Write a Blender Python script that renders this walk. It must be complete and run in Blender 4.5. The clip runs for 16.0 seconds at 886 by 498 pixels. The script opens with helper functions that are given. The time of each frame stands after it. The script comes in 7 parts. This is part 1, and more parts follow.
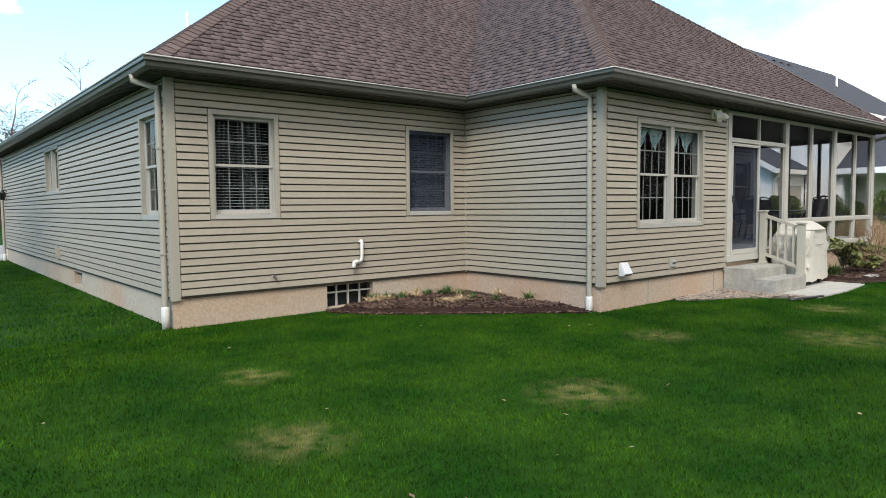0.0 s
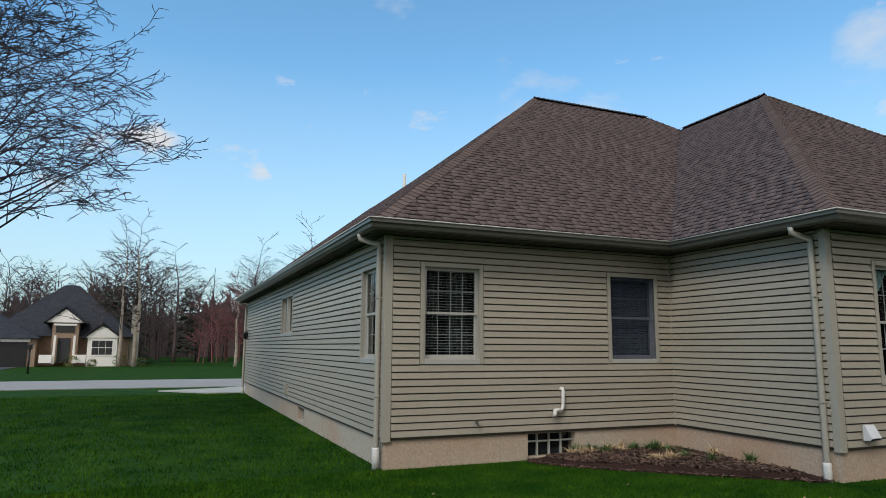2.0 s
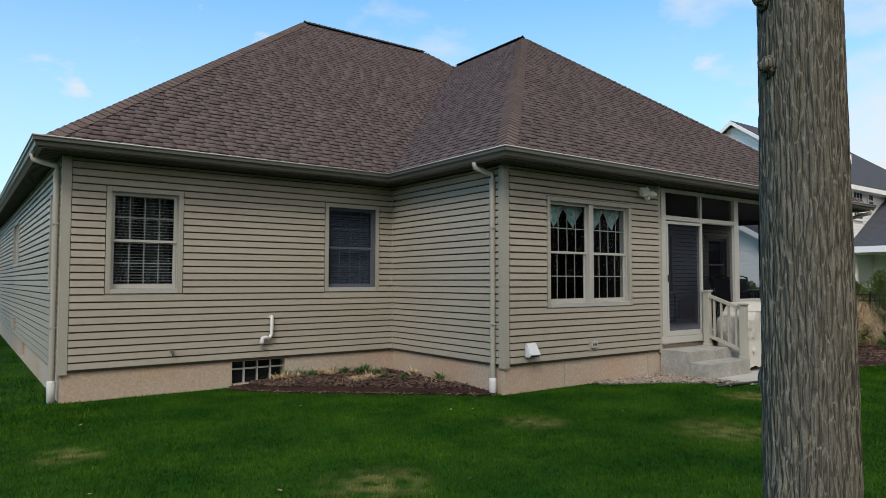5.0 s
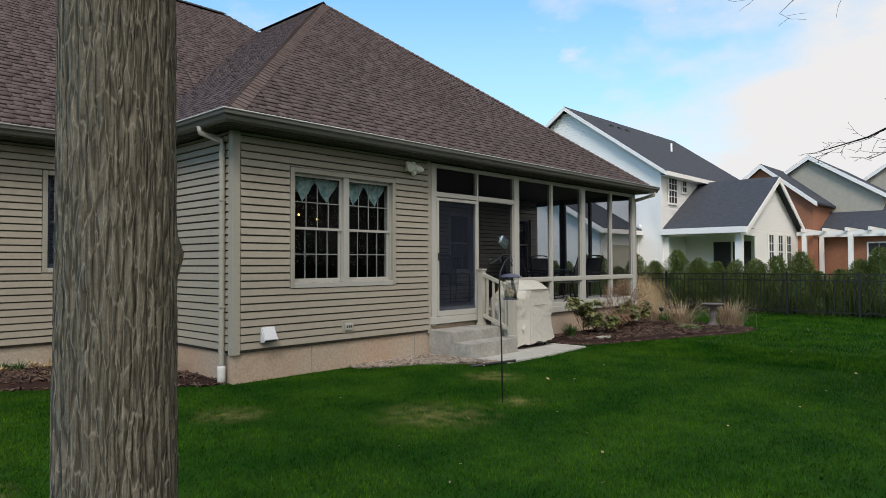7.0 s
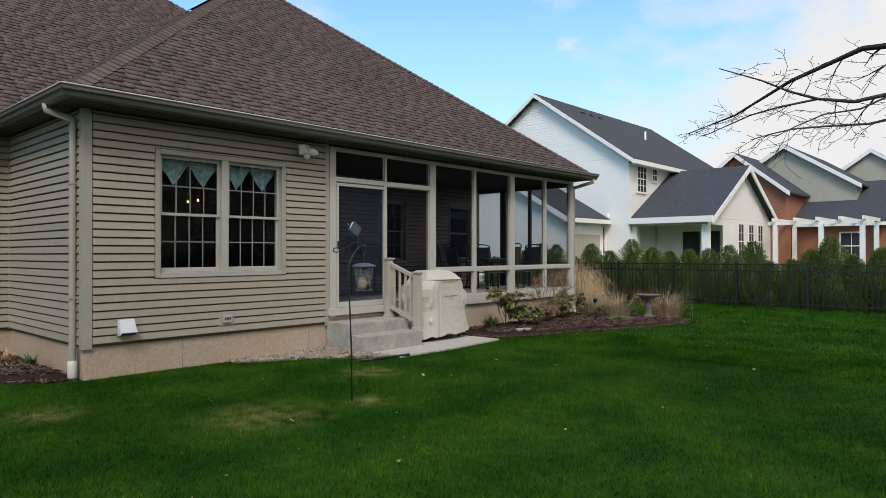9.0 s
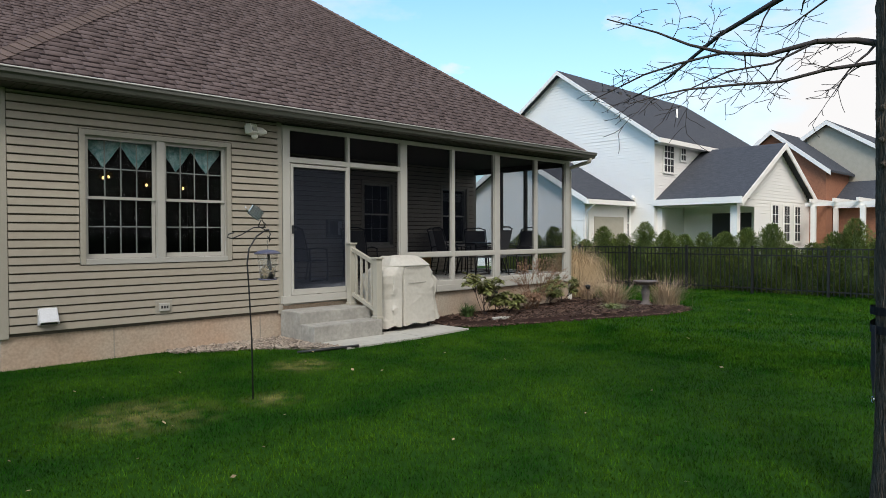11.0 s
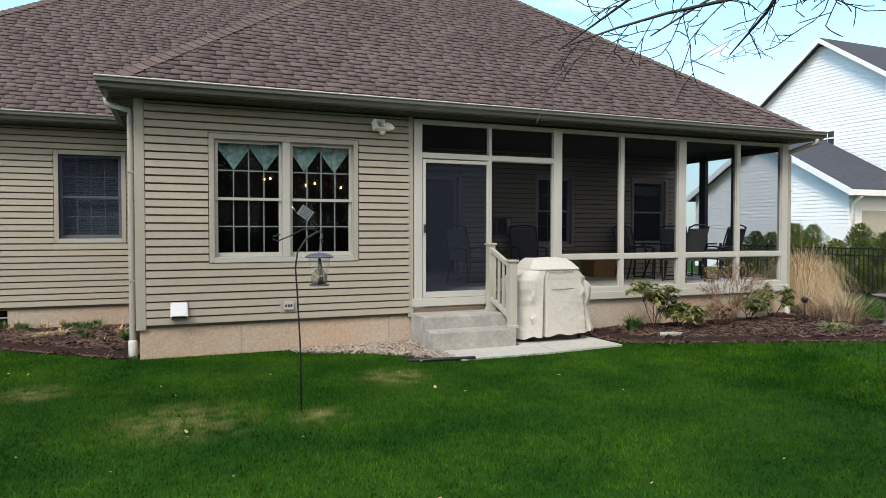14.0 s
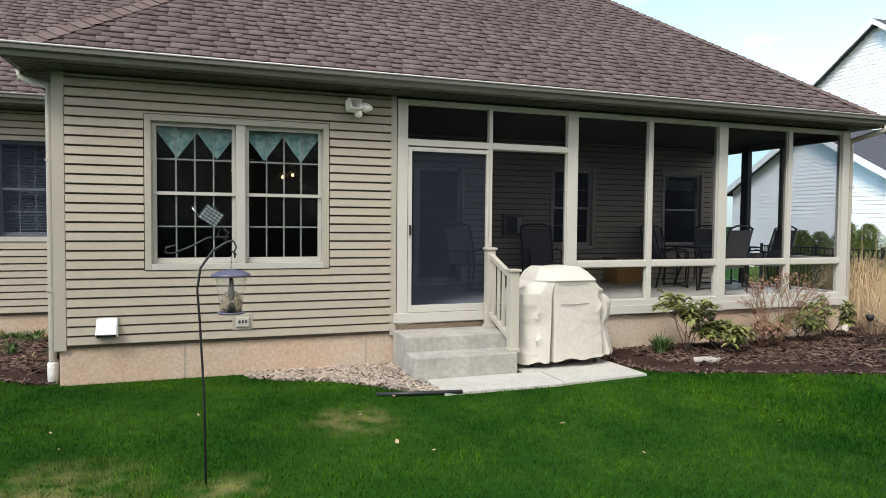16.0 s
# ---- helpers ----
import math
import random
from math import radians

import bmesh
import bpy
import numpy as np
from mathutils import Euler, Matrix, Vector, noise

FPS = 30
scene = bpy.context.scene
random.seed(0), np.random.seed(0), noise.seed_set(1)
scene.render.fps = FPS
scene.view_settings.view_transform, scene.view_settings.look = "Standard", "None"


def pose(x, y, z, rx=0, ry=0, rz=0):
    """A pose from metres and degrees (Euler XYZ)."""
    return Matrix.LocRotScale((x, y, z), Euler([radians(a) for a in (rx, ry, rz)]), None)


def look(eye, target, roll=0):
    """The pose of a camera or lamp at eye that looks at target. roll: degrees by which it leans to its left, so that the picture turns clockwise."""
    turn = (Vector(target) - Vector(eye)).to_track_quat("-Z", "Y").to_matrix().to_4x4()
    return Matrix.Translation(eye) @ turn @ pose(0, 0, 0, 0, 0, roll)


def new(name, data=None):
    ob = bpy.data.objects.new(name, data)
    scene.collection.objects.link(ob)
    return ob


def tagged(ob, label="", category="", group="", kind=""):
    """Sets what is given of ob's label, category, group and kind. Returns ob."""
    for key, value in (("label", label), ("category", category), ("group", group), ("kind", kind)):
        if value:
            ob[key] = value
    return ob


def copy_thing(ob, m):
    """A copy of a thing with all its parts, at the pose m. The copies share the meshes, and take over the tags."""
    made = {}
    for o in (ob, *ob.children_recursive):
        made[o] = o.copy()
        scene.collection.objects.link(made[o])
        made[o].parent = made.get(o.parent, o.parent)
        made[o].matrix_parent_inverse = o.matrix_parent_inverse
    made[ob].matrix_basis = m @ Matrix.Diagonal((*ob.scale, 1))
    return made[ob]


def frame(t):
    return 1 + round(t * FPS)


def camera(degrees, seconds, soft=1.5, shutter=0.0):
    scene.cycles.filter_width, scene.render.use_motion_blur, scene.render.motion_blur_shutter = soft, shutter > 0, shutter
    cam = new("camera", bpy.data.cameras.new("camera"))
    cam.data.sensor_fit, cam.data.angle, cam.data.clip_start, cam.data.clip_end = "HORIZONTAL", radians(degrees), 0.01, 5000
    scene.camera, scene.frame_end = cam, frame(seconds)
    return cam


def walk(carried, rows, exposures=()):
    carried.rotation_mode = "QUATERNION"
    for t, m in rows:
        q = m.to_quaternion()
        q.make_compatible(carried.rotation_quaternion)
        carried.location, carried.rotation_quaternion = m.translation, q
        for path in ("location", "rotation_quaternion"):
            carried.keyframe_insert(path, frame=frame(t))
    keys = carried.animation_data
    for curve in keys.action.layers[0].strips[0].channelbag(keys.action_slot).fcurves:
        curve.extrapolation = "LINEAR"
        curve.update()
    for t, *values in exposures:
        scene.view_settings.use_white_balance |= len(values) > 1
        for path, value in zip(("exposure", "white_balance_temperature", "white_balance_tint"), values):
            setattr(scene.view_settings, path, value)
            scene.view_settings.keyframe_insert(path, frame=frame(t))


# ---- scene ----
cam = camera(67.6, 16.0, soft=0.65)
PATH = [
    (0, (-0.332, 0.419, 1.605), (0.944, 1.953, 1.477), -0.6),
    (0.5, (-0.437, 0.484, 1.771), (0.638, 2.17, 1.737), -0.5),
    (1, (-0.482, 0.409, 1.76), (0.456, 2.166, 1.933), -0.1),
    (1.5, (-0.54, 0.393, 1.737), (0.324, 2.177, 1.997), 0.2),
    (2, (-0.473, 0.319, 1.704), (0.299, 2.141, 1.998), 0.3),
    (2.5, (-0.363, 0.147, 1.665), (0.369, 1.986, 1.95), 0.4),
    (3, (-0.086, 0.054, 1.635), (0.721, 1.872, 1.849), 0.2),
    (3.5, (0.198, -0.06, 1.663), (1.062, 1.737, 1.814), 0.0),
    (4, (0.472, -0.343, 1.619), (1.386, 1.43, 1.755), -0.1),
    (4.5, (0.919, -0.552, 1.64), (1.922, 1.175, 1.754), -0.1),
    (5, (1.362, -0.733, 1.635), (2.546, 0.876, 1.732), -0.0),
    (5.2, (1.535, -0.829, 1.613), (2.785, 0.73, 1.705), -0.1),
    (7.3, (3.509, -1.578, 1.569), (4.981, -0.226, 1.611), -0.2),
    (7.5, (3.677, -1.684, 1.566), (5.151, -0.334, 1.608), -0.2),
    (8, (4.076, -1.819, 1.526), (5.553, -0.471, 1.566), -0.4),
    (8.5, (4.395, -2.051, 1.528), (5.873, -0.704, 1.565), -0.4),
    (9, (4.731, -2.216, 1.553), (6.207, -0.867, 1.565), -0.1),
    (9.5, (5.088, -2.333, 1.58), (6.561, -0.98, 1.56), 0.1),
    (9.7, (5.218, -2.38, 1.584), (6.688, -1.025, 1.556), 0.0),
    (11.8, (6.712, -2.94, 1.577), (7.985, -1.397, 1.538), -0.2),
    (12, (6.849, -3.004, 1.585), (8.087, -1.434, 1.545), -0.2),
    (12.5, (7.243, -3.104, 1.621), (8.374, -1.456, 1.572), 0.1),
    (13, (7.631, -3.141, 1.599), (8.642, -1.416, 1.558), -0.0),
    (13.5, (7.979, -3.093, 1.626), (8.857, -1.297, 1.579), 0.0),
    (14, (8.19, -2.81, 1.64), (8.936, -0.955, 1.588), 0.0),
    (14.5, (8.381, -2.457, 1.651), (9.061, -0.577, 1.597), 0.2),
    (15, (8.696, -2.184, 1.659), (9.361, -0.298, 1.609), 0.3),
    (15.5, (8.986, -1.853, 1.692), (9.65, 0.033, 1.629), 0.3),
    (16, (9.257, -1.489, 1.775), (9.921, 0.396, 1.697), 0.5),
]
EXPOSURES = [(0.0, 0.26), (0.5, 0.28), (1.0, -0.2), (1.5, -0.52), (3.0, -0.60), (5.0, -0.42), (7.5, -0.4), (9.5, -0.38), (12.0, -0.10), (14.0, 0.21), (15.0, 0.42), (16.0, 0.48)]
walk(cam, [(t, look(eye, target, roll)) for t, eye, target, roll in PATH], EXPOSURES)

# ---- light ----
SUN_EL, SUN_AZ = 46.0, 228.0  # the sun stands in the south-west, behind thin cloud
world = bpy.data.worlds.new("world")
scene.world = world
world.use_nodes = True
wn, wl = world.node_tree.nodes, world.node_tree.links
wn.clear()
w_out = wn.new("ShaderNodeOutputWorld")
w_bg = wn.new("ShaderNodeBackground")
w_sky = wn.new("ShaderNodeTexSky")
w_sky.sky_type, w_sky.sun_disc = "NISHITA", False
w_sky.sun_elevation, w_sky.sun_rotation = radians(SUN_EL), radians(SUN_AZ)
w_sky.air_density, w_sky.dust_density, w_sky.ozone_density = 1.0, 0.2, 1.0
w_tc = wn.new("ShaderNodeTexCoord")
w_map = wn.new("ShaderNodeMapping")
w_map.inputs["Scale"].default_value = (1.0, 1.0, 2.2)
w_map.inputs["Location"].default_value = (0.35, 0.1, 0.0)
w_noise = wn.new("ShaderNodeTexNoise")
w_noise.inputs["Scale"].default_value = 2.6
w_noise.inputs["Detail"].default_value = 9.0
w_noise.inputs["Roughness"].default_value = 0.55
w_ramp = wn.new("ShaderNodeValToRGB")
w_ramp.color_ramp.elements[0].position, w_ramp.color_ramp.elements[1].position = 0.42, 0.60
w_east = wn.new("ShaderNodeVectorMath")  # cloud thickens towards the south and east, the north is blue
w_east.operation = "DOT_PRODUCT"
w_east.inputs[1].default_value = (0.11, -0.30, 0.0)
w_puff = wn.new("ShaderNodeTexNoise")  # small fair-weather puffs
w_puff.inputs["Scale"].default_value, w_puff.inputs["Detail"].default_value = 7.0, 6.0
w_pr = wn.new("ShaderNodeMapRange")
w_pr.inputs[1].default_value, w_pr.inputs[2].default_value, w_pr.inputs[4].default_value = 0.63, 0.72, 0.9
w_max = wn.new("ShaderNodeMath")
w_max.operation = "MAXIMUM"
w_add = wn.new("ShaderNodeMath")
w_add.operation = "ADD"
w_mix = wn.new("ShaderNodeMixRGB")
w_mix.inputs[2].default_value = (7.6, 7.5, 7.5, 1)
w_bg.inputs["Strength"].default_value = 0.15
wl.new(w_tc.outputs["Generated"], w_map.inputs["Vector"])
wl.new(w_map.outputs["Vector"], w_noise.inputs["Vector"])
wl.new(w_tc.outputs["Generated"], w_east.inputs[0])
wl.new(w_map.outputs["Vector"], w_puff.inputs["Vector"])
wl.new(w_puff.outputs["Fac"], w_pr.inputs[0])
wl.new(w_noise.outputs["Fac"], w_add.inputs[0])
wl.new(w_east.outputs["Value"], w_add.inputs[1])
wl.new(w_add.outputs[0], w_ramp.inputs["Fac"])
wl.new(w_ramp.outputs["Color"], w_max.inputs[0])
wl.new(w_pr.outputs[0], w_max.inputs[1])
wl.new(w_max.outputs[0], w_mix.inputs[0])
w_tint = wn.new("ShaderNodeMixRGB")  # clear spring air, rather more cyan than the model
w_tint.blend_type = "MULTIPLY"
w_tint.inputs[0].default_value, w_tint.inputs[2].default_value = 1.0, (1.42, 2.10, 2.2, 1)
wl.new(w_sky.outputs["Color"], w_tint.inputs[1])
w_sep = wn.new("ShaderNodeSeparateXYZ")  # the blue pales towards the horizon
w_low = wn.new("ShaderNodeMapRange")
w_low.inputs[1].default_value, w_low.inputs[2].default_value, w_low.inputs[3].default_value, w_low.inputs[4].default_value = 0.0, 0.40, 0.88, 0.0
w_pale = wn.new("ShaderNodeMixRGB")
w_pale.inputs[2].default_value = (5.5, 6.4, 6.9, 1)
wl.new(w_tc.outputs["Generated"], w_sep.inputs[0])
wl.new(w_sep.outputs["Z"], w_low.inputs[0])
wl.new(w_low.outputs[0], w_pale.inputs[0])
wl.new(w_tint.outputs["Color"], w_pale.inputs[1])
wl.new(w_pale.outputs["Color"], w_mix.inputs[1])
wl.new(w_mix.outputs["Color"], w_bg.inputs["Color"])
wl.new(w_bg.outputs["Background"], w_out.inputs["Surface"])

sun = new("sun", bpy.data.lights.new("sun", "SUN"))
sun.data.energy, sun.data.angle, sun.data.color = 2.9, radians(20), (1.0, 0.955, 0.90)
_a, _e = radians(SUN_AZ), radians(SUN_EL)
sun.matrix_world = look((0, 0, 30), (-30 * math.sin(_a) * math.cos(_e), -30 * math.cos(_a) * math.cos(_e), 30 - 30 * math.sin(_e)))

# ---- materials ----
def mat(name, base, rough=0.6, second=None, scale=4.0, fine=60.0, amount=0.5, bump=0.0, bump_scale=80.0, metal=0.0, spec=0.5, island=0.0, random_ob=0.0, stretch=(1, 1, 1)):
    """A surface with variation at two scales: broad patches towards `second` and fine grain."""
    m = bpy.data.materials.new(name)
    m.use_nodes = True
    n, l = m.node_tree.nodes, m.node_tree.links
    b = n["Principled BSDF"]
    tc, mp = n.new("ShaderNodeTexCoord"), n.new("ShaderNodeMapping")
    mp.inputs["Scale"].default_value = stretch
    l.new(tc.outputs["Object"], mp.inputs["Vector"])
    big, small = n.new("ShaderNodeTexNoise"), n.new("ShaderNodeTexNoise")
    big.inputs["Scale"].default_value, small.inputs["Scale"].default_value = scale, fine
    big.inputs["Detail"].default_value, small.inputs["Detail"].default_value = 5, 3
    for t in (big, small):
        l.new(mp.outputs["Vector"], t.inputs["Vector"])
    second = second or tuple(c * 0.75 for c in base)
    mix = n.new("ShaderNodeMixRGB")
    mix.inputs[1].default_value, mix.inputs[2].default_value = (*base, 1), (*second, 1)
    ramp = n.new("ShaderNodeMapRange")
    ramp.inputs[1].default_value, ramp.inputs[2].default_value, ramp.inputs[4].default_value = 0.35, 0.7, amount
    l.new(big.outputs["Fac"], ramp.inputs[0])
    l.new(ramp.outputs[0], mix.inputs[0])
    hsv = n.new("ShaderNodeHueSaturation")
    grain = n.new("ShaderNodeMapRange")
    grain.inputs[1].default_value, grain.inputs[2].default_value = 0.25, 0.75
    grain.inputs[3].default_value, grain.inputs[4].default_value = 1 - 0.25 * amount, 1 + 0.25 * amount
    l.new(small.outputs["Fac"], grain.inputs[0])
    l.new(grain.outputs[0], hsv.inputs["Value"])
    l.new(mix.outputs[0], hsv.inputs["Color"])
    colour = hsv.outputs["Color"]
    for strength, kind, socket in ((island, "ShaderNodeNewGeometry", "Random Per Island"), (random_ob, "ShaderNodeObjectInfo", "Random")):
        if strength:
            src, rng, more = n.new(kind), n.new("ShaderNodeMapRange"), n.new("ShaderNodeHueSaturation")
            rng.inputs[3].default_value, rng.inputs[4].default_value = 1 - strength, 1 + strength
            l.new(src.outputs[socket], rng.inputs[0])
            l.new(rng.outputs[0], more.inputs["Value"])
            l.new(colour, more.inputs["Color"])
            colour = more.outputs["Color"]
    l.new(colour, b.inputs["Base Color"])
    b.inputs["Roughness"].default_value, b.inputs["Metallic"].default_value = rough, metal
    b.inputs["Specular IOR Level"].default_value = spec
    if bump:
        bt, bp = n.new("ShaderNodeTexNoise"), n.new("ShaderNodeBump")
        bt.inputs["Scale"].default_value, bt.inputs["Detail"].default_value = bump_scale, 4
        bp.inputs["Strength"].default_value, bp.inputs["Distance"].default_value = bump, 0.01
        l.new(mp.outputs["Vector"], bt.inputs["Vector"])
        l.new(bt.outputs["Fac"], bp.inputs["Height"])
        l.new(bp.outputs["Normal"], b.inputs["Normal"])
    return m


def bark(name, plate, pale, furrow_shade, finer=1.0):
    """Narrow upright plates with pale flaking lips; the shade in the furrows between is put into the colour."""
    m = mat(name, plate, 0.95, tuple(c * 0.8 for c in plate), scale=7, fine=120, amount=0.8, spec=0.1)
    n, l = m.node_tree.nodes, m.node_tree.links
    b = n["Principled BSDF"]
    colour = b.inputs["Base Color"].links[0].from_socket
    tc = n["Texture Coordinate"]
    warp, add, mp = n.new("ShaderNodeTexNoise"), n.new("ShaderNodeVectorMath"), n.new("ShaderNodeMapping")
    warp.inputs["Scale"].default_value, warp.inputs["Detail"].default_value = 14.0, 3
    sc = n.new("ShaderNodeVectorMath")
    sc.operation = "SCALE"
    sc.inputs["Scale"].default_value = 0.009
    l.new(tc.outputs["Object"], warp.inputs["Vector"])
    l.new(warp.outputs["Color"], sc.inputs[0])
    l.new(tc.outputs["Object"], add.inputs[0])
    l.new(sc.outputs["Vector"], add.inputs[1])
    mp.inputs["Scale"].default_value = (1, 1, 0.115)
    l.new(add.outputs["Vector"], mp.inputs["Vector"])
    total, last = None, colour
    # first the shade painted into the furrows, then the pale lips
    for scale, lo, hi, tint, amount in ((52.0, 0.03, 0.17, furrow_shade, 0.75), (70.0, 0.0, 0.06, pale, 0.7)):
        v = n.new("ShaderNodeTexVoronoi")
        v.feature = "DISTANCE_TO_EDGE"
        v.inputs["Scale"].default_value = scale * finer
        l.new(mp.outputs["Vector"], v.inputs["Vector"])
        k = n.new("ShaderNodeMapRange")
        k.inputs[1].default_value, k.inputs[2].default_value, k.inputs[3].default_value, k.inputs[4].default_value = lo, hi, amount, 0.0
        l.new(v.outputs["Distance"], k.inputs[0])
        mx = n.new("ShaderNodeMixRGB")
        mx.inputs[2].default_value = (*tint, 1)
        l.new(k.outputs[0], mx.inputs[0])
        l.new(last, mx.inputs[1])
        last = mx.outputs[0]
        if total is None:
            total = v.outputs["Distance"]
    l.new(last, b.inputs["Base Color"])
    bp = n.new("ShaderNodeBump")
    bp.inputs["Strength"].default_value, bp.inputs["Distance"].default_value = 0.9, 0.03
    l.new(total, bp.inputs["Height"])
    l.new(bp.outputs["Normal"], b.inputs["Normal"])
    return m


def see_through(name, tint, body, clear, ior=1.45, rough=0.0):
    """A pane: part of it lets light straight through, the rest is body colour, with gloss by Fresnel on top."""
    m = bpy.data.materials.new(name)
    m.use_nodes = True
    n, l = m.node_tree.nodes, m.node_tree.links
    n.clear()
    out, tr, df, gl = n.new("ShaderNodeOutputMaterial"), n.new("ShaderNodeBsdfTransparent"), n.new("ShaderNodeBsdfDiffuse"), n.new("ShaderNodeBsdfGlossy")
    tr.inputs[0].default_value, df.inputs[0].default_value = (*tint, 1), (*body, 1)
    gl.inputs["Roughness"].default_value = rough
    a, b, fr = n.new("ShaderNodeMixShader"), n.new("ShaderNodeMixShader"), n.new("ShaderNodeMath")
    facing, power = n.new("ShaderNodeLayerWeight"), n.new("ShaderNodeMath")
    facing.inputs["Blend"].default_value = 0.5
    power.operation, power.inputs[1].default_value = "POWER", 5.0
    fr.operation = "MULTIPLY_ADD"  # the gloss grows towards a grazing view
    f0 = ((ior - 1) / (ior + 1)) ** 2
    fr.inputs[1].default_value, fr.inputs[2].default_value = (0.5 if ior > 1.1 else 0.06) * (1 - f0), f0
    l.new(facing.outputs["Facing"], power.inputs[0])
    l.new(power.outputs[0], fr.inputs[0])
    a.inputs[0].default_value = clear
    l.new(df.outputs[0], a.inputs[1])
    l.new(tr.outputs[0], a.inputs[2])
    l.new(fr.outputs[0], b.inputs[0])
    l.new(a.outputs[0], b.inputs[1])
    l.new(gl.outputs[0], b.inputs[2])
    l.new(b.outputs[0], out.inputs[0])
    return m


def glow(name, colour, strength):
    m = bpy.data.materials.new(name)
    m.use_nodes = True
    b = m.node_tree.nodes["Principled BSDF"]
    b.inputs["Base Color"].default_value = b.inputs["Emission Color"].default_value = (*colour, 1)
    b.inputs["Emission Strength"].default_value = strength
    return m


DRY_SPOTS = [(8.25, 3.30, 0.60), (2.26, 6.40, 0.32), (4.15, 3.95, 0.45), (1.75, 4.55, 0.40), (6.82, 4.90, 0.38), (9.36, 3.06, 0.28), (10.45, 4.30, 0.42)]


def lawn(name, green, second, dry, rough, gain, island=0.0):
    """Lawn colour: mottled green, with a few straw-coloured bare patches at fixed places in the yard."""
    m = mat(name, green, rough, second, scale=1.1, fine=7.0, amount=0.9, spec=0.06, island=island)
    n, l = m.node_tree.nodes, m.node_tree.links
    b = n["Principled BSDF"]
    colour = b.inputs["Base Color"].links[0].from_socket
    tc = n["Texture Coordinate"]
    wob = n.new("ShaderNodeTexNoise")
    wob.inputs["Scale"].default_value, wob.inputs["Detail"].default_value = 5.0, 4
    l.new(tc.outputs["Object"], wob.inputs["Vector"])
    total = None
    for x, y, r in DRY_SPOTS:
        d = n.new("ShaderNodeVectorMath")
        d.operation = "DISTANCE"
        d.inputs[1].default_value = (x, y, 0)
        l.new(tc.outputs["Object"], d.inputs[0])
        k = n.new("ShaderNodeMapRange")
        k.inputs[1].default_value, k.inputs[2].default_value = r * 1.25, r * 0.2
        k.inputs[3].default_value, k.inputs[4].default_value = 0.0, 1.0
        l.new(d.outputs["Value"], k.inputs[0])
        if total is None:
            total = k.outputs[0]
        else:
            s = n.new("ShaderNodeMath")
            s.operation = "ADD"
            l.new(total, s.inputs[0])
            l.new(k.outputs[0], s.inputs[1])
            total = s.outputs[0]
    cut = n.new("ShaderNodeMath")
    cut.operation = "MULTIPLY"
    edge = n.new("ShaderNodeMapRange")
    edge.inputs[1].default_value, edge.inputs[2].default_value, edge.inputs[4].default_value = 0.38, 0.62, gain
    l.new(wob.outputs["Fac"], edge.inputs[0])
    l.new(total, cut.inputs[0])
    l.new(edge.outputs[0], cut.inputs[1])
    cut.use_clamp = True
    mx = n.new("ShaderNodeMixRGB")
    mx.inputs[2].default_value = (*dry, 1)
    l.new(cut.outputs[0], mx.inputs[0])
    l.new(colour, mx.inputs[1])
    l.new(mx.outputs[0], b.inputs["Base Color"])
    return m


M_SIDING = mat("tan_vinyl_siding", (0.330, 0.294, 0.234), 0.45, (0.300, 0.266, 0.21), scale=0.7, fine=12, amount=0.2, bump=0.04, bump_scale=60, random_ob=0.04, spec=0.4)
# wall cores coloured dark, so the siding gaps read as lap shadows
M_LAP_SHADOW = mat("lap_shadow_brown", (0.10, 0.083, 0.062), 0.85, (0.075, 0.06, 0.047))
M_TRIM = mat("tan_trim", (0.35, 0.325, 0.27), 0.45, (0.32, 0.295, 0.245), amount=0.2)
M_FRAME = mat("almond_window_frame", (0.41, 0.397, 0.36), 0.4, (0.365, 0.352, 0.32), amount=0.15)
M_PORCH = mat("almond_porch_frame", (0.47, 0.455, 0.41), 0.4, (0.425, 0.41, 0.37), amount=0.12)
M_FOUND = mat("stained_concrete", (0.43, 0.37, 0.295), 0.9, (0.43, 0.255, 0.155), scale=0.7, fine=30, amount=0.7, bump=0.12, bump_scale=45)
M_CONC = mat("pale_concrete", (0.43, 0.415, 0.37), 0.9, (0.30, 0.285, 0.25), scale=2.4, fine=14, amount=0.4, bump=0.12, bump_scale=60)
M_STEP = mat("weathered_step_concrete", (0.37, 0.355, 0.32), 0.92, (0.22, 0.21, 0.185), scale=3.2, fine=18, amount=0.65, bump=0.2, bump_scale=45)
M_GUTTER = mat("olive_grey_gutter", (0.078, 0.080, 0.066), 0.35, (0.064, 0.065, 0.054), amount=0.3, spec=0.6)
M_RIM = mat("gutter_rim_highlight", (0.45, 0.44, 0.40), 0.4, (0.38, 0.37, 0.33), amount=0.3, spec=0.5)
M_SOFFIT = mat("brown_soffit", (0.062, 0.055, 0.047), 0.6, amount=0.3)
M_SHINGLE = mat("brown_shingle", (0.150, 0.116, 0.114), 0.95, (0.118, 0.089, 0.088), scale=0.8, fine=140, amount=0.6, bump=0.5, bump_scale=300, island=0.13, spec=0.1)
M_SHINGLE_ONE = mat("brown_shingle_piece", (0.150, 0.116, 0.114), 0.95, (0.118, 0.089, 0.088), scale=0.8, fine=140, amount=0.6, bump=0.5, bump_scale=300, random_ob=0.13, spec=0.1)
M_SHINGLE_DK = mat("shingle_band_and_butt_shadow", (0.026, 0.019, 0.019), 0.95, (0.018, 0.013, 0.013), scale=0.8, fine=140, amount=0.6, island=0.2, spec=0.1)
M_ROOFBASE = mat("roof_felt", (0.06, 0.04, 0.034), 0.95)
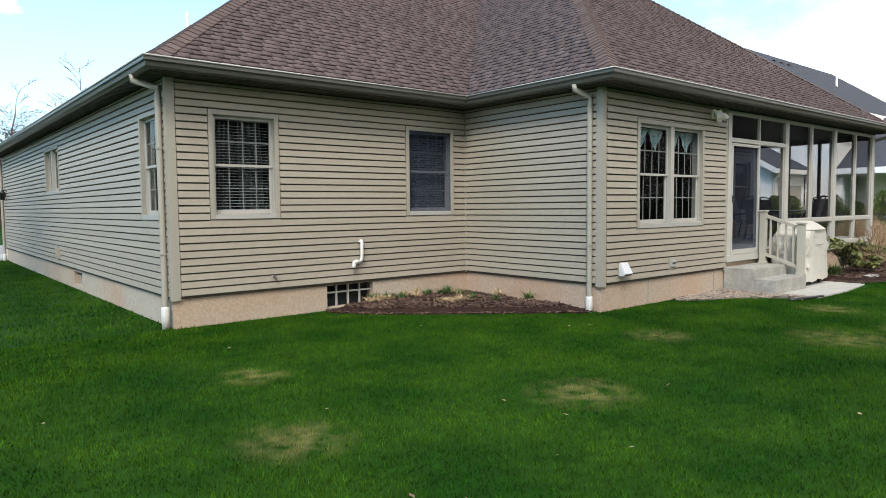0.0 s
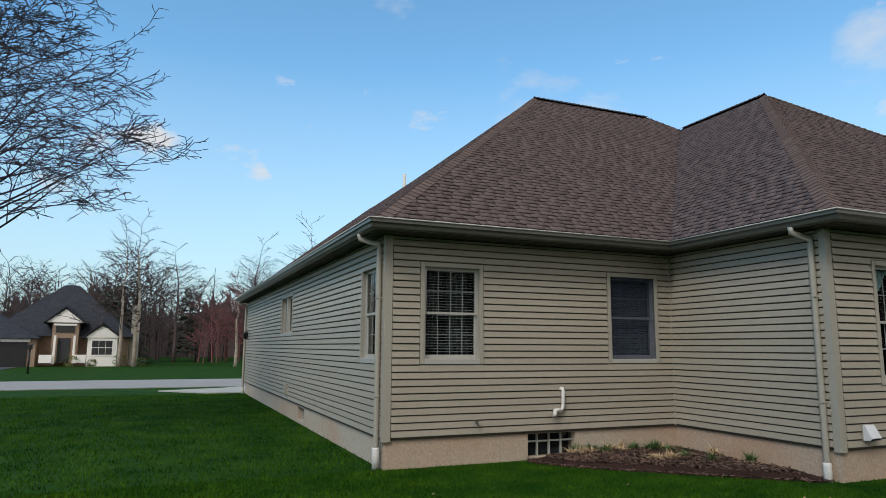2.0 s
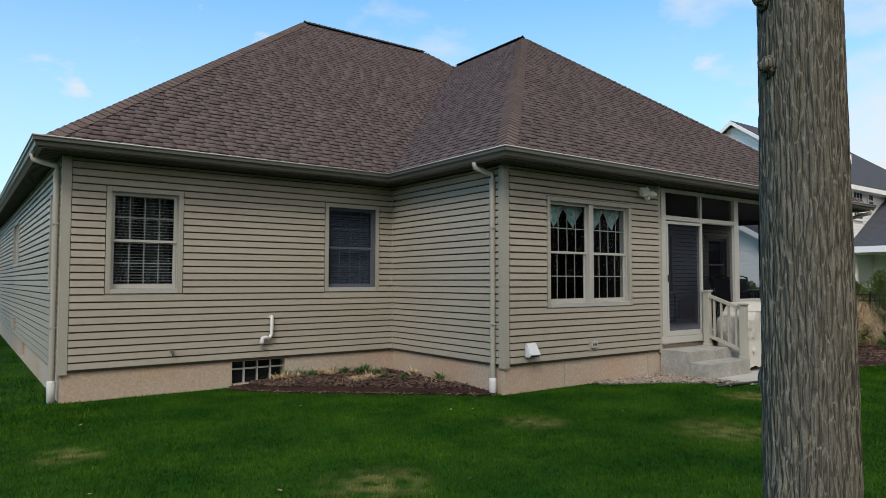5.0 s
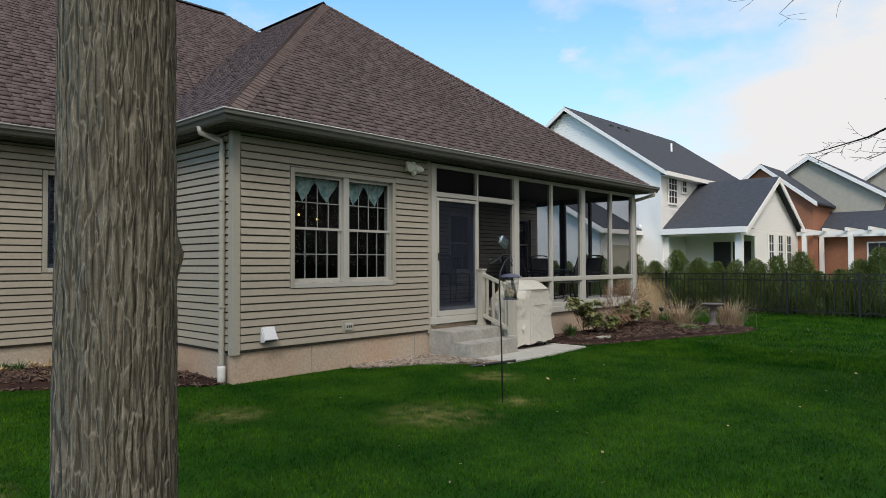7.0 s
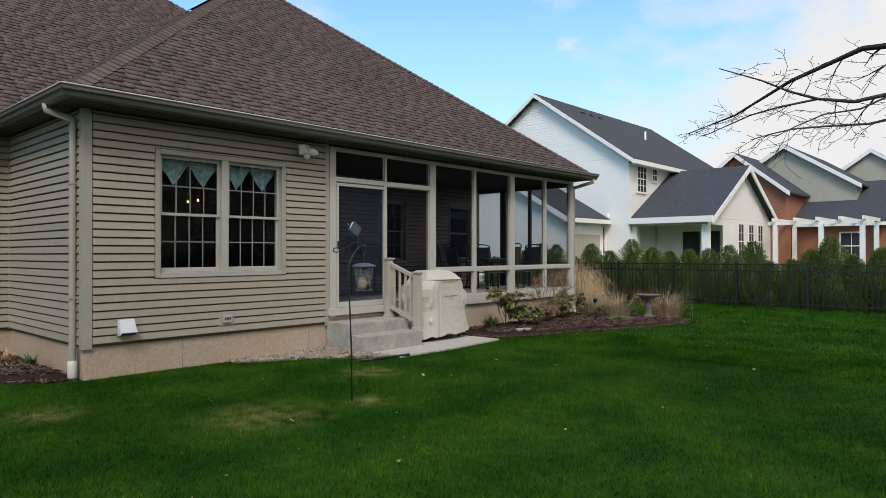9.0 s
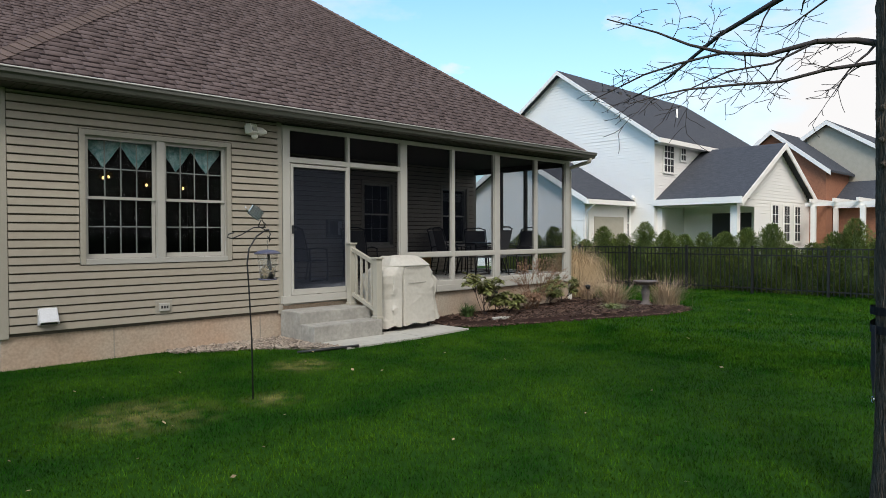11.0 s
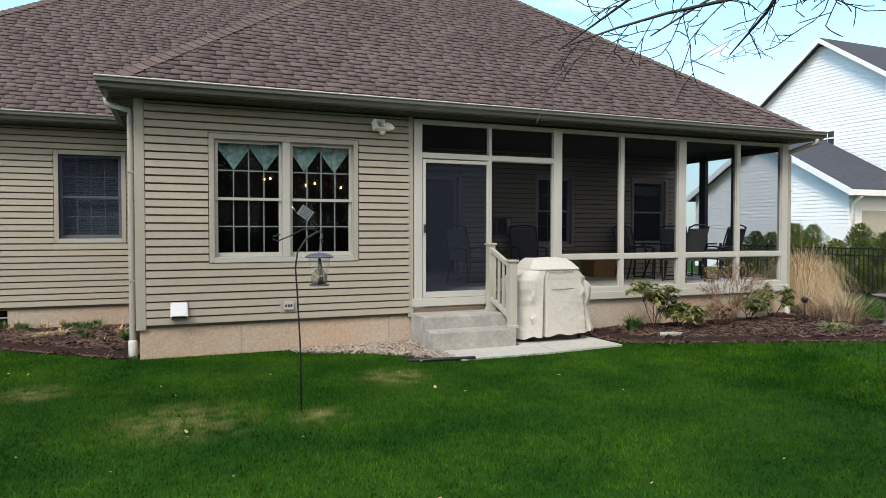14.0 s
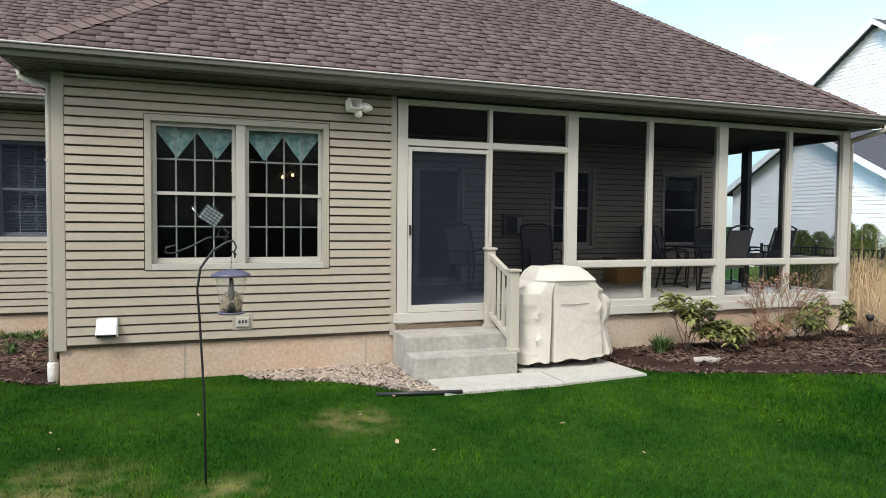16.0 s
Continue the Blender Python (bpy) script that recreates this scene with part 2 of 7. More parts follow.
M_CAP = mat("ridge_cap_shingle", (0.145, 0.108, 0.097), 0.95, (0.115, 0.083, 0.073), fine=140, amount=0.6, bump=0.5, bump_scale=300, island=0.14, spec=0.1)
M_VENT = mat("ridge_vent_shadow", (0.035, 0.03, 0.032), 0.9, (0.05, 0.042, 0.042), amount=0.6)
M_GRASS = lawn("lawn", (0.012, 0.043, 0.004), (0.024, 0.068, 0.006), (0.22, 0.18, 0.07), 0.9, 0.6)
M_BLADE = lawn("grass_blade", (0.010, 0.054, 0.0022), (0.052, 0.118, 0.005), (0.32, 0.28, 0.09), 0.8, 0.65, 0.5)
M_MULCH = mat("mulch", (0.040, 0.022, 0.017), 0.95, (0.022, 0.013, 0.011), scale=6, fine=40, amount=0.8, bump=0.8, bump_scale=50, spec=0.1)
M_CHIP = mat("mulch_chip", (0.105, 0.068, 0.052), 0.95, (0.05, 0.032, 0.026), amount=0.8, island=0.7, spec=0.1)
M_STRAW = mat("dry_straw", (0.50, 0.375, 0.22), 0.8, (0.46, 0.32, 0.17), amount=0.6, island=0.3)
M_STRAW_DULL = mat("weathered_straw", (0.46, 0.34, 0.22), 0.85, (0.28, 0.19, 0.12), amount=0.8, island=0.45)
M_DRYLEAF = mat("fallen_leaf", (0.30, 0.22, 0.12), 0.9, (0.2, 0.14, 0.08), amount=0.6, island=0.4)
M_STRAW_RED = mat("dry_rusty_twig", (0.28, 0.165, 0.10), 0.85, (0.19, 0.11, 0.07), amount=0.6, island=0.3)
M_LEAF = mat("shrub_leaf", (0.16, 0.19, 0.05), 0.5, (0.27, 0.26, 0.10), amount=0.8, island=0.4)
M_LEAF_DARK = mat("low_leaf", (0.05, 0.10, 0.025), 0.6, (0.09, 0.13, 0.03), amount=0.8, island=0.4)
M_HEDGE = mat("arborvitae_leaf", (0.15, 0.19, 0.035), 0.7, (0.085, 0.125, 0.022), scale=1.5, amount=0.9, island=0.5)
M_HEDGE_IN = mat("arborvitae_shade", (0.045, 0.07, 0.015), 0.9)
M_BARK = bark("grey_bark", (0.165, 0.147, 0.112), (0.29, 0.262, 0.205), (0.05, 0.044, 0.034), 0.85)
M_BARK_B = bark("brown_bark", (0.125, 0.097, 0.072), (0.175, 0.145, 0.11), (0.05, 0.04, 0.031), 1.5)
M_TWIG = mat("dark_twig", (0.045, 0.034, 0.032), 0.85, (0.075, 0.058, 0.05), amount=0.6)
M_TWIG_DK = mat("purple_black_twig", (0.026, 0.022, 0.034), 0.85, (0.045, 0.036, 0.045), amount=0.6)
M_WOODS = mat("far_woods", (0.085, 0.062, 0.062), 0.95, (0.055, 0.04, 0.04), scale=0.2, fine=3, amount=0.8, island=0.25)
M_REDWOOD = mat("budding_crown", (0.19, 0.075, 0.075), 0.95, (0.14, 0.06, 0.06), amount=0.6, island=0.25)
M_PINE = mat("far_evergreen", (0.022, 0.036, 0.022), 0.95, (0.035, 0.05, 0.025), amount=0.8, island=0.3)
M_BIRCH = mat("pale_bark", (0.42, 0.36, 0.29), 0.9, (0.26, 0.2, 0.16), scale=3, amount=0.8)
M_BLACK = mat("black_metal", (0.012, 0.012, 0.013), 0.45, (0.02, 0.02, 0.02), amount=0.5)
M_STRAP = mat("black_webbing", (0.010, 0.010, 0.014), 0.8, (0.016, 0.015, 0.02), amount=0.5, bump=0.3, bump_scale=200)
M_STEEL = mat("shiny_steel", (0.6, 0.6, 0.6), 0.25, amount=0.2, metal=1.0)
M_WHITE = mat("white_vinyl", (0.93, 0.895, 0.845), 0.5, (0.89, 0.855, 0.805), scale=0.6, amount=0.3)
M_PVC = mat("white_pvc", (0.66, 0.645, 0.61), 0.35, (0.56, 0.535, 0.49), scale=12, amount=0.5)
M_SLATE = mat("dark_shingle", (0.062, 0.066, 0.077), 0.95, (0.085, 0.088, 0.10), scale=5, fine=30, amount=0.9, bump=0.4, bump_scale=40, spec=0.1, stretch=(1, 1, 4))
M_SLATE_DK = mat("slate_black_shingle", (0.034, 0.037, 0.046), 0.95, (0.05, 0.053, 0.062), scale=3, fine=20, amount=0.8, spec=0.1)
M_BRICK = mat("orange_brick", (0.36, 0.155, 0.085), 0.9, (0.27, 0.11, 0.065), scale=8, fine=25, amount=0.8)
M_TANBRICK = mat("tan_brick", (0.34, 0.235, 0.165), 0.9, (0.25, 0.17, 0.12), scale=5, fine=20, amount=0.8)
M_BEIGE = mat("beige_siding", (0.45, 0.41, 0.33), 0.6, amount=0.4)
M_DARK = mat("dark_interior", (0.035, 0.035, 0.038), 0.8, amount=0.3)
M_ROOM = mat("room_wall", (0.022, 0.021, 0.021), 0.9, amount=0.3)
M_COVER = mat("cream_grill_cover", (0.50, 0.475, 0.42), 0.7, (0.46, 0.43, 0.365), scale=3.0, fine=20, amount=0.25, bump=0.08, bump_scale=14)
M_SCREENGREY = mat("grey_lens_glass", (0.30, 0.31, 0.31), 0.25, amount=0.2)
M_HOOD = mat("pale_grey_plastic", (0.60, 0.61, 0.63), 0.3, (0.52, 0.53, 0.55), amount=0.3)
M_SEAM = mat("cover_seam", (0.30, 0.28, 0.24), 0.8)
M_RAIL = mat("beige_rail", (0.42, 0.395, 0.33), 0.5, (0.38, 0.355, 0.30), amount=0.12)
M_STONE = mat("pebble", (0.36, 0.30, 0.24), 0.9, (0.22, 0.17, 0.14), amount=0.6, island=0.4)
M_URN = mat("weathered_cast_stone", (0.16, 0.135, 0.125), 0.9, (0.10, 0.085, 0.08), scale=9, amount=0.7, bump=0.4)
M_VALANCE = mat("teal_valance", (0.22, 0.44, 0.42), 0.9, (0.70, 0.82, 0.80), scale=16, fine=70, amount=0.9)
M_BLIND = mat("pale_blind", (0.34, 0.35, 0.35), 0.6, amount=0.3)
M_CURTAIN = mat("grey_green_curtain", (0.13, 0.15, 0.13), 0.9, amount=0.6, stretch=(6, 1, 0.3))
M_ROAD = mat("pale_asphalt", (0.30, 0.29, 0.275), 0.9, (0.25, 0.24, 0.23), scale=0.7, fine=30, amount=0.6)
M_DRIVE = mat("dark_asphalt", (0.05, 0.055, 0.06), 0.9, amount=0.5)
M_WOOD = mat("orange_wood", (0.38, 0.19, 0.07), 0.5, (0.28, 0.13, 0.045), amount=0.6, stretch=(1, 1, 6))
M_FABRIC = mat("grey_sling_fabric", (0.12, 0.12, 0.125), 0.8, amount=0.4)
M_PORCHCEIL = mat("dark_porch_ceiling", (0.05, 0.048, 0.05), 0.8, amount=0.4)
M_DECK = mat("grey_porch_floor", (0.52, 0.50, 0.47), 0.7, amount=0.5)
M_SEED = mat("bird_seed", (0.30, 0.23, 0.14), 0.9, (0.02, 0.018, 0.016), scale=45, fine=160, amount=1.0)
M_VERD = mat("verdigris_cage", (0.20, 0.33, 0.36), 0.6, (0.55, 0.6, 0.6), scale=25, amount=0.8)
M_PURPLE = mat("smoky_plastic", (0.09, 0.085, 0.12), 0.3, amount=0.3)
M_GLASS = see_through("window_glass", (0.80, 0.84, 0.85), (0.004, 0.004, 0.004), 0.98, 1.17)
M_PORCHGLASS = see_through("porch_glass", (0.95, 0.96, 0.96), (0.02, 0.02, 0.02), 0.98, 1.3)
M_SCREEN = see_through("insect_screen", (0.84, 0.84, 0.85), (0.010, 0.012, 0.018), 0.82, 1.03, 0.3)
M_SCREENDOOR = see_through("door_screen", (0.74, 0.78, 0.86), (0.034, 0.040, 0.056), 0.74, 1.08, 0.25)
M_CLEAR = see_through("clear_plastic", (0.985, 0.985, 0.98), (0.8, 0.8, 0.76), 0.95, 1.15, 0.05)
M_LAMP = glow("warm_bulb", (1.0, 0.62, 0.22), 5.0)


# ---- building blocks ----
def box(bm, x0, y0, z0, x1, y1, z1, bevel=0.0):
    c = [(min(x0, x1), max(x0, x1)), (min(y0, y1), max(y0, y1)), (min(z0, z1), max(z0, z1))]
    v = [bm.verts.new((c[0][i], c[1][j], c[2][k])) for i in (0, 1) for j in (0, 1) for k in (0, 1)]
    fs = [bm.faces.new([v[i] for i in q]) for q in ((0, 1, 3, 2), (4, 6, 7, 5), (0, 4, 5, 1), (2, 3, 7, 6), (0, 2, 6, 4), (1, 5, 7, 3))]
    if bevel:
        es = list({e for f in fs for e in f.edges})
        bmesh.ops.bevel(bm, geom=es, offset=bevel, segments=2, affect="EDGES", profile=0.6)
    return bm


def prism(bm, pts, shift):
    """A polygon pushed along shift into a solid."""
    a = [bm.verts.new(p) for p in pts]
    b = [bm.verts.new(Vector(p) + Vector(shift)) for p in pts]
    bm.faces.new(a)
    bm.faces.new(b[::-1])
    for i in range(len(a)):
        j = (i + 1) % len(a)
        bm.faces.new((a[j], a[i], b[i], b[j]))
    return bm


def tube(bm, pts, radii, sides=8, caps=True):
    """A round bar along a line of points."""
    pts = [Vector(p) for p in pts]
    if not isinstance(radii, (list, tuple)):
        radii = [radii] * len(pts)
    rings = []
    side = None
    for i, p in enumerate(pts):
        d = (pts[min(i + 1, len(pts) - 1)] - pts[max(i - 1, 0)]).normalized()
        if side is None:
            side = d.cross(Vector((0, 0, 1)) if abs(d.z) < 0.9 else Vector((1, 0, 0))).normalized()
        side = (side - d * side.dot(d)).normalized()
        up = d.cross(side)
        rings.append([bm.verts.new(p + radii[i] * (math.cos(a) * side + math.sin(a) * up)) for a in (2 * math.pi * k / sides for k in range(sides))])
    for r, s in zip(rings, rings[1:]):
        for k in range(sides):
            f = bm.faces.new((r[k], r[(k + 1) % sides], s[(k + 1) % sides], s[k]))
            f.smooth = sides > 5
    if caps:
        bm.faces.new(rings[0][::-1])
        bm.faces.new(rings[-1])
    return bm


def lathe(bm, profile, at, sides=24):
    """A turned shape: (radius, height) pairs round the upright axis at a place."""
    rings = [[bm.verts.new((at[0] + r * math.cos(2 * math.pi * k / sides), at[1] + r * math.sin(2 * math.pi * k / sides), at[2] + h)) for k in range(sides)] for r, h in profile]
    for a, b in zip(rings, rings[1:]):
        for k in range(sides):
            f = bm.faces.new((a[k], a[(k + 1) % sides], b[(k + 1) % sides], b[k]))
            f.smooth = True
    bm.faces.new(rings[0][::-1])
    bm.faces.new(rings[-1])
    return bm


def B():
    return bmesh.new()


def finish(name, bm, material):
    me = bpy.data.meshes.new(name)
    bmesh.ops.recalc_face_normals(bm, faces=bm.faces[:])
    bm.to_mesh(me)
    bm.free()
    me.materials.append(material)
    return me


def part(name, bm, material, parent, label=""):
    """Links a bmesh, given in world metres, as one mesh object under a thing or a part."""
    base = Vector()
    p = parent
    while p is not None:
        base += p.location
        p = p.parent
    bmesh.ops.translate(bm, verts=bm.verts[:], vec=-base)
    ob = new(name, finish(name, bm, material))
    ob.parent = parent
    return tagged(ob, label=label)


def thing(name, at, label, category, group="", kind=""):
    """An Empty at a thing's base, that holds its parts."""
    ob = new(name)
    ob.empty_display_size = 0.1
    ob.location = at
    return tagged(ob, label, category, group, kind)


def solid(name, bm, material, label, category, kind="", group=""):
    return tagged(new(name, finish(name, bm, material)), label, category, group, kind)


def mesh_np(name, verts, faces, material, smooth=False):
    """A mesh from arrays: verts (n, 3), faces (m, 3 or 4)."""
    me = bpy.data.meshes.new(name)
    verts, faces = np.asarray(verts, np.float32), np.asarray(faces, np.int32)
    k = faces.shape[1]
    me.vertices.add(len(verts))
    me.vertices.foreach_set("co", verts.ravel())
    me.loops.add(faces.size)
    me.loops.foreach_set("vertex_index", faces.ravel())
    me.polygons.add(len(faces))
    me.polygons.foreach_set("loop_start", np.arange(0, faces.size, k, dtype=np.int32))
    me.polygons.foreach_set("loop_total", np.full(len(faces), k, np.int32))
    if smooth:
        me.polygons.foreach_set("use_smooth", np.ones(len(faces), bool))
    me.materials.append(material)
    me.update(calc_edges=True)
    return me


def limbs_mesh(name, segs, material, sides=4):
    """Tapered bars from rows of x0 y0 z0 x1 y1 z1 r0 r1."""
    s = np.asarray(segs, float)
    a, b, d = s[:, :3], s[:, 3:6], s[:, 3:6] - s[:, :3]
    d /= np.linalg.norm(d, axis=1, keepdims=True) + 1e-9
    ref = np.where(np.abs(d[:, 2:3]) < 0.9, [[0, 0, 1.0]], [[1.0, 0, 0]])
    u = np.cross(d, ref)
    u /= np.linalg.norm(u, axis=1, keepdims=True)
    v = np.cross(d, u)
    ang = 2 * np.pi * np.arange(sides) / sides
    ring = np.cos(ang)[None, :, None] * u[:, None] + np.sin(ang)[None, :, None] * v[:, None]
    lo, hi = a[:, None] + ring * s[:, 6, None, None], b[:, None] + ring * s[:, 7, None, None]
    verts = np.concatenate([lo, hi], 1).reshape(-1, 3)
    k = np.arange(sides)
    quad = np.stack([k, (k + 1) % sides, sides + (k + 1) % sides, sides + k], 1)
    faces = (quad[None] + (2 * sides * np.arange(len(s)))[:, None, None]).reshape(-1, 4)
    return mesh_np(name, verts, faces, material, smooth=sides > 3)


# ---- the house ----
WX, AY, BX, CY, EX, NY, NG = 2.50, 9.44, 7.72, 6.44, 18.96, 21.65, 25.95  # wall planes
Z0, ZS = 0.44, 3.33  # bottom of the siding, soffit
OV, OVX, EZ, PITCH = 0.39, 0.29, 3.47, 0.785
LAP = 0.1016


def wall(name, axis, plane, u0, u1, z0, z1, openings, inward, label, thick=0.16):
    """A wall with openings cut through it, as blocks round the openings. axis is the one it runs along."""
    bm = B()
    us = sorted({u0, u1, *(v for o in openings for v in o[:2])})
    for a, b in zip(us, us[1:]):
        cuts = sorted((o[2], o[3]) for o in openings if o[0] <= a + 1e-6 and o[1] >= b - 1e-6)
        z = z0
        for lo, hi in cuts + [(z1, z1)]:
            if lo > z + 1e-4:
                if axis == "x":
                    box(bm, a, plane, z, b, plane + inward * thick, lo)
                else:
                    box(bm, plane, a, z, plane + inward * thick, b, lo)
            z = hi
    return solid(name, bm, M_LAP_SHADOW, label, "wall", "structure")


def siding(parent, axis, plane, u0, u1, z0, z1, openings, out):
    """Lapped boards, one object each, that stop at the openings."""
    n = 0
    z = z0
    while z < z1 - 0.01:
        top = min(z + LAP, z1)
        spans = []
        free = [(u0, u1)]
        for a, b, lo, hi in openings:
            if hi <= z or lo >= top:
                continue
            free = [(p, q) for s, e in free for p, q in ((s, min(e, a)), (max(s, b), e)) if q - p > 0.005]
            if lo > z + 0.012:
                spans.append((a, b, z, lo))
            if hi < top - 0.012:
                spans.append((a, b, hi, top))
        for a, b, lo, hi in [(p, q, z, top) for p, q in free] + spans:
            f0 = 0.036 - 0.014 * (lo - z) / LAP
            f1 = 0.036 - 0.014 * (hi - z) / LAP
            bm = B()
            prof = [(0.001, lo), (f0, lo), (f1, hi), (0.001, hi)]
            if hi > top - 0.001 and hi - lo > 0.03:  # an open gap at the upper edge; the dark wall behind paints the lip's shadow
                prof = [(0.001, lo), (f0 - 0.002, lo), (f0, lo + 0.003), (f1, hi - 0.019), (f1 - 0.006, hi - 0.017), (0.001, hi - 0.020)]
            if axis == "x":
                prism(bm, [(a, plane + out * o, h) for o, h in prof], (b - a, 0, 0))
            else:
                prism(bm, [(plane + out * o, a, h) for o, h in prof], (0, b - a, 0))
            part("siding_board", bm, M_SIDING, parent)
            n += 1
        z += LAP
    return n


WIN_A1, WIN_A2 = (3.08, 4.00, 1.515, 2.905), (6.415, 7.355, 1.515, 2.905)
WIN_C = (8.64, 10.54, 1.285, 2.88)
WIN_W1, WIN_W2 = (9.66, 10.58, 1.515, 2.905), (16.68, 18.18, 2.02, 2.95)
VENT_A, VENT_W = (4.83, 5.69, 0.04, 0.39), (15.05, 15.8, 0.08, 0.36)
T = 0.055  # window trim shown outside the opening


# the extra margin bares dark wall, a painted shadow line round the casing
def trimmed(o, t=T + 0.009):
    return (o[0] - t, o[1] + t, o[2] - t, o[3] + t)


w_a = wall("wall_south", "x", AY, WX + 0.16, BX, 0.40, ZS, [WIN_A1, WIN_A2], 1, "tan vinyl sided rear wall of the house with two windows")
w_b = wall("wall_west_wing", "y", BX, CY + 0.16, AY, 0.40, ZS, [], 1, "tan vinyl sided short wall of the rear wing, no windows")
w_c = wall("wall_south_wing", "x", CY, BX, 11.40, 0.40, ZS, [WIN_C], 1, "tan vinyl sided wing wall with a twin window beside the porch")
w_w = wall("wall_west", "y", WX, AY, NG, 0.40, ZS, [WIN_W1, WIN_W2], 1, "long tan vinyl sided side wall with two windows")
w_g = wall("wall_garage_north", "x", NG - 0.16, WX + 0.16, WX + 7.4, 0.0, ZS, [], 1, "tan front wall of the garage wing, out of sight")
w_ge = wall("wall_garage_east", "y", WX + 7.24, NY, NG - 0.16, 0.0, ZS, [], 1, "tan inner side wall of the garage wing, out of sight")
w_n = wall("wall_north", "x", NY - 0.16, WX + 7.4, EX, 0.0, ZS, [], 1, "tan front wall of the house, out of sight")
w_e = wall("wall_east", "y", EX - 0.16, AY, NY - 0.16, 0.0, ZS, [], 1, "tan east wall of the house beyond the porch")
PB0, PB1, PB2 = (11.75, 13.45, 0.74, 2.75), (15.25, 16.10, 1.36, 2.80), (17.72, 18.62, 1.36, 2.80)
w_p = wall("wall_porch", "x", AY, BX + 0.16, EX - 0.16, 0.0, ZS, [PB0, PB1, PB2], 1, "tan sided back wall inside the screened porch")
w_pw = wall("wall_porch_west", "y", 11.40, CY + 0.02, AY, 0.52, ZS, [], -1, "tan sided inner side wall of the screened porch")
siding(w_a, "x", AY, WX + 0.1, BX - 0.0, Z0, ZS, [trimmed(WIN_A1), trimmed(WIN_A2)], -1)
siding(w_b, "y", BX, CY + 0.08, AY - 0.02, Z0, ZS, [], -1)
siding(w_c, "x", CY, BX + 0.1, 11.36, Z0, ZS, [trimmed(WIN_C)], -1)
siding(w_w, "y", WX, AY + 0.08, NG - 0.1, Z0, ZS, [trimmed(WIN_W1), trimmed(WIN_W2)], -1)
siding(w_pw, "y", 11.40, CY + 0.1, AY - 0.04, 0.70, ZS - 0.03, [], 1)
siding(w_p, "x", AY, 11.46, EX - 0.1, 0.62, ZS, [trimmed(PB0), trimmed(PB1), trimmed(PB2)], -1)

# corner boards
for nm, x0, y0, x1, y1 in (("wing", BX - 0.022, CY - 0.022, BX + 0.095, CY + 0.085), ("main", WX - 0.022, AY - 0.022, WX + 0.095, AY + 0.085), ("porch_side", 11.35, CY - 0.024, 11.43, CY + 0.02), ("far", WX - 0.022, NG - 0.11, WX + 0.02, NG + 0.02), ("porch_back", EX - 0.1, AY - 0.022, EX, AY - 0.002)):
    bm = box(B(), x0, y0, Z0 - 0.06, x1, y1, ZS, 0.006)
    solid("trim_corner_board", bm, M_TRIM, "tan vinyl corner board at the edge of the siding", "trim", "structure")
bm = box(B(), BX - 0.032, AY - 0.032, Z0 - 0.03, BX - 0.002, AY - 0.002, ZS, 0.005)
solid("trim_inside_corner", bm, M_TRIM, "tan inside corner strip between the two walls", "trim", "structure")

# foundation
def foundation(name, axis, plane, u0, u1, z1, openings, inward):
    w = wall(name, axis, plane, u0, u1, -0.3, z1, openings, inward, "rust-stained poured concrete foundation wall above the lawn", 0.2)
    w.data.materials[0] = M_FOUND
    return w


foundation("wall_foundation_south", "x", AY + 0.02, WX + 0.22, BX + 0.02, 0.4, [VENT_A], 1)
foundation("wall_foundation_wing_west", "y", BX + 0.02, CY + 0.02, AY + 0.02, 0.4, [], 1)
foundation("wall_foundation_wing", "x", CY + 0.02, BX + 0.22, 11.42, 0.4, [], 1)
foundation("wall_foundation_west", "y", WX + 0.02, AY + 0.02, NG - 0.02, 0.4, [VENT_W], 1)
foundation("wall_foundation_porch", "x", CY + 0.02, 11.42, EX, 0.5, [], 1)
foundation("wall_foundation_porch_east", "y", EX - 0.2, CY + 0.22, AY, 0.5, [], 1)

for x in (8.98, 11.06):
    solid("trim_foundation_joint", box(B(), x - 0.004, CY + 0.014, 0.0, x + 0.004, CY + 0.024, 0.4), M_SEAM, "narrow upright joint in the concrete foundation", "joint", "structure")

# ---- roof ----
X0, X1, Y0, YA, Y1 = BX - OVX, 19.23, CY - OV, AY - OV, NY + OV
XW = WX - OVX
Y2, RG = NG + OV, 4.0  # the garage wing
RA, RC = (Y1 - YA) / 2, (X1 - X0) / 2
ZA, ZC = RA * PITCH, RC * PITCH


def R(x, y, h):
    return (x, y, EZ + h * PITCH)


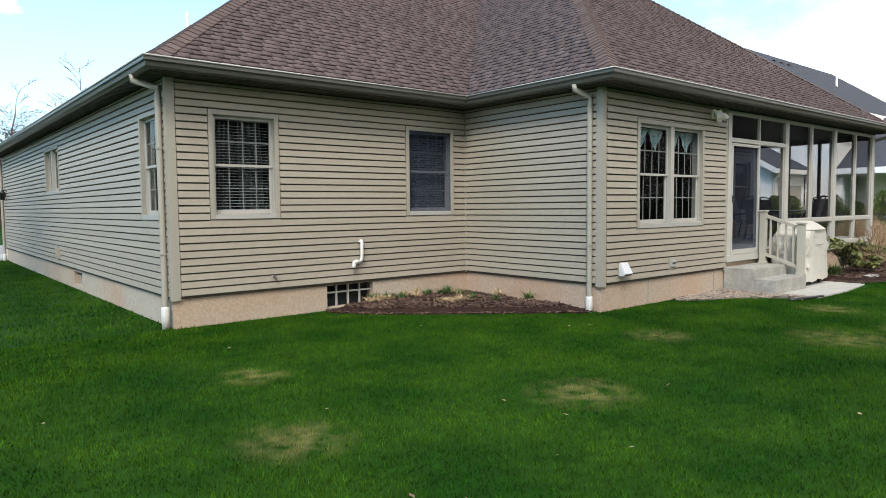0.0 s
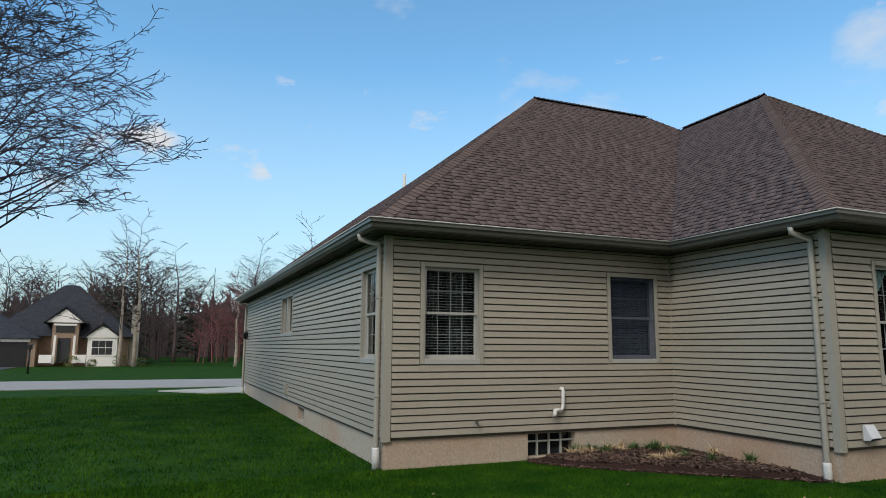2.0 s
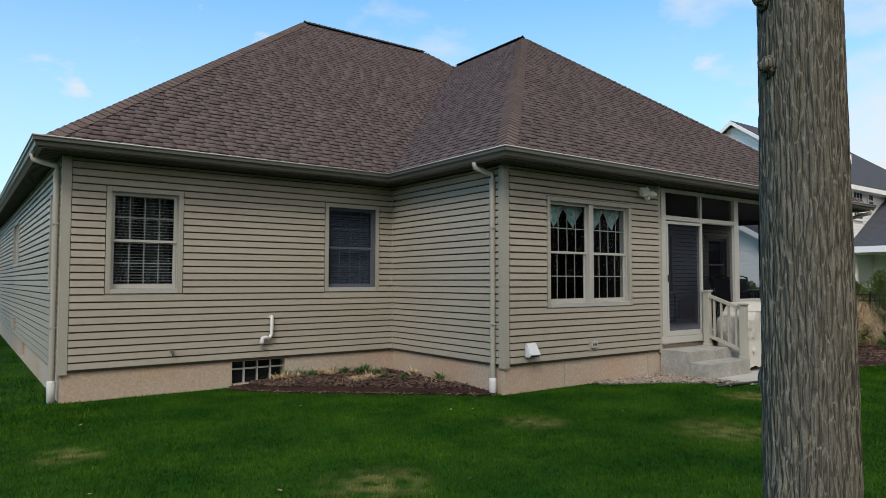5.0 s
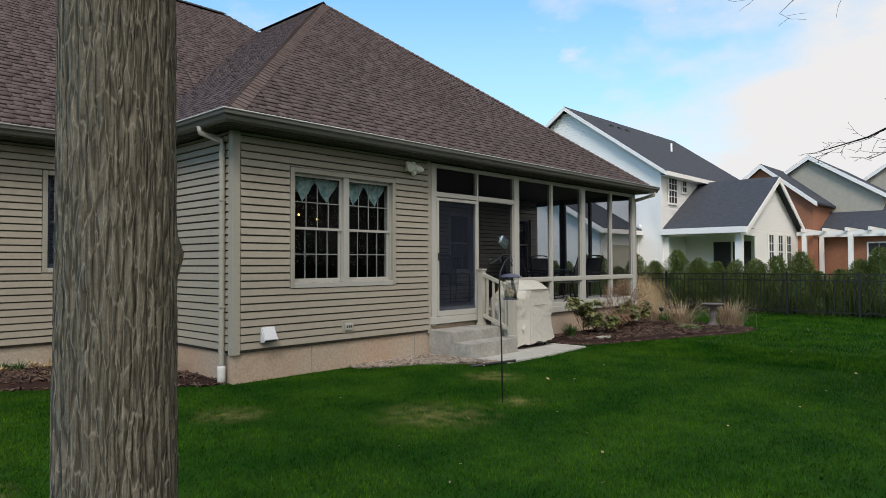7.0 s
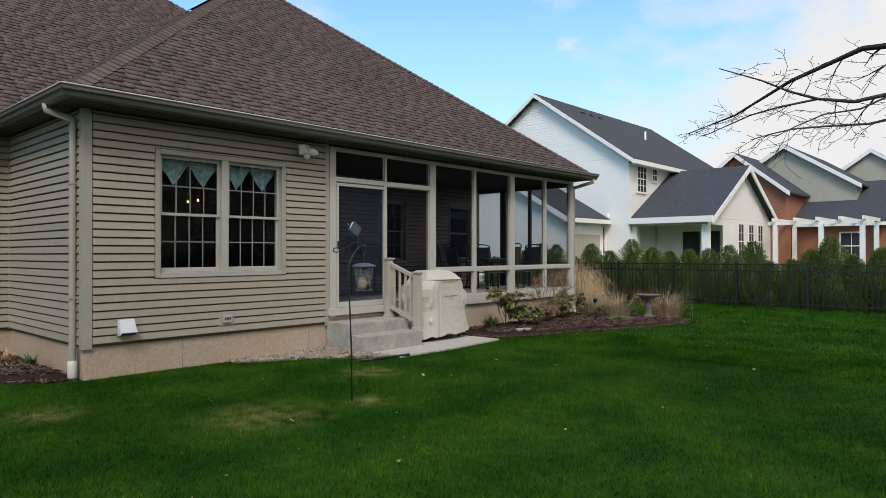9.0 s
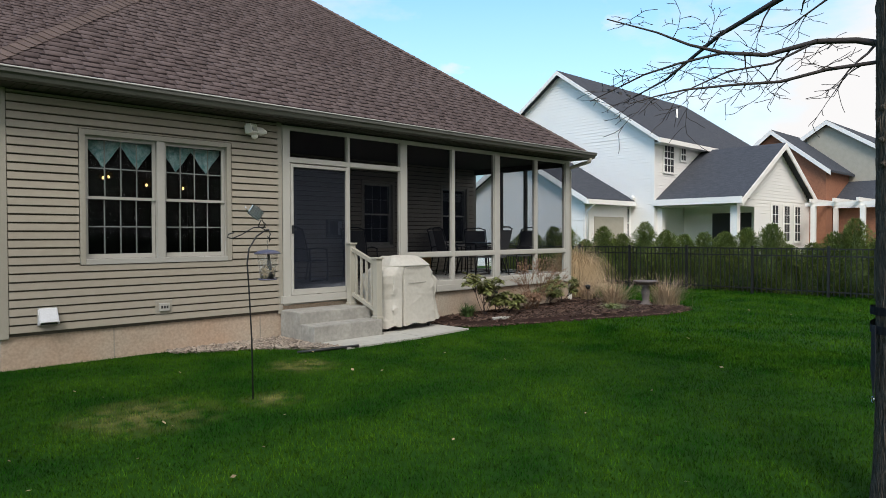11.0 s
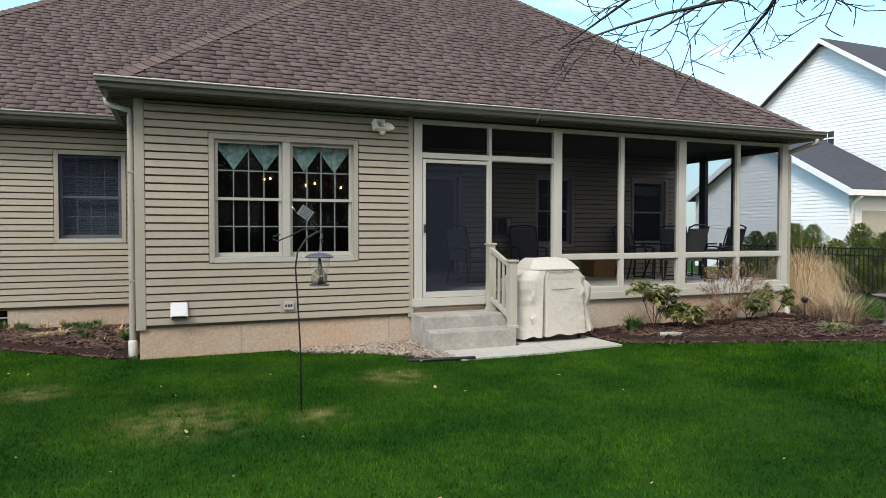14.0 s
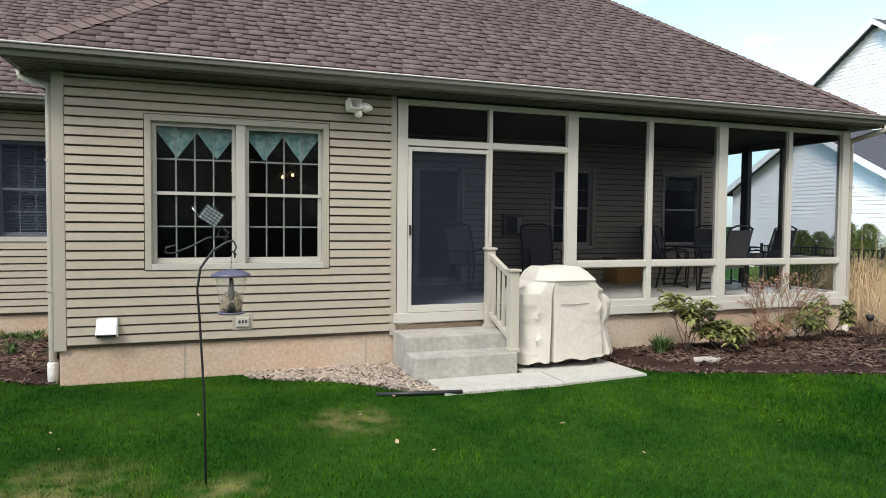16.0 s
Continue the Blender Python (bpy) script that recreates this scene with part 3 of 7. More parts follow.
pk_w, pk_e = R(XW + RA, YA + RA, RA), R(X1 - RA, YA + RA, RA)
pk_c, pk_v = R(X0 + RC, Y0 + RC, RC), R(X0 + RC, YA + RC, RC)
FACES = {
    "south": [R(XW, YA, 0), R(X0, YA, 0), pk_v, pk_e, pk_w],
    "wing_west": [R(X0, Y0, 0), pk_c, pk_v, R(X0, YA, 0)],
    "wing_south": [R(X0, Y0, 0), R(X1, Y0, 0), pk_c],
    "east": [R(X1, Y0, 0), R(X1, Y1, 0), pk_e, pk_v, pk_c],
    "north": [R(X1, Y1, 0), R(XW + 2 * RG, Y1, 0), R(XW + RG, Y1 - RG, RG), pk_w, pk_e],
    "west": [R(XW, Y2, 0), R(XW, YA, 0), pk_w, R(XW + RG, Y1 - RG, RG), R(XW + RG, Y2 - RG, RG)],
    "garage_north": [R(XW, Y2, 0), R(XW + 2 * RG, Y2, 0), R(XW + RG, Y2 - RG, RG)],
    "garage_east": [R(XW + 2 * RG, Y2, 0), R(XW + 2 * RG, Y1, 0), R(XW + RG, Y1 - RG, RG), R(XW + RG, Y2 - RG, RG)],
}
roof = thing("roof", (X0, Y0, EZ), "brown architectural shingle hip roof over the whole house", "roof", kind="structure")
for key, poly in FACES.items():
    prism(bm := B(), poly, (0, 0, -0.05))
    part("roof_deck", bm, M_ROOFBASE, roof, "dark roof deck under the shingles")


def shingle_rows(poly, out, rng, exposure=0.137):
    """Tabs of laminated shingle on one roof face: rows of place, width, thickness in the face's own frame."""
    p = [Vector(q) for q in poly]
    nrm = (p[1] - p[0]).cross(p[2] - p[0]).normalized()
    if nrm.z < 0:
        nrm = -nrm
    up = (Vector((0, 0, 1)) - nrm * nrm.z).normalized()
    along = up.cross(nrm).normalized()
    o = min(p, key=lambda q: q.z)
    loc = [((q - o).dot(along), (q - o).dot(up)) for q in p]
    top = max(v for _, v in loc)
    k = 0
    while k * exposure < top - 0.03:
        v = k * exposure
        vm = v + 0.75 * exposure
        cross = []
        for (u0, v0), (u1, v1) in zip(loc, loc[1:] + loc[:1]):
            if (v0 <= vm) != (v1 <= vm):
                cross.append(u0 + (u1 - u0) * (vm - v0) / (v1 - v0))
        cross.sort()
        for a, b in zip(cross[::2], cross[1::2]):
            u = a - rng.uniform(0, 0.45)
            proud = rng.random() < 0.5
            while u < b:
                w = rng.choice((0.14, 0.17, 0.20, 0.24, 0.30)) if proud else rng.choice((0.12, 0.15, 0.18, 0.22))
                s, e = max(u, a), min(u + w, b)
                if e - s > 0.01:
                    q = o + along * s + up * (v - 0.012) + nrm * 0.002
                    out.append((q, along, up, nrm, round(e - s, 4), 0.015 if proud else 0.008, k))
                    if proud:  # a thin strip painted dark as the shadow under the butts of the next course
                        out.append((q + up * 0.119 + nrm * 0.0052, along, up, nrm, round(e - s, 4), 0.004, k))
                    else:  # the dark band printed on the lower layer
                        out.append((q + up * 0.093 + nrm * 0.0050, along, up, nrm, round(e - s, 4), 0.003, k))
                proud = not proud
                u += w
        k += 1


def tab_verts(w, h):
    length = 0.165 if h > 0.005 else 0.040 if h < 0.0035 else 0.016
    return [(0, 0, 0), (w, 0, 0), (w, length, 0), (0, length, 0), (0.003, 0, h), (w - 0.003, 0, h), (w, length, 0.001), (0, length, 0.001)]


TAB_QUADS = [(4, 5, 6, 7), (0, 1, 5, 4), (1, 2, 6, 5), (3, 0, 4, 7)]
rng = random.Random(5)
singles, vs, fs, dvs, dfs = [], [], [], [], []
for key in ("south", "wing_west", "wing_south", "west", "east"):
    rows = []
    shingle_rows(FACES[key], rows, rng)
    for row in rows:
        o, along, up, nrm, w, h, k = row
        if key == "wing_south" and len(singles) < 300 and k < 11 and 8.2 < o.x < 13.0 and w in (0.14, 0.17, 0.20, 0.24, 0.30, 0.12, 0.15, 0.18, 0.22):
            singles.append(row)
            continue
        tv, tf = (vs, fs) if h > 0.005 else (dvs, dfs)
        base = len(tv)
        for x, y, z in tab_verts(w, h):
            tv.append(tuple(o + along * x + up * y + nrm * z))
        tf += [tuple(base + i for i in q) for q in TAB_QUADS]
shingles = new("shingles", mesh_np("shingles", vs, fs, M_SHINGLE))
shingles.parent, shingles.location = roof, -Vector((X0, Y0, EZ))
tagged(shingles, "brown laminated shingles in staggered courses", kind="stuff")
shingles = new("shingle_bands_and_butt_shadows", mesh_np("shingle_bands_and_butt_shadows", dvs, dfs, M_SHINGLE_DK))
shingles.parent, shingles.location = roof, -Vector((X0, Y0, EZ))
tagged(shingles, "printed dark bands and painted butt shadows of the laminated shingles", kind="stuff")
SINGLES = singles

# hip and ridge caps
rng = random.Random(8)
for a, b in ((R(XW, YA, 0), pk_w), (R(X0, Y0, 0), pk_c), (R(X1, Y0, 0), pk_c), (pk_w, pk_e), (pk_c, pk_v), (R(XW, Y2, 0), R(XW + RG, Y2 - RG, RG))):
    a, b = Vector(a), Vector(b)
    d = (b - a).normalized()
    side = d.cross(Vector((0, 0, 1))).normalized()
    nrm = side.cross(d)
    n = int((b - a).length / 0.145)
    bm = B()
    flat = abs(d.z) < 0.1
    for i in range(n):
        p = a + d * (i * 0.145) + nrm * (0.045 if flat else 0.012)
        drop = -0.075 if abs(d.z) > 0.1 else -0.1
        for s in (-1, 1):
            q = [p + nrm * 0.022, p + side * s * 0.15 + nrm * (drop + 0.022), p + d * 0.17 + side * s * 0.15 + nrm * (drop + 0.006), p + d * 0.17 + nrm * 0.006]
            v = [bm.verts.new(x) for x in q] + [bm.verts.new(x - nrm * 0.02) for x in q[:2]]
            bm.faces.new(v[:4])
            bm.faces.new((v[0], v[1], v[5], v[4]))
    part("ridge_vent" if flat else "hip_cap", bm, M_VENT if flat else M_CAP, roof, "dark vented cap along the ridge" if flat else "lighter brown cap shingles along the edge")

# soffit, fascia, gutter
GH, GW = 0.125, 0.12
EAVES = [((XW, Y2), (XW, YA)), ((XW, YA), (X0, YA)), ((X0, YA), (X0, Y0)), ((X0, Y0), (X1, Y0)), ((X1, Y0), (X1, Y1))]
soffits = [(XW, YA, WX + 0.02, Y2), (WX + 0.02, YA, X0, AY + 0.02), (X0, Y0, BX + 0.02, AY + 0.02), (BX + 0.02, Y0, X1, CY + 0.02), (EX - 0.02, CY + 0.02, X1, Y1)]
for x0, y0, x1, y1 in soffits:
    bm = box(B(), x0, y0, ZS, x1, y1, ZS + 0.03)
    nseg = int((y1 - y0) / 0.12) if (y1 - y0) > (x1 - x0) else int((x1 - x0) / 0.12)
    for i in range(1, nseg):
        if (y1 - y0) > (x1 - x0):
            box(bm, x0, y0 + i * 0.12 - 0.006, ZS - 0.006, x1, y0 + i * 0.12 + 0.006, ZS + 0.001)
        else:
            box(bm, x0 + i * 0.12 - 0.006, y0, ZS - 0.006, x0 + i * 0.12 + 0.006, y1, ZS + 0.001)
    solid("soffit", bm, M_SOFFIT, "brown ribbed vinyl soffit under the eaves", "soffit", "structure")
for (ax, ay), (bx, by) in EAVES:
    d = Vector((bx - ax, by - ay, 0))
    ln = d.length
    d.normalize()
    o = Vector((d.y, -d.x, 0))  # outwards
    bm = B()
    prof = [(0.0, -0.005), (0.0, -0.135), (0.05, -0.135), (0.085, -0.115), (0.095, -0.07), (0.118, -0.05), (0.118, -0.008), (0.128, -0.004), (0.128, 0.004), (0.105, 0.0)]
    inner = abs(ax - X0) < 1e-6 and abs(ay - YA) < 1e-6
    end_in = abs(bx - X0) < 1e-6 and abs(by - YA) < 1e-6
    rows = []
    for base, sgn, isin in ((Vector((ax, ay, 0)), -1, inner), (Vector((bx, by, 0)), 1, end_in)):
        rows.append([bm.verts.new(base + o * p + d * (sgn * (-p if isin else p)) + Vector((0, 0, EZ + h))) for p, h in prof])
    for i in range(len(prof)):
        j = (i + 1) % len(prof)
        bm.faces.new((rows[0][i], rows[0][j], rows[1][j], rows[1][i]))
    bm.faces.new(rows[0])
    bm.faces.new(rows[1][::-1])
    gut = solid("gutter", bm, M_GUTTER, "olive grey aluminium gutter with a pale rim along the eaves", "gutter", "structure")
    ends = [base + o * 0.122 + d * (sgn * (-0.122 if isin else 0.122)) + Vector((0, 0, EZ + 0.009)) for base, sgn, isin in ((Vector((ax, ay, 0)), -1, inner), (Vector((bx, by, 0)), 1, end_in))]
    # the rim's pale colour paints in the sky's highlight on the lip
    part("rim", tube(B(), ends, 0.010, 6), M_RIM, gut, "gutter rim coloured pale for the highlight along its lip")


def downspout(top, elbow, foot, shoe_at):
    """A rectangular pipe: outlet, elbow back to the wall, drop, and a white drain adapter at the ground."""
    ob = thing("downspout", (foot[0], foot[1], 0.0), "tan aluminium downspout with a white drain adapter at its foot", "downspout", "downspouts")
    bm = B()
    pts = [Vector(top), Vector(top) + Vector((0, 0, -0.07)), Vector(elbow), Vector(elbow) + Vector((0, 0, -0.08)), Vector(elbow) + Vector((0, 0, -0.12)), Vector(foot) + Vector((0, 0, 1.5)), Vector(foot) + Vector((0, 0, 0.02)), Vector(foot)]
    tube(bm, pts, 0.042, 8)
    part("pipe", bm, M_TRIM, ob)
    bm = B()
    lathe(bm, [(0.05, shoe_at - 0.32), (0.055, shoe_at - 0.12), (0.055, shoe_at - 0.02), (0.048, shoe_at), (0.035, shoe_at)], (foot[0], foot[1], 0), 14)
    part("adapter", bm, M_PVC, ob, "white plastic drain adapter")
    for z in (1.0, 2.4):
        part("strap", box(B(), foot[0] - 0.043, foot[1] - 0.043, z, foot[0] + 0.043, foot[1] + 0.043, z + 0.02), M_TRIM, ob)
    return ob


downspout((X0 - 0.06, CY + 0.22, EZ - 0.12), (BX - 0.07, CY + 0.16, 3.2), (BX - 0.07, CY + 0.16, 0.22), 0.24)
downspout((XW - 0.06, AY + 0.22, EZ - 0.12), (WX - 0.07, AY + 0.13, 3.2), (WX - 0.07, AY + 0.13, 0.26), 0.30)
downspout((EX + 0.20, Y0 - 0.06, EZ - 0.12), (EX + 0.06, CY + 0.02, 3.15), (EX + 0.06, CY + 0.02, 0.2), 0.22)
downspout((XW - 0.06, NG - 0.1, EZ - 0.12), (WX - 0.07, NG - 0.05, 3.2), (WX - 0.07, NG - 0.05, 0.2), 0.22)

# vents on the roof
bm = tube(B(), [(6.0, 18.6, 5.6), (6.0, 18.6, 6.85)], 0.05, 12)
solid("plumbing_vent", bm, M_PVC, "white plastic vent pipe standing on the roof", "vent pipe")


# ---- windows ----
def window(name, axis, plane, out, o, cols, rows_, label, sashes=1, slider=False, category="window"):
    """Double-hung window(s) in an opening: casing, jambs, two sashes each, panes, grilles, sill. out: -1 faces the lower coordinate."""
    u0, u1, z0, z1 = o
    mid_u = (u0 + u1) / 2
    at = (mid_u, plane, z0) if axis == "x" else (plane, mid_u, z0)
    win = thing(name, at, label, category, kind="structure")

    def bx(bm, a, b, d0, d1, lo, hi, bev=0.0):
        if axis == "x":
            box(bm, a, plane + out * d0, lo, b, plane + out * d1, hi, bev)
        else:
            box(bm, plane + out * d0, a, lo, plane + out * d1, b, hi, bev)
        return bm

    bm = B()
    bx(bm, u0 - T, u0 + 0.012, -0.02, 0.038, z0 - T, z1 + T, 0.004)
    bx(bm, u1 - 0.012, u1 + T, -0.02, 0.038, z0 - T, z1 + T, 0.004)
    bx(bm, u0 + 0.012, u1 - 0.012, -0.02, 0.038, z1 - 0.012, z1 + T, 0.004)
    part("window_frame", bm, M_TRIM, win)
    part("window_sill", bx(B(), u0 + 0.012, u1 - 0.012, -0.06, 0.04, z0 - T, z0 + 0.014, 0.004), M_FRAME, win)
    bm = B()
    for a, b in ((u0, u0 + 0.02), (u1 - 0.02, u1)):
        bx(bm, a, b, -0.16, -0.021, z0, z1)
    bx(bm, u0, u1, -0.16, -0.021, z1 - 0.02, z1)
    part("jamb", bm, M_FRAME, win)
    step = (u1 - u0) / sashes
    if sashes > 1:
        for i in range(1, sashes):
            part("mullion", bx(B(), u0 + i * step - 0.05, u0 + i * step + 0.05, -0.06, 0.026, z0 + 0.015, z1 - 0.013, 0.004), M_FRAME, win)
    zm = (z0 + z1) / 2
    for i in range(sashes):
        a, b = u0 + i * step + (0.052 if i else 0.022), u0 + (i + 1) * step - (0.052 if i < sashes - 1 else 0.022)
        for lo, hi, d in ((z0 + 0.016, z1 - 0.022, -0.03 - 0.028 * (i % 2)),) if slider else ((zm - 0.018, z1 - 0.022, -0.03), (z0 + 0.016, zm + 0.018, -0.058)):
            sash = B()
            f = 0.042
            bx(sash, a, a + f, d - 0.024, d, lo, hi, 0.003)
            bx(sash, b - f, b, d - 0.024, d, lo, hi, 0.003)
            bx(sash, a + f, b - f, d - 0.024, d, hi - 0.036, hi)
            bx(sash, a + f, b - f, d - 0.024, d, lo, lo + (0.036 if lo > zm - 0.1 else 0.06))
            s = part("sash", sash, M_FRAME, win)
            g0, g1, h0, h1 = a + f, b - f, lo + (0.036 if lo > zm - 0.1 else 0.06), hi - 0.036
            p = part("pane", bx(B(), g0 - 0.005, g1 + 0.005, d - 0.013, d - 0.010, h0 - 0.005, h1 + 0.005), M_GLASS, s, "clear window glass")
            p.visible_shadow = False
            for c in range(1, cols):
                x = g0 + (g1 - g0) * c / cols
                part("muntin", bx(B(), x - 0.008, x + 0.008, d - 0.02, d - 0.015, h0, h1), M_FRAME, s)
            for r in range(1, rows_):
                z = h0 + (h1 - h0) * r / rows_
                part("muntin", bx(B(), g0, g1, d - 0.0205, d - 0.0155, z - 0.008, z + 0.008), M_FRAME, s)
    return win


window("window_1", "x", AY, -1, WIN_A1, 4, 2, "double-hung window with grilles, blinds lowered behind the glass")
window("window_2", "x", AY, -1, WIN_A2, 4, 2, "double-hung window with a pale closed blind behind the glass")
window("window_3", "x", CY, -1, WIN_C, 4, 2, "twin double-hung kitchen window with grilles and teal valances", 2)
window("window_4", "y", WX, -1, WIN_W1, 4, 2, "double-hung side window that mirrors the sky")
window("window_5", "y", WX, -1, WIN_W2, 1, 1, "sliding side window with two dark panes near the garage end", 2, True)
window("window_6", "x", AY, -1, PB1, 3, 2, "double-hung window onto the screened porch")
window("window_7", "x", AY, -1, PB2, 1, 1, "double-hung window at the far end of the porch wall, a pale blind half drawn")
window("door_2", "x", AY, -1, PB0, 1, 1, "dark sliding glass door between the house and the porch", 2, True, "door")


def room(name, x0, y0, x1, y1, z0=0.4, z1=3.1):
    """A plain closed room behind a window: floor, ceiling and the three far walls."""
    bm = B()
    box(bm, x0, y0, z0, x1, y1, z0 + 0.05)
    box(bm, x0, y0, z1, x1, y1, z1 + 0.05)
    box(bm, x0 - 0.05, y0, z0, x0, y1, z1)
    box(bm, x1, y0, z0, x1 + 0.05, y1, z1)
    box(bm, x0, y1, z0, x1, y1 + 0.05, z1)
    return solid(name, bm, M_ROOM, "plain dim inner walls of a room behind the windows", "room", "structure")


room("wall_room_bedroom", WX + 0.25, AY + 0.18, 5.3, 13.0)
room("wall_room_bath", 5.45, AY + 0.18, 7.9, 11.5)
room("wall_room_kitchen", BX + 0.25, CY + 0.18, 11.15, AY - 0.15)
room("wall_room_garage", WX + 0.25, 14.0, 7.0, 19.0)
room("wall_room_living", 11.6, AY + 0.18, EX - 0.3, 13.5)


def blind(o, y, material, tilt, label, gap=0.042):
    u0, u1, z0, z1 = o
    ob = thing("window_blind", ((u0 + u1) / 2, y, z0), label, "blind")
    part("headrail", box(B(), u0 + 0.03, y - 0.02, z1 - 0.06, u1 - 0.03, y + 0.02, z1 - 0.02), material, ob)
    n = int((z1 - z0 - 0.12) / gap)
    for i in range(n):
        z = z0 + 0.04 + i * gap
        bm = B()
        prism(bm, [(u0 + 0.035, y - 0.022, z - tilt), (u0 + 0.035, y + 0.022, z + tilt), (u0 + 0.035, y + 0.022, z + tilt + 0.002), (u0 + 0.035, y - 0.022, z - tilt + 0.002)], (u1 - u0 - 0.07, 0, 0))
        part("slat", bm, material, ob)


blind(WIN_A1, AY + 0.17, M_BLIND, 0.006, "white slatted blind, lowered with the slats open")
blind((PB2[0], PB2[1], 2.45, PB2[3]), AY + 0.17, M_BLIND, 0.02, "white slatted blind drawn half down behind the porch window")
blind(WIN_A2, AY + 0.17, M_BLIND, 0.017, "white slatted blind, lowered with the slats nearly closed")


def curtain(name, u0, u1, z0, z1, y, material, label, folds=7, depth=0.03, points=0, gather=0.0):
    """A pleated cloth; with points its lower edge hangs in triangles."""
    nu, nz = 60, 14
    vs, fs = [], []
    for j in range(nz + 1):
        t = j / nz
        for i in range(nu + 1):
            s = i / nu
            low = z0
            if points:
                ph = (s * points) % 1.0
                low = z1 - (z1 - z0) * (0.16 + 0.84 * (1 - abs(2 * ph - 1)))
            w = 1 - gather * t
            vs.append((u0 + (u1 - u0) * s * w, y + depth * math.sin(s * folds * 2 * math.pi) * (0.5 + 0.5 * t), z1 + (low - z1) * t))
    for j in range(nz):
        for i in range(nu):
            a = j * (nu + 1) + i
            fs.append((a, a + 1, a + nu + 2, a + nu + 1))
    ob = new(name, mesh_np(name, vs, fs, material, True))
    mod = ob.modifiers.new("cloth", "SOLIDIFY")
    mod.thickness = 0.003
    return tagged(ob, label, "curtain")


curtain("valance", 8.70, 9.55, 2.48, 2.83, CY + 0.15, M_VALANCE, "teal patterned valance hanging in two points", 5, 0.012, 2)
curtain("valance", 9.65, 10.50, 2.48, 2.83, CY + 0.15, M_VALANCE, "teal patterned valance hanging in two points", 5, 0.012, 2)
curtain("curtain", 3.17, 3.45, 1.5, 2.85, AY + 0.3, M_CURTAIN, "grey-green curtain drawn aside behind the blind", 4, 0.03, 0, 0.25)
curtain("curtain", 3.57, 3.92, 1.5, 2.85, AY + 0.3, M_CURTAIN, "grey-green curtain drawn aside behind the blind", 4, 0.03, 0, -0.1)


def pendant(x, y, z, drop):
    ob = thing("pendant_lamp", (x, y, z), "small lit pendant lamp in the kitchen", "lamp", "kitchen pendants")
    part("cord", tube(B(), [(x, y, z + 0.1), (x, y, z + drop)], 0.006, 6), M_BLACK, ob)
    part("shade", lathe(B(), [(0.02, 0.12), (0.05, 0.1), (0.09, 0.03), (0.085, 0.03), (0.03, 0.1)], (x, y, z), 16), M_CLEAR, ob)
    part("bulb", lathe(B(), [(0.006, 0.01), (0.02, 0.025), (0.018, 0.045), (0.006, 0.06)], (x, y, z), 12), M_LAMP, ob, "glowing warm bulb")


pendant(9.58, 8.82, 2.50, 0.55)
pendant(9.70, 8.95, 2.53, 0.52)
pendant(10.32, 9.0, 2.43, 0.62)
pendant(10.46, 8.9, 2.46, 0.59)
pendant(10.95, 9.0, 2.40, 0.65)

# glass-block basement windows
def block_window(name, axis, plane, o):
    u0, u1, z0, z1 = o
    at = ((u0 + u1) / 2, plane, z0) if axis == "x" else (plane, (u0 + u1) / 2, z0)
    ob = thing(name, at, "small basement window with white mullions and glass panes", "window", kind="structure")

    def bx(a, b, d0, d1, lo, hi):
        return box(B(), a, plane + d0, lo, b, plane + d1, hi) if axis == "x" else box(B(), plane + d0, a, lo, plane + d1, b, hi)

    cols = 4
    w = (u1 - u0) / cols
    for i in range(cols):
        for lo, hi in ((z0, z0 + 0.62 * (z1 - z0)), (z0 + 0.62 * (z1 - z0), z1)):
            p = part("pane", bx(u0 + i * w + 0.016, u0 + (i + 1) * w - 0.016, 0.10, 0.106, lo + 0.01, hi - 0.014), M_GLASS, ob)
            p.visible_shadow = False
    for i in range(1, cols):
        part("mullion", bx(u0 + i * w - 0.009, u0 + i * w + 0.009, 0.07, 0.12, z0, z1 - 0.01), M_FRAME, ob)
    part("rail", bx(u0, u1, 0.072, 0.118, z0 + 0.62 * (z1 - z0), z0 + 0.68 * (z1 - z0)), M_FRAME, ob)
    part("backing", bx(u0, u1, 0.19, 0.2, z0, z1), M_DARK, ob, "dark basement behind the glass")


block_window("window_8", "x", AY + 0.02, VENT_A)
block_window("window_9", "y", WX + 0.02, VENT_W)

# the small window keeps its insect screen
_u0, _u1, _z0, _z1 = WIN_A2
_net = solid("window_screen", box(B(), _u0 + 0.013, AY - 0.020, _z0 + 0.015, _u1 - 0.013, AY - 0.017, _z1 - 0.013), M_SCREENDOOR, "grey insect screen fitted over the small window", "window screen", "structure")
_net.visible_shadow = False


# ---- screened porch ----
PZ = 0.68  # porch floor
bm = box(B(), 11.44, CY + 0.05, 0.3, EX - 0.02, AY - 0.03, PZ)
solid("floor_porch", bm, M_DECK, "grey concrete floor of the screened porch", "floor", "structure")
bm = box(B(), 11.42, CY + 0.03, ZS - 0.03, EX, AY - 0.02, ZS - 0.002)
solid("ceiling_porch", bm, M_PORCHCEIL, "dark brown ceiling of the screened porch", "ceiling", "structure")

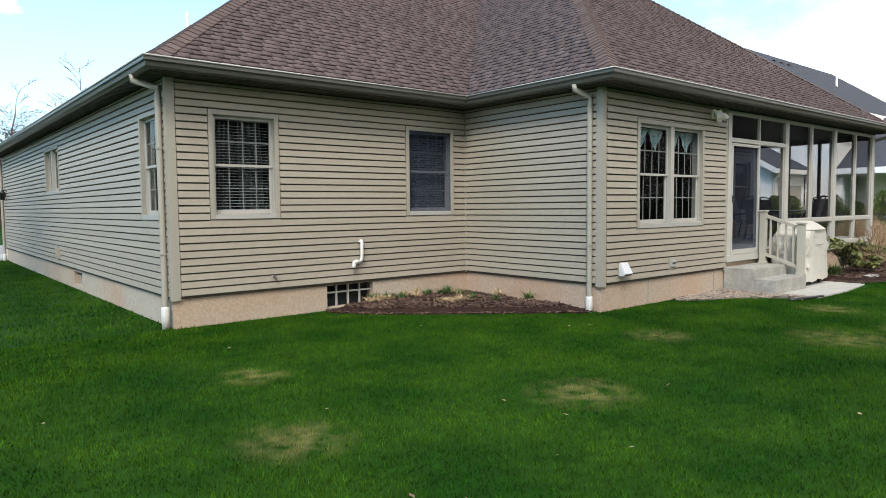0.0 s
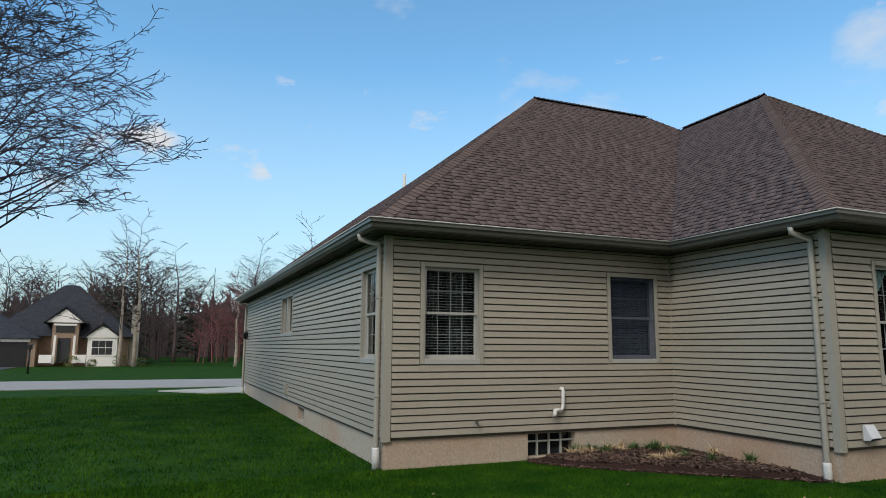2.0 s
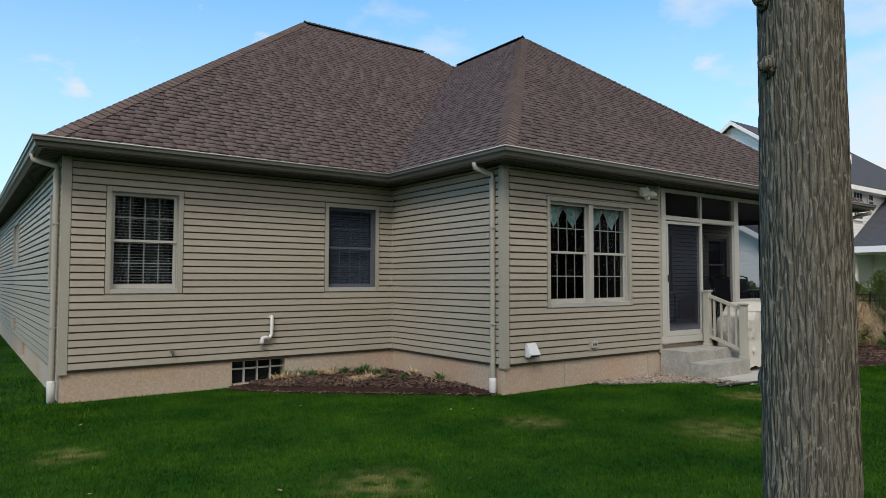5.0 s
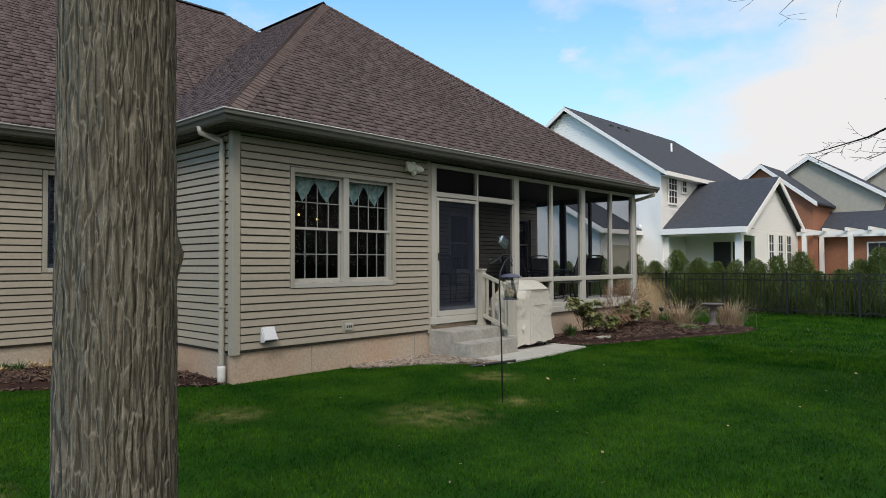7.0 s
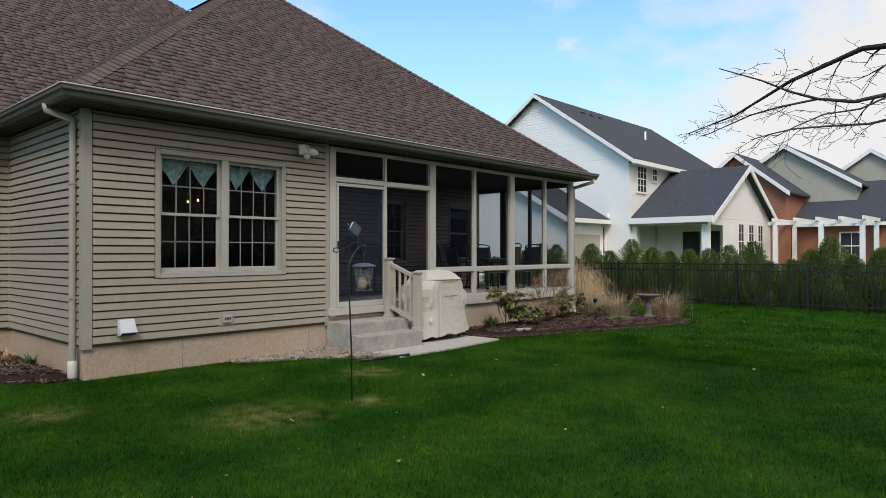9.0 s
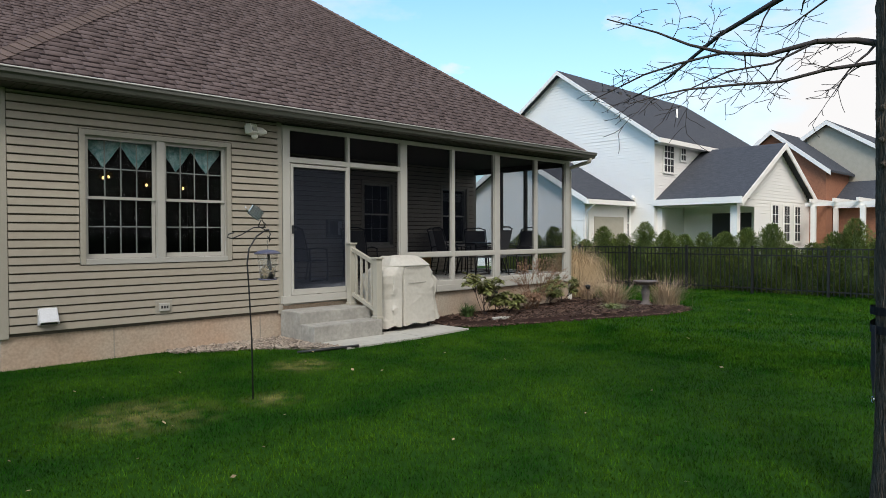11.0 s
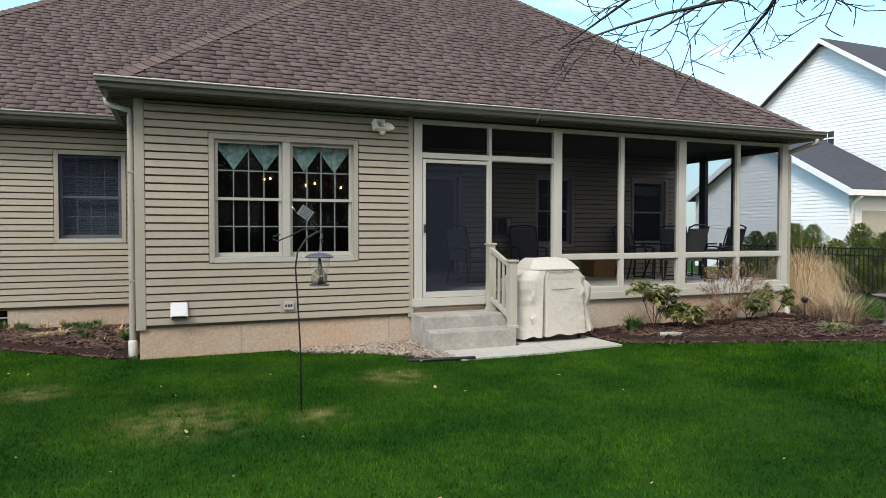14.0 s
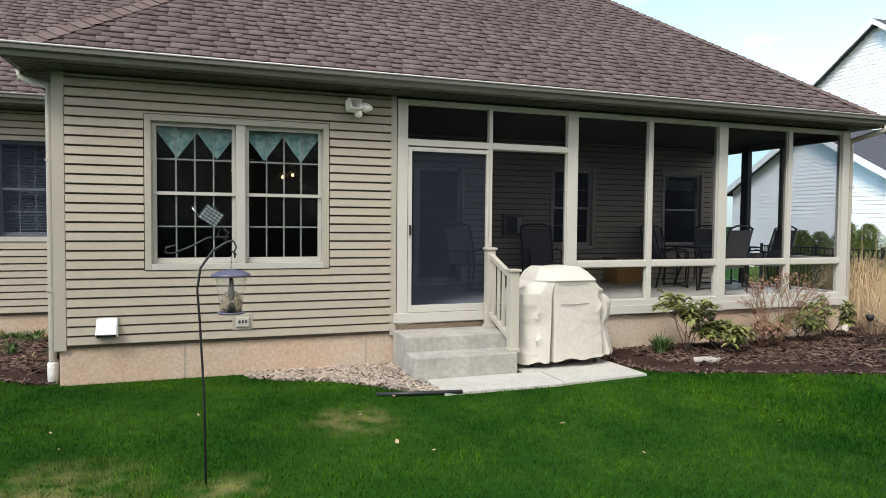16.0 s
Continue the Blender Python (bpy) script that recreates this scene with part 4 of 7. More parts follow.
porch = thing("porch_frame", (15.2, CY, 0.5), "almond painted frame of the screened porch with posts and rails", "porch frame", kind="structure")
FY0, FY1 = CY - 0.03, CY + 0.08
for a, b in ((11.44, 11.57), (13.815, 13.975), (16.35, 16.51), (18.80, 18.95)):
    part("post", box(B(), a, FY0, 0.5, b, FY1, ZS - 0.03, 0.006), M_PORCH, porch)
for a, b, lo in ((12.665, 12.715, 0.68), (15.12, 15.20, 0.72), (17.69, 17.77, 0.72)):
    part("mullion", box(B(), a, FY0 + 0.01, lo, b, FY1 - 0.01, ZS - 0.085, 0.005), M_PORCH, porch)
for a, b in ((11.57, 13.815), (13.975, 16.35), (16.51, 18.80)):
    part("head", box(B(), a, FY0 + 0.004, ZS - 0.085, b, FY1 - 0.004, ZS - 0.03), M_PORCH, porch)
for a, b in ((11.57, 12.665), (12.715, 13.815)):
    part("transom_bar", box(B(), a, FY0 + 0.004, 2.735, b, FY1 - 0.004, 2.81, 0.004), M_PORCH, porch)
for a, b in ((13.975, 15.12), (15.20, 16.35), (16.51, 17.69), (17.77, 18.80)):
    part("rail", box(B(), a, FY0 + 0.004, 1.185, b, FY1 - 0.004, 1.27, 0.004), M_PORCH, porch)
part("base_board", box(B(), 12.68, FY0 - 0.015, 0.52, EX + 0.03, FY1, 0.64, 0.005), M_PORCH, porch)
part("base_rail", box(B(), 13.975, FY0 + 0.002, 0.64, 18.80, FY1 - 0.002, 0.72, 0.004), M_PORCH, porch)
part("threshold", box(B(), 11.40, FY0 - 0.03, 0.53, 12.76, FY1, 0.65, 0.005), M_PORCH, porch)
panes = [(11.57, 12.665, 2.81, ZS - 0.085), (12.715, 13.815, 2.81, ZS - 0.085), (12.715, 13.815, 0.72, 2.735)]
for a, b in ((13.975, 15.12), (15.20, 16.35), (16.51, 17.69), (17.77, 18.80)):
    panes += [(a, b, 1.27, ZS - 0.085), (a, b, 0.72, 1.185)]
for a, b, lo, hi in panes:
    glass = hi < 1.3
    p = part("pane" if glass else "screen", box(B(), a, CY + 0.02, lo, b, CY + 0.024, hi), M_PORCHGLASS if glass else M_SCREEN, porch, "clear glass pane" if glass else "dark insect screen")
    p.visible_shadow = False
    fr = B()
    for x0, x1, z0, z1 in ((a, a + 0.011, lo, hi), (b - 0.011, b, lo, hi), (a + 0.011, b - 0.011, lo, lo + 0.011), (a + 0.011, b - 0.011, hi - 0.011, hi)):
        box(fr, x0, CY + 0.008, z0, x1, CY + 0.034, z1)
    part("screen_frame", fr, M_PORCH, porch)
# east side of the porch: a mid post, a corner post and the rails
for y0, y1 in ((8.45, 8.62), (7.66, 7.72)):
    # dark materials paint in the shade on this side of the frame
    part("post", box(B(), EX - 0.1, y0, PZ, EX - 0.01, y1, ZS - 0.03), M_BLACK if y1 - y0 > 0.1 else M_SOFFIT, porch, "porch post coloured dark for the shade on this side")
for z in (1.17,):
    part("rail", box(B(), EX - 0.09, FY1, z, EX - 0.02, 7.66, z + 0.1), M_PORCH, porch)
    part("rail", box(B(), EX - 0.09, 7.72, z, EX - 0.02, 8.45, z + 0.1), M_PORCH, porch)
    part("rail", box(B(), EX - 0.09, 8.62, z, EX - 0.02, AY - 0.05, z + 0.1), M_PORCH, porch)
part("base_rail", box(B(), EX - 0.09, FY1, 0.55, EX - 0.02, AY - 0.05, 0.72), M_PORCH, porch)
# the head is coloured dark for the same shade
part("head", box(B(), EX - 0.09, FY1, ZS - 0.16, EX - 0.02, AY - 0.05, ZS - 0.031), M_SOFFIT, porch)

door = thing("door_1", (12.11, CY, 0.66), "closed almond screen door of the porch with a dark mesh", "door", kind="structure")
fr = B()
for x0, x1, z0, z1 in ((11.575, 11.625, 0.655, 2.715), (12.628, 12.66, 0.655, 2.728), (11.625, 12.628, 2.665, 2.715), (11.625, 12.61, 0.655, 0.745)):
    box(fr, x0, CY - 0.035, z0, x1, CY + 0.01, z1, 0.004)
part("door_frame", fr, M_PORCH, door)
p = part("screen", box(B(), 11.62, CY - 0.01, 0.74, 12.615, CY - 0.006, 2.67), M_SCREENDOOR, door, "dark blue-grey mesh")
p.visible_shadow = False
part("door_handle", box(B(), 11.585, CY - 0.065, 1.62, 11.612, CY - 0.035, 1.75, 0.005), M_BLACK, door, "black plastic handle")

# steps, handrail, pad
steps = thing("entry_steps", (12.05, 5.95, 0.0), "two weathered concrete steps up to the porch door", "steps")
bm = box(B(), 11.40, 5.88, -0.1, 12.72, CY + 0.01, 0.44, 0.015)
part("landing", bm, M_STEP, steps)
bm = box(B(), 11.40, 5.50, -0.1, 12.66, 5.88, 0.265, 0.015)
part("step", bm, M_STEP, steps)

rail = thing("handrail", (12.62, 5.85, 0.27), "beige vinyl handrail with balusters beside the steps", "handrail")
P0, P1 = (12.64, 6.30), (12.64, 5.60)
for (x, y), z0, z1 in ((P0, 0.44, 1.44), (P1, 0.265, 1.21)):
    n = part("newel_post", box(B(), x - 0.055, y - 0.055, z0, x + 0.055, y + 0.055, z1, 0.006), M_RAIL, rail)
    part("post_cap", box(B(), x - 0.075, y - 0.075, z1, x + 0.075, y + 0.075, z1 + 0.03, 0.008), M_RAIL, n)
    part("base_ring", box(B(), x - 0.07, y - 0.07, z0, x + 0.07, y + 0.07, z0 + 0.04, 0.006), M_RAIL, n)


def slope(y):
    return (y - P1[1]) / (P0[1] - P1[1])


for z, nm in ((1.12, "top_rail"), (0.38, "bottom_rail")):
    bm = prism(B(), [(12.61, P1[1] + 0.055, z), (12.61, P0[1] - 0.055, z + 0.21), (12.61, P0[1] - 0.055, z + 0.27), (12.61, P1[1] + 0.055, z + 0.06)], (0.06, 0, 0))
    part(nm, bm, M_RAIL, rail)
for i in range(4):
    y = P1[1] + 0.14 + i * 0.14
    part("baluster", box(B(), 12.625, y - 0.016, 0.42 + 0.21 * slope(y), 12.657, y + 0.016, 1.14 + 0.21 * slope(y)), M_RAIL, rail)

pad = thing("pavement_pad", (12.7, 5.4, 0.0), "pale concrete pad at the foot of the steps", "paving", kind="structure")
prism(bm := B(), [(11.53, 4.86, -0.08), (12.95, 4.86, -0.08), (12.95, 5.49, -0.08), (11.53, 5.49, -0.08)], (0, 0, 0.105))
part("slab", bm, M_CONC, pad)
prism(bm := B(), [(12.965, 4.88, -0.08), (14.1, 5.0, -0.08), (14.05, 6.40, -0.08), (12.73, 6.40, -0.08), (12.73, 5.505, -0.08), (12.965, 5.505, -0.08)], (0, 0, 0.105))
part("slab", bm, M_CONC, pad)

bm = B()
tube(bm, [(10.85, 5.05, 0.02), (11.25, 4.93, 0.03), (11.72, 4.86, 0.03)], 0.022, 10)
solid("drain_pipe", bm, M_BLACK, "black corrugated drain pipe end lying at the lawn edge", "pipe")


# grill under its cover
def grill_cover():
    """A cloth cover over a hood and two side shelves: flat panels, a slot at the front, hanging folds."""
    cx, cy = 13.42, 5.93
    plan = {
        0.1: ((-0.639, 0.30), (-0.672, -0.20), (-0.423, -0.36), (-0.310, -0.385), (-0.275, -0.23), (-0.220, -0.34), (0.120, -0.365), (0.450, -0.345), (0.500, -0.27), (0.570, -0.30), (0.680, -0.20), (0.660, 0.30)),
        0.55: ((-0.618, 0.30), (-0.628, -0.20), (-0.402, -0.32), (-0.280, -0.36), (-0.255, -0.225), (-0.210, -0.335), (0.100, -0.35), (0.430, -0.34), (0.465, -0.265), (0.520, -0.285), (0.630, -0.19), (0.630, 0.30)),
        0.80: ((-0.650, 0.30), (-0.682, -0.23), (-0.423, -0.335), (-0.270, -0.345), (-0.245, -0.28), (-0.205, -0.33), (0.100, -0.345), (0.410, -0.34), (0.440, -0.27), (0.520, -0.275), (0.640, -0.2), (0.630, 0.30)),
        0.93: ((-0.661, 0.28), (-0.682, -0.22), (-0.423, -0.33), (-0.260, -0.34), (-0.240, -0.31), (-0.200, -0.33), (0.100, -0.34), (0.400, -0.335), (0.420, -0.29), (0.490, -0.27), (0.560, -0.2), (0.560, 0.29)),
        0.965: ((-0.618, 0.27), (-0.639, -0.21), (-0.402, -0.325), (-0.260, -0.34), (-0.240, -0.325), (-0.200, -0.335), (0.100, -0.34), (0.400, -0.335), (0.420, -0.30), (0.470, -0.27), (0.530, -0.2), (0.530, 0.28)),
        1.075: ((-0.510, 0.27), (-0.520, -0.19), (-0.380, -0.31), (-0.260, -0.335), (-0.240, -0.33), (-0.200, -0.335), (0.100, -0.338), (0.400, -0.33), (0.410, -0.315), (0.430, -0.28), (0.450, -0.2), (0.450, 0.27)),
        1.085: ((-0.510, 0.27), (-0.520, -0.20), (-0.391, -0.325), (-0.270, -0.35), (-0.240, -0.352), (-0.200, -0.354), (0.100, -0.356), (0.410, -0.348), (0.430, -0.325), (0.450, -0.285), (0.460, -0.2), (0.460, 0.27)),
        1.19: ((-0.423, 0.24), (-0.429, -0.16), (-0.370, -0.21), (-0.290, -0.235), (-0.240, -0.237), (-0.200, -0.238), (0.100, -0.24), (0.310, -0.235), (0.340, -0.22), (0.360, -0.20), (0.380, -0.15), (0.380, 0.23)),
        1.245: ((-0.360, 0.17), (-0.365, -0.11), (-0.330, -0.14), (-0.270, -0.15), (-0.240, -0.152), (-0.200, -0.152), (0.100, -0.155), (0.240, -0.15), (0.270, -0.14), (0.285, -0.13), (0.295, -0.10), (0.290, 0.16)),
        1.25: ((-0.200, 0.1), (-0.200, -0.05), (-0.180, -0.07), (-0.150, -0.08), (-0.120, -0.08), (-0.100, -0.08), (0.050, -0.08), (0.120, -0.08), (0.140, -0.07), (0.150, -0.06), (0.160, -0.05), (0.150, 0.1)),
        1.252: ((0, 0),) * 12,
    }
    plan = {z: tuple((x * (0.84 if z > 1.0 else 1.0), y) for x, y in ring) for z, ring in plan.items()}  # the shoulders slope in to the hood
    zs = sorted(plan)
    per, rows = 18, []
    r = np.random.RandomState(6)
    for z0, z1 in zip(zs, zs[1:]):
        n = max(1, int((z1 - z0) / 0.012))
        for k in range(n + (z1 == zs[-1])):
            f = k / n
            p = np.array(plan[z0]) * (1 - f) + np.array(plan[z1]) * f
            q = np.roll(p, -1, 0)
            s = np.linspace(0, 1, per, endpoint=False)[None, :, None]
            ring = (p[:, None, :] * (1 - s) + q[:, None, :] * s).reshape(-1, 2)
            rows.append(np.column_stack([ring, np.full(len(ring), z0 + (z1 - z0) * f)]))
    P = np.stack(rows)
    nv, nu = P.shape[:2]
    for _ in range(2):  # round the folds a little
        P[:-1, :, :2] = 0.5 * P[:-1, :, :2] + 0.25 * (np.roll(P, 1, 1) + np.roll(P, -1, 1))[:-1, :, :2]
    way = P[:, :, :2] / (np.linalg.norm(P[:, :, :2], axis=2, keepdims=True) + 1e-6)
    flat = np.stack([P[..., 0] - P[..., 1] * np.sign(P[..., 0]) * (np.abs(P[..., 0]) > 0.45), P[..., 2]], -1)
    push = np.zeros((nv, nu))
    for k in range(80):  # straight creases at all slants, the more on the hanging sides
        side = r.rand() < 0.62
        c = np.array([r.choice((-1, 1)) * r.uniform(0.42, 0.95) if side else r.uniform(-0.35, 0.45), r.uniform(0.15, 1.0)])
        a = r.uniform(0.6, 2.5) if side else r.uniform(-0.5, 3.6)
        d = np.array([math.cos(a), math.sin(a)])
        rel = flat - c
        along, off = rel @ d, rel @ np.array([-d[1], d[0]])
        ln = r.uniform(0.06, 0.22)
        amp = r.uniform(0.012, 0.038) * (1.0 if side else 0.13)
        push += amp * r.choice((-1, 1)) * np.exp(-np.abs(off) / r.uniform(0.014, 0.05)) * np.clip(1.2 - (along / ln) ** 2, 0, 1)
    push *= np.clip((1.2 - P[..., 2]) / 0.15, 0.1, 1)
    P[..., :2] += way * push[..., None]
    low = np.clip((0.4 - P[..., 2]) / 0.3, 0, 1)
    t = np.linspace(0, 2 * np.pi, nu, endpoint=False)[None]
    P[..., 2] += low * (0.012 * np.sin(7 * t) + 0.01 * np.sin(13 * t + 1)) + 0.05 * low * (P[..., 0] + 0.3) / 1.2
    P[..., 2] += 0.006 * np.sin(5 * P[..., 0] * 3 + 1) * (P[..., 2] > 1.1)
    i, j = np.meshgrid(np.arange(nu), np.arange(nv - 1))
    a, b = j * nu + i, j * nu + (i + 1) % nu
    fs = np.stack([a, b, b + nu, a + nu], -1).reshape(-1, 4)
    ob = thing("covered_grill", (cx, cy, 0.025), "barbecue grill under a creased cream cloth cover", "grill")
    c = new("cover", mesh_np("cover", P.reshape(-1, 3) + np.array([cx, cy, 0.0]), fs, M_COVER, True))
    c.parent, c.location = ob, -Vector(ob.location)
    for za, x0, x1 in ((1.055, -0.18, 0.24), (0.80, -0.14, 0.25)):
        bm = tube(B(), [(cx + x0, cy - 0.345, za), (cx + 0.5 * (x0 + x1), cy - 0.352, za - 0.004), (cx + x1, cy - 0.347, za + 0.003)], 0.004, 6)
        part("seam", bm, M_SEAM, ob, "stitched seam across the front of the cover")
    part("cart_base", box(B(), cx - 0.5, cy - 0.22, 0.09, cx + 0.5, cy + 0.22, 0.2), M_BLACK, ob, "black steel cart under the cover")
    for dx in (-0.45, 0.45):
        for dy in (-0.18, 0.18):
            part("caster", lathe(B(), [(0.02, 0.0), (0.03, 0.02), (0.03, 0.05), (0.012, 0.07)], (cx + dx, cy + dy, 0.025), 10), M_BLACK, ob)


grill_cover()


# ---- small fittings on the walls ----
hood = thing("dryer_vent", (8.21, CY, 0.50), "pale grey plastic dryer vent hood on the siding", "vent")
part("plate", box(B(), 8.10, CY - 0.045, 0.51, 8.32, CY - 0.030, 0.73, 0.004), M_TRIM, hood, "tan mounting block")
prism(bm := B(), [(8.115, CY - 0.04, 0.72), (8.115, CY - 0.06, 0.722), (8.115, CY - 0.155, 0.56), (8.115, CY - 0.145, 0.55), (8.115, CY - 0.055, 0.70), (8.115, CY - 0.04, 0.70)], (0.19, 0, 0))
part("flap", bm, M_HOOD, hood)
for x in (8.105, 8.305):
    prism(bm := B(), [(x, CY - 0.04, 0.715), (x, CY - 0.15, 0.55), (x, CY - 0.13, 0.525), (x, CY - 0.04, 0.525)], (0.01, 0, 0))
    part("cheek", bm, M_HOOD, hood)
part("louver", box(B(), 8.115, CY - 0.12, 0.528, 8.305, CY - 0.046, 0.54), M_DARK, hood, "dark opening below the flap")
outlet = thing("outlet_box", (9.6, CY, 0.54), "beige outdoor power outlet box on the siding", "outlet")
part("block", box(B(), 9.49, CY - 0.035, 0.53, 9.72, CY - 0.012, 0.72, 0.006), M_TRIM, outlet)
part("cover", box(B(), 9.535, CY - 0.065, 0.57, 9.675, CY - 0.035, 0.68, 0.008), M_FRAME, outlet)
for x in (9.57, 9.605, 9.64):
    part("socket", box(B(), x - 0.012, CY - 0.068, 0.61, x + 0.012, CY - 0.064, 0.645), M_DARK, outlet)
flood = thing("flood_light", (10.9, CY, 3.1), "white twin-head security flood light under the eaves", "lamp")
part("plate", box(B(), 10.82, CY - 0.05, 3.10, 10.99, CY - 0.012, 3.26, 0.006), M_WHITE, flood)
tilt = Matrix.Translation((10.86, CY - 0.16, 3.155)) @ Matrix.Rotation(radians(24), 4, "Z") @ Matrix.Rotation(radians(-18), 4, "X")
bm = B()
for x0, x1, z0, z1 in ((-0.075, -0.063, -0.065, 0.065), (0.063, 0.075, -0.065, 0.065), (-0.063, 0.063, 0.053, 0.065), (-0.063, 0.063, -0.065, -0.053)):
    box(bm, x0, -0.05, z0, x1, 0.06, z1)
box(bm, -0.063, 0.03, -0.053, 0.063, 0.06, 0.053)
bmesh.ops.transform(bm, matrix=tilt, verts=bm.verts[:])
head = part("lamp_head", bm, M_WHITE, flood, "square white hood, open at the front")
bm = box(B(), -0.062, 0.012, -0.052, 0.062, 0.029, 0.052)
bmesh.ops.transform(bm, matrix=tilt, verts=bm.verts[:])
part("lens", bm, M_SCREENGREY, head, "grey glass lens")
part("lamp_head", tube(B(), [(10.94, CY - 0.05, 3.17), (10.98, CY - 0.11, 3.15), (11.02, CY - 0.16, 3.135), (11.07, CY - 0.21, 3.12)], [0.03, 0.055, 0.058, 0.02], 12), M_WHITE, flood)
part("arm", tube(B(), [(10.9, CY - 0.04, 3.17), (10.88, CY - 0.1, 3.16)], 0.018, 8), M_WHITE, flood)
part("sensor", lathe(B(), [(0.012, 0.0), (0.042, 0.018), (0.05, 0.045), (0.042, 0.075), (0.015, 0.09)], (10.93, CY - 0.11, 3.02), 14), M_WHITE, flood)

pipe = thing("furnace_vent_pipe", (5.355, AY, 0.65), "white plastic vent pipe with elbows on the siding", "pipe")
part("upper_pipe", tube(B(), [(5.425, AY + 0.01, 1.06), (5.425, AY - 0.06, 1.07), (5.425, AY - 0.075, 1.04), (5.42, AY - 0.075, 0.80), (5.395, AY - 0.075, 0.75), (5.345, AY - 0.08, 0.73)], 0.028, 12), M_PVC, pipe)
part("elbow", tube(B(), [(5.365, AY - 0.075, 0.735), (5.315, AY - 0.085, 0.745), (5.265, AY - 0.095, 0.74), (5.25, AY - 0.1, 0.68), (5.25, AY - 0.1, 0.65)], 0.034, 12), M_PVC, pipe)
part("flange", lathe(B(), [(0.05, -0.01), (0.05, 0.005), (0.03, 0.01)], (5.425, AY - 0.02, 1.06), 14), M_PVC, pipe)
spig = thing("hose_spigot", (3.935, AY, 0.57), "small brass hose tap on the rear wall", "tap")
part("plate", box(B(), 3.885, AY - 0.03, 0.565, 3.965, AY - 0.014, 0.63, 0.004), M_TRIM, spig)
part("tap", tube(B(), [(3.925, AY - 0.02, 0.60), (3.925, AY - 0.09, 0.60), (3.925, AY - 0.11, 0.56)], 0.014, 8), M_GUTTER, spig)
part("wheel", lathe(B(), [(0.03, 0.0), (0.03, 0.01), (0.01, 0.015)], (3.925, AY - 0.07, 0.62), 10), M_GUTTER, spig)
box1 = thing("meter_box", (WX, 16.95, 0.6), "small tan utility box on the side wall", "utility box")
part("body", box(B(), WX - 0.09, 16.9, 0.55, WX - 0.012, 17.12, 0.8, 0.01), M_TRIM, box1)
part("lid", box(B(), WX - 0.1, 16.92, 0.6, WX - 0.09, 17.10, 0.78), M_TRIM, box1)
lan = thing("wall_lantern", (WX, NG - 0.9, 2.1), "black carriage lantern at the far corner of the side wall", "lamp")
part("arm", tube(B(), [(WX - 0.01, NG - 0.9, 2.2), (WX - 0.1, NG - 0.9, 2.28), (WX - 0.14, NG - 0.9, 2.2)], 0.012, 6), M_BLACK, lan)
part("lantern", lathe(B(), [(0.03, 0), (0.07, 0.02), (0.09, 0.2), (0.1, 0.21), (0.02, 0.3)], (WX - 0.14, NG - 0.9, 1.95), 8), M_BLACK, lan)


# ---- porch furniture ----
def porch_chair():
    """A sling patio chair, facing +y at the origin."""
    ob = thing("patio_chair", (0, 0, 0), "grey sling patio chair with a black metal frame on the porch", "chair", "porch chairs")
    for s in (-1, 1):
        x = 0.28 * s
        bm = tube(B(), [(x, 0.26, 0.0), (x, 0.28, 0.32), (x, 0.26, 0.63), (x, 0.0, 0.66), (x, -0.24, 0.62)], 0.016, 8)
        part("arm", bm, M_BLACK, ob)
        bm = tube(B(), [(x, -0.28, 0.0), (x, -0.2, 0.40), (x, -0.26, 0.75), (x, -0.36, 1.06)], 0.016, 8)
        part("leg", bm, M_BLACK, ob)
    part("seat", box(B(), -0.27, -0.22, 0.40, 0.27, 0.27, 0.42, 0.008), M_FABRIC, ob)
    prism(bm := B(), [(-0.265, -0.2, 0.42), (-0.265, -0.355, 1.02), (-0.265, -0.375, 1.02), (-0.265, -0.22, 0.42)], (0.53, 0, 0))
    part("backrest", bm, M_FABRIC, ob)
    bm = tube(B(), [(-0.28, -0.36, 1.04), (-0.15, -0.37, 1.09), (0.15, -0.37, 1.09), (0.28, -0.36, 1.04)], 0.015, 8)
    part("top_rail", bm, M_BLACK, ob)
    part("base", tube(B(), [(-0.28, 0.26, 0.02), (0, 0.3, 0.02), (0.28, 0.26, 0.02)], 0.014, 6), M_BLACK, ob)
    return ob


first = porch_chair()
first.matrix_basis = pose(13.35, 8.75, PZ, 0, 0, 200)
for x, y, a in ((14.75, 8.9, 170), (16.95, 8.3, 250), (17.35, 8.9, 190), (18.35, 8.75, 150), (18.5, 7.6, 80), (17.3, 7.35, 10)):
    copy_thing(first, pose(x, y, PZ, 0, 0, a))

table = thing("patio_table", (17.75, 8.1, PZ), "black metal patio table on crossed legs on the porch", "table")
part("tabletop", box(B(), 17.05, 7.65, PZ + 0.70, 18.45, 8.55, PZ + 0.73, 0.01), M_BLACK, table)
for sx in (-1, 1):
    for sy in (-1, 1):
        part("leg", tube(B(), [(17.75 + 0.55 * sx, 8.1 + 0.33 * sy, PZ), (17.75 + 0.42 * sx, 8.1 + 0.26 * sy, PZ + 0.4), (17.75 + 0.55 * sx, 8.1 + 0.33 * sy, PZ + 0.70)], 0.02, 8), M_BLACK, table)
part("stretcher", box(B(), 17.35, 8.08, PZ + 0.38, 18.15, 8.12, PZ + 0.41), M_BLACK, table)

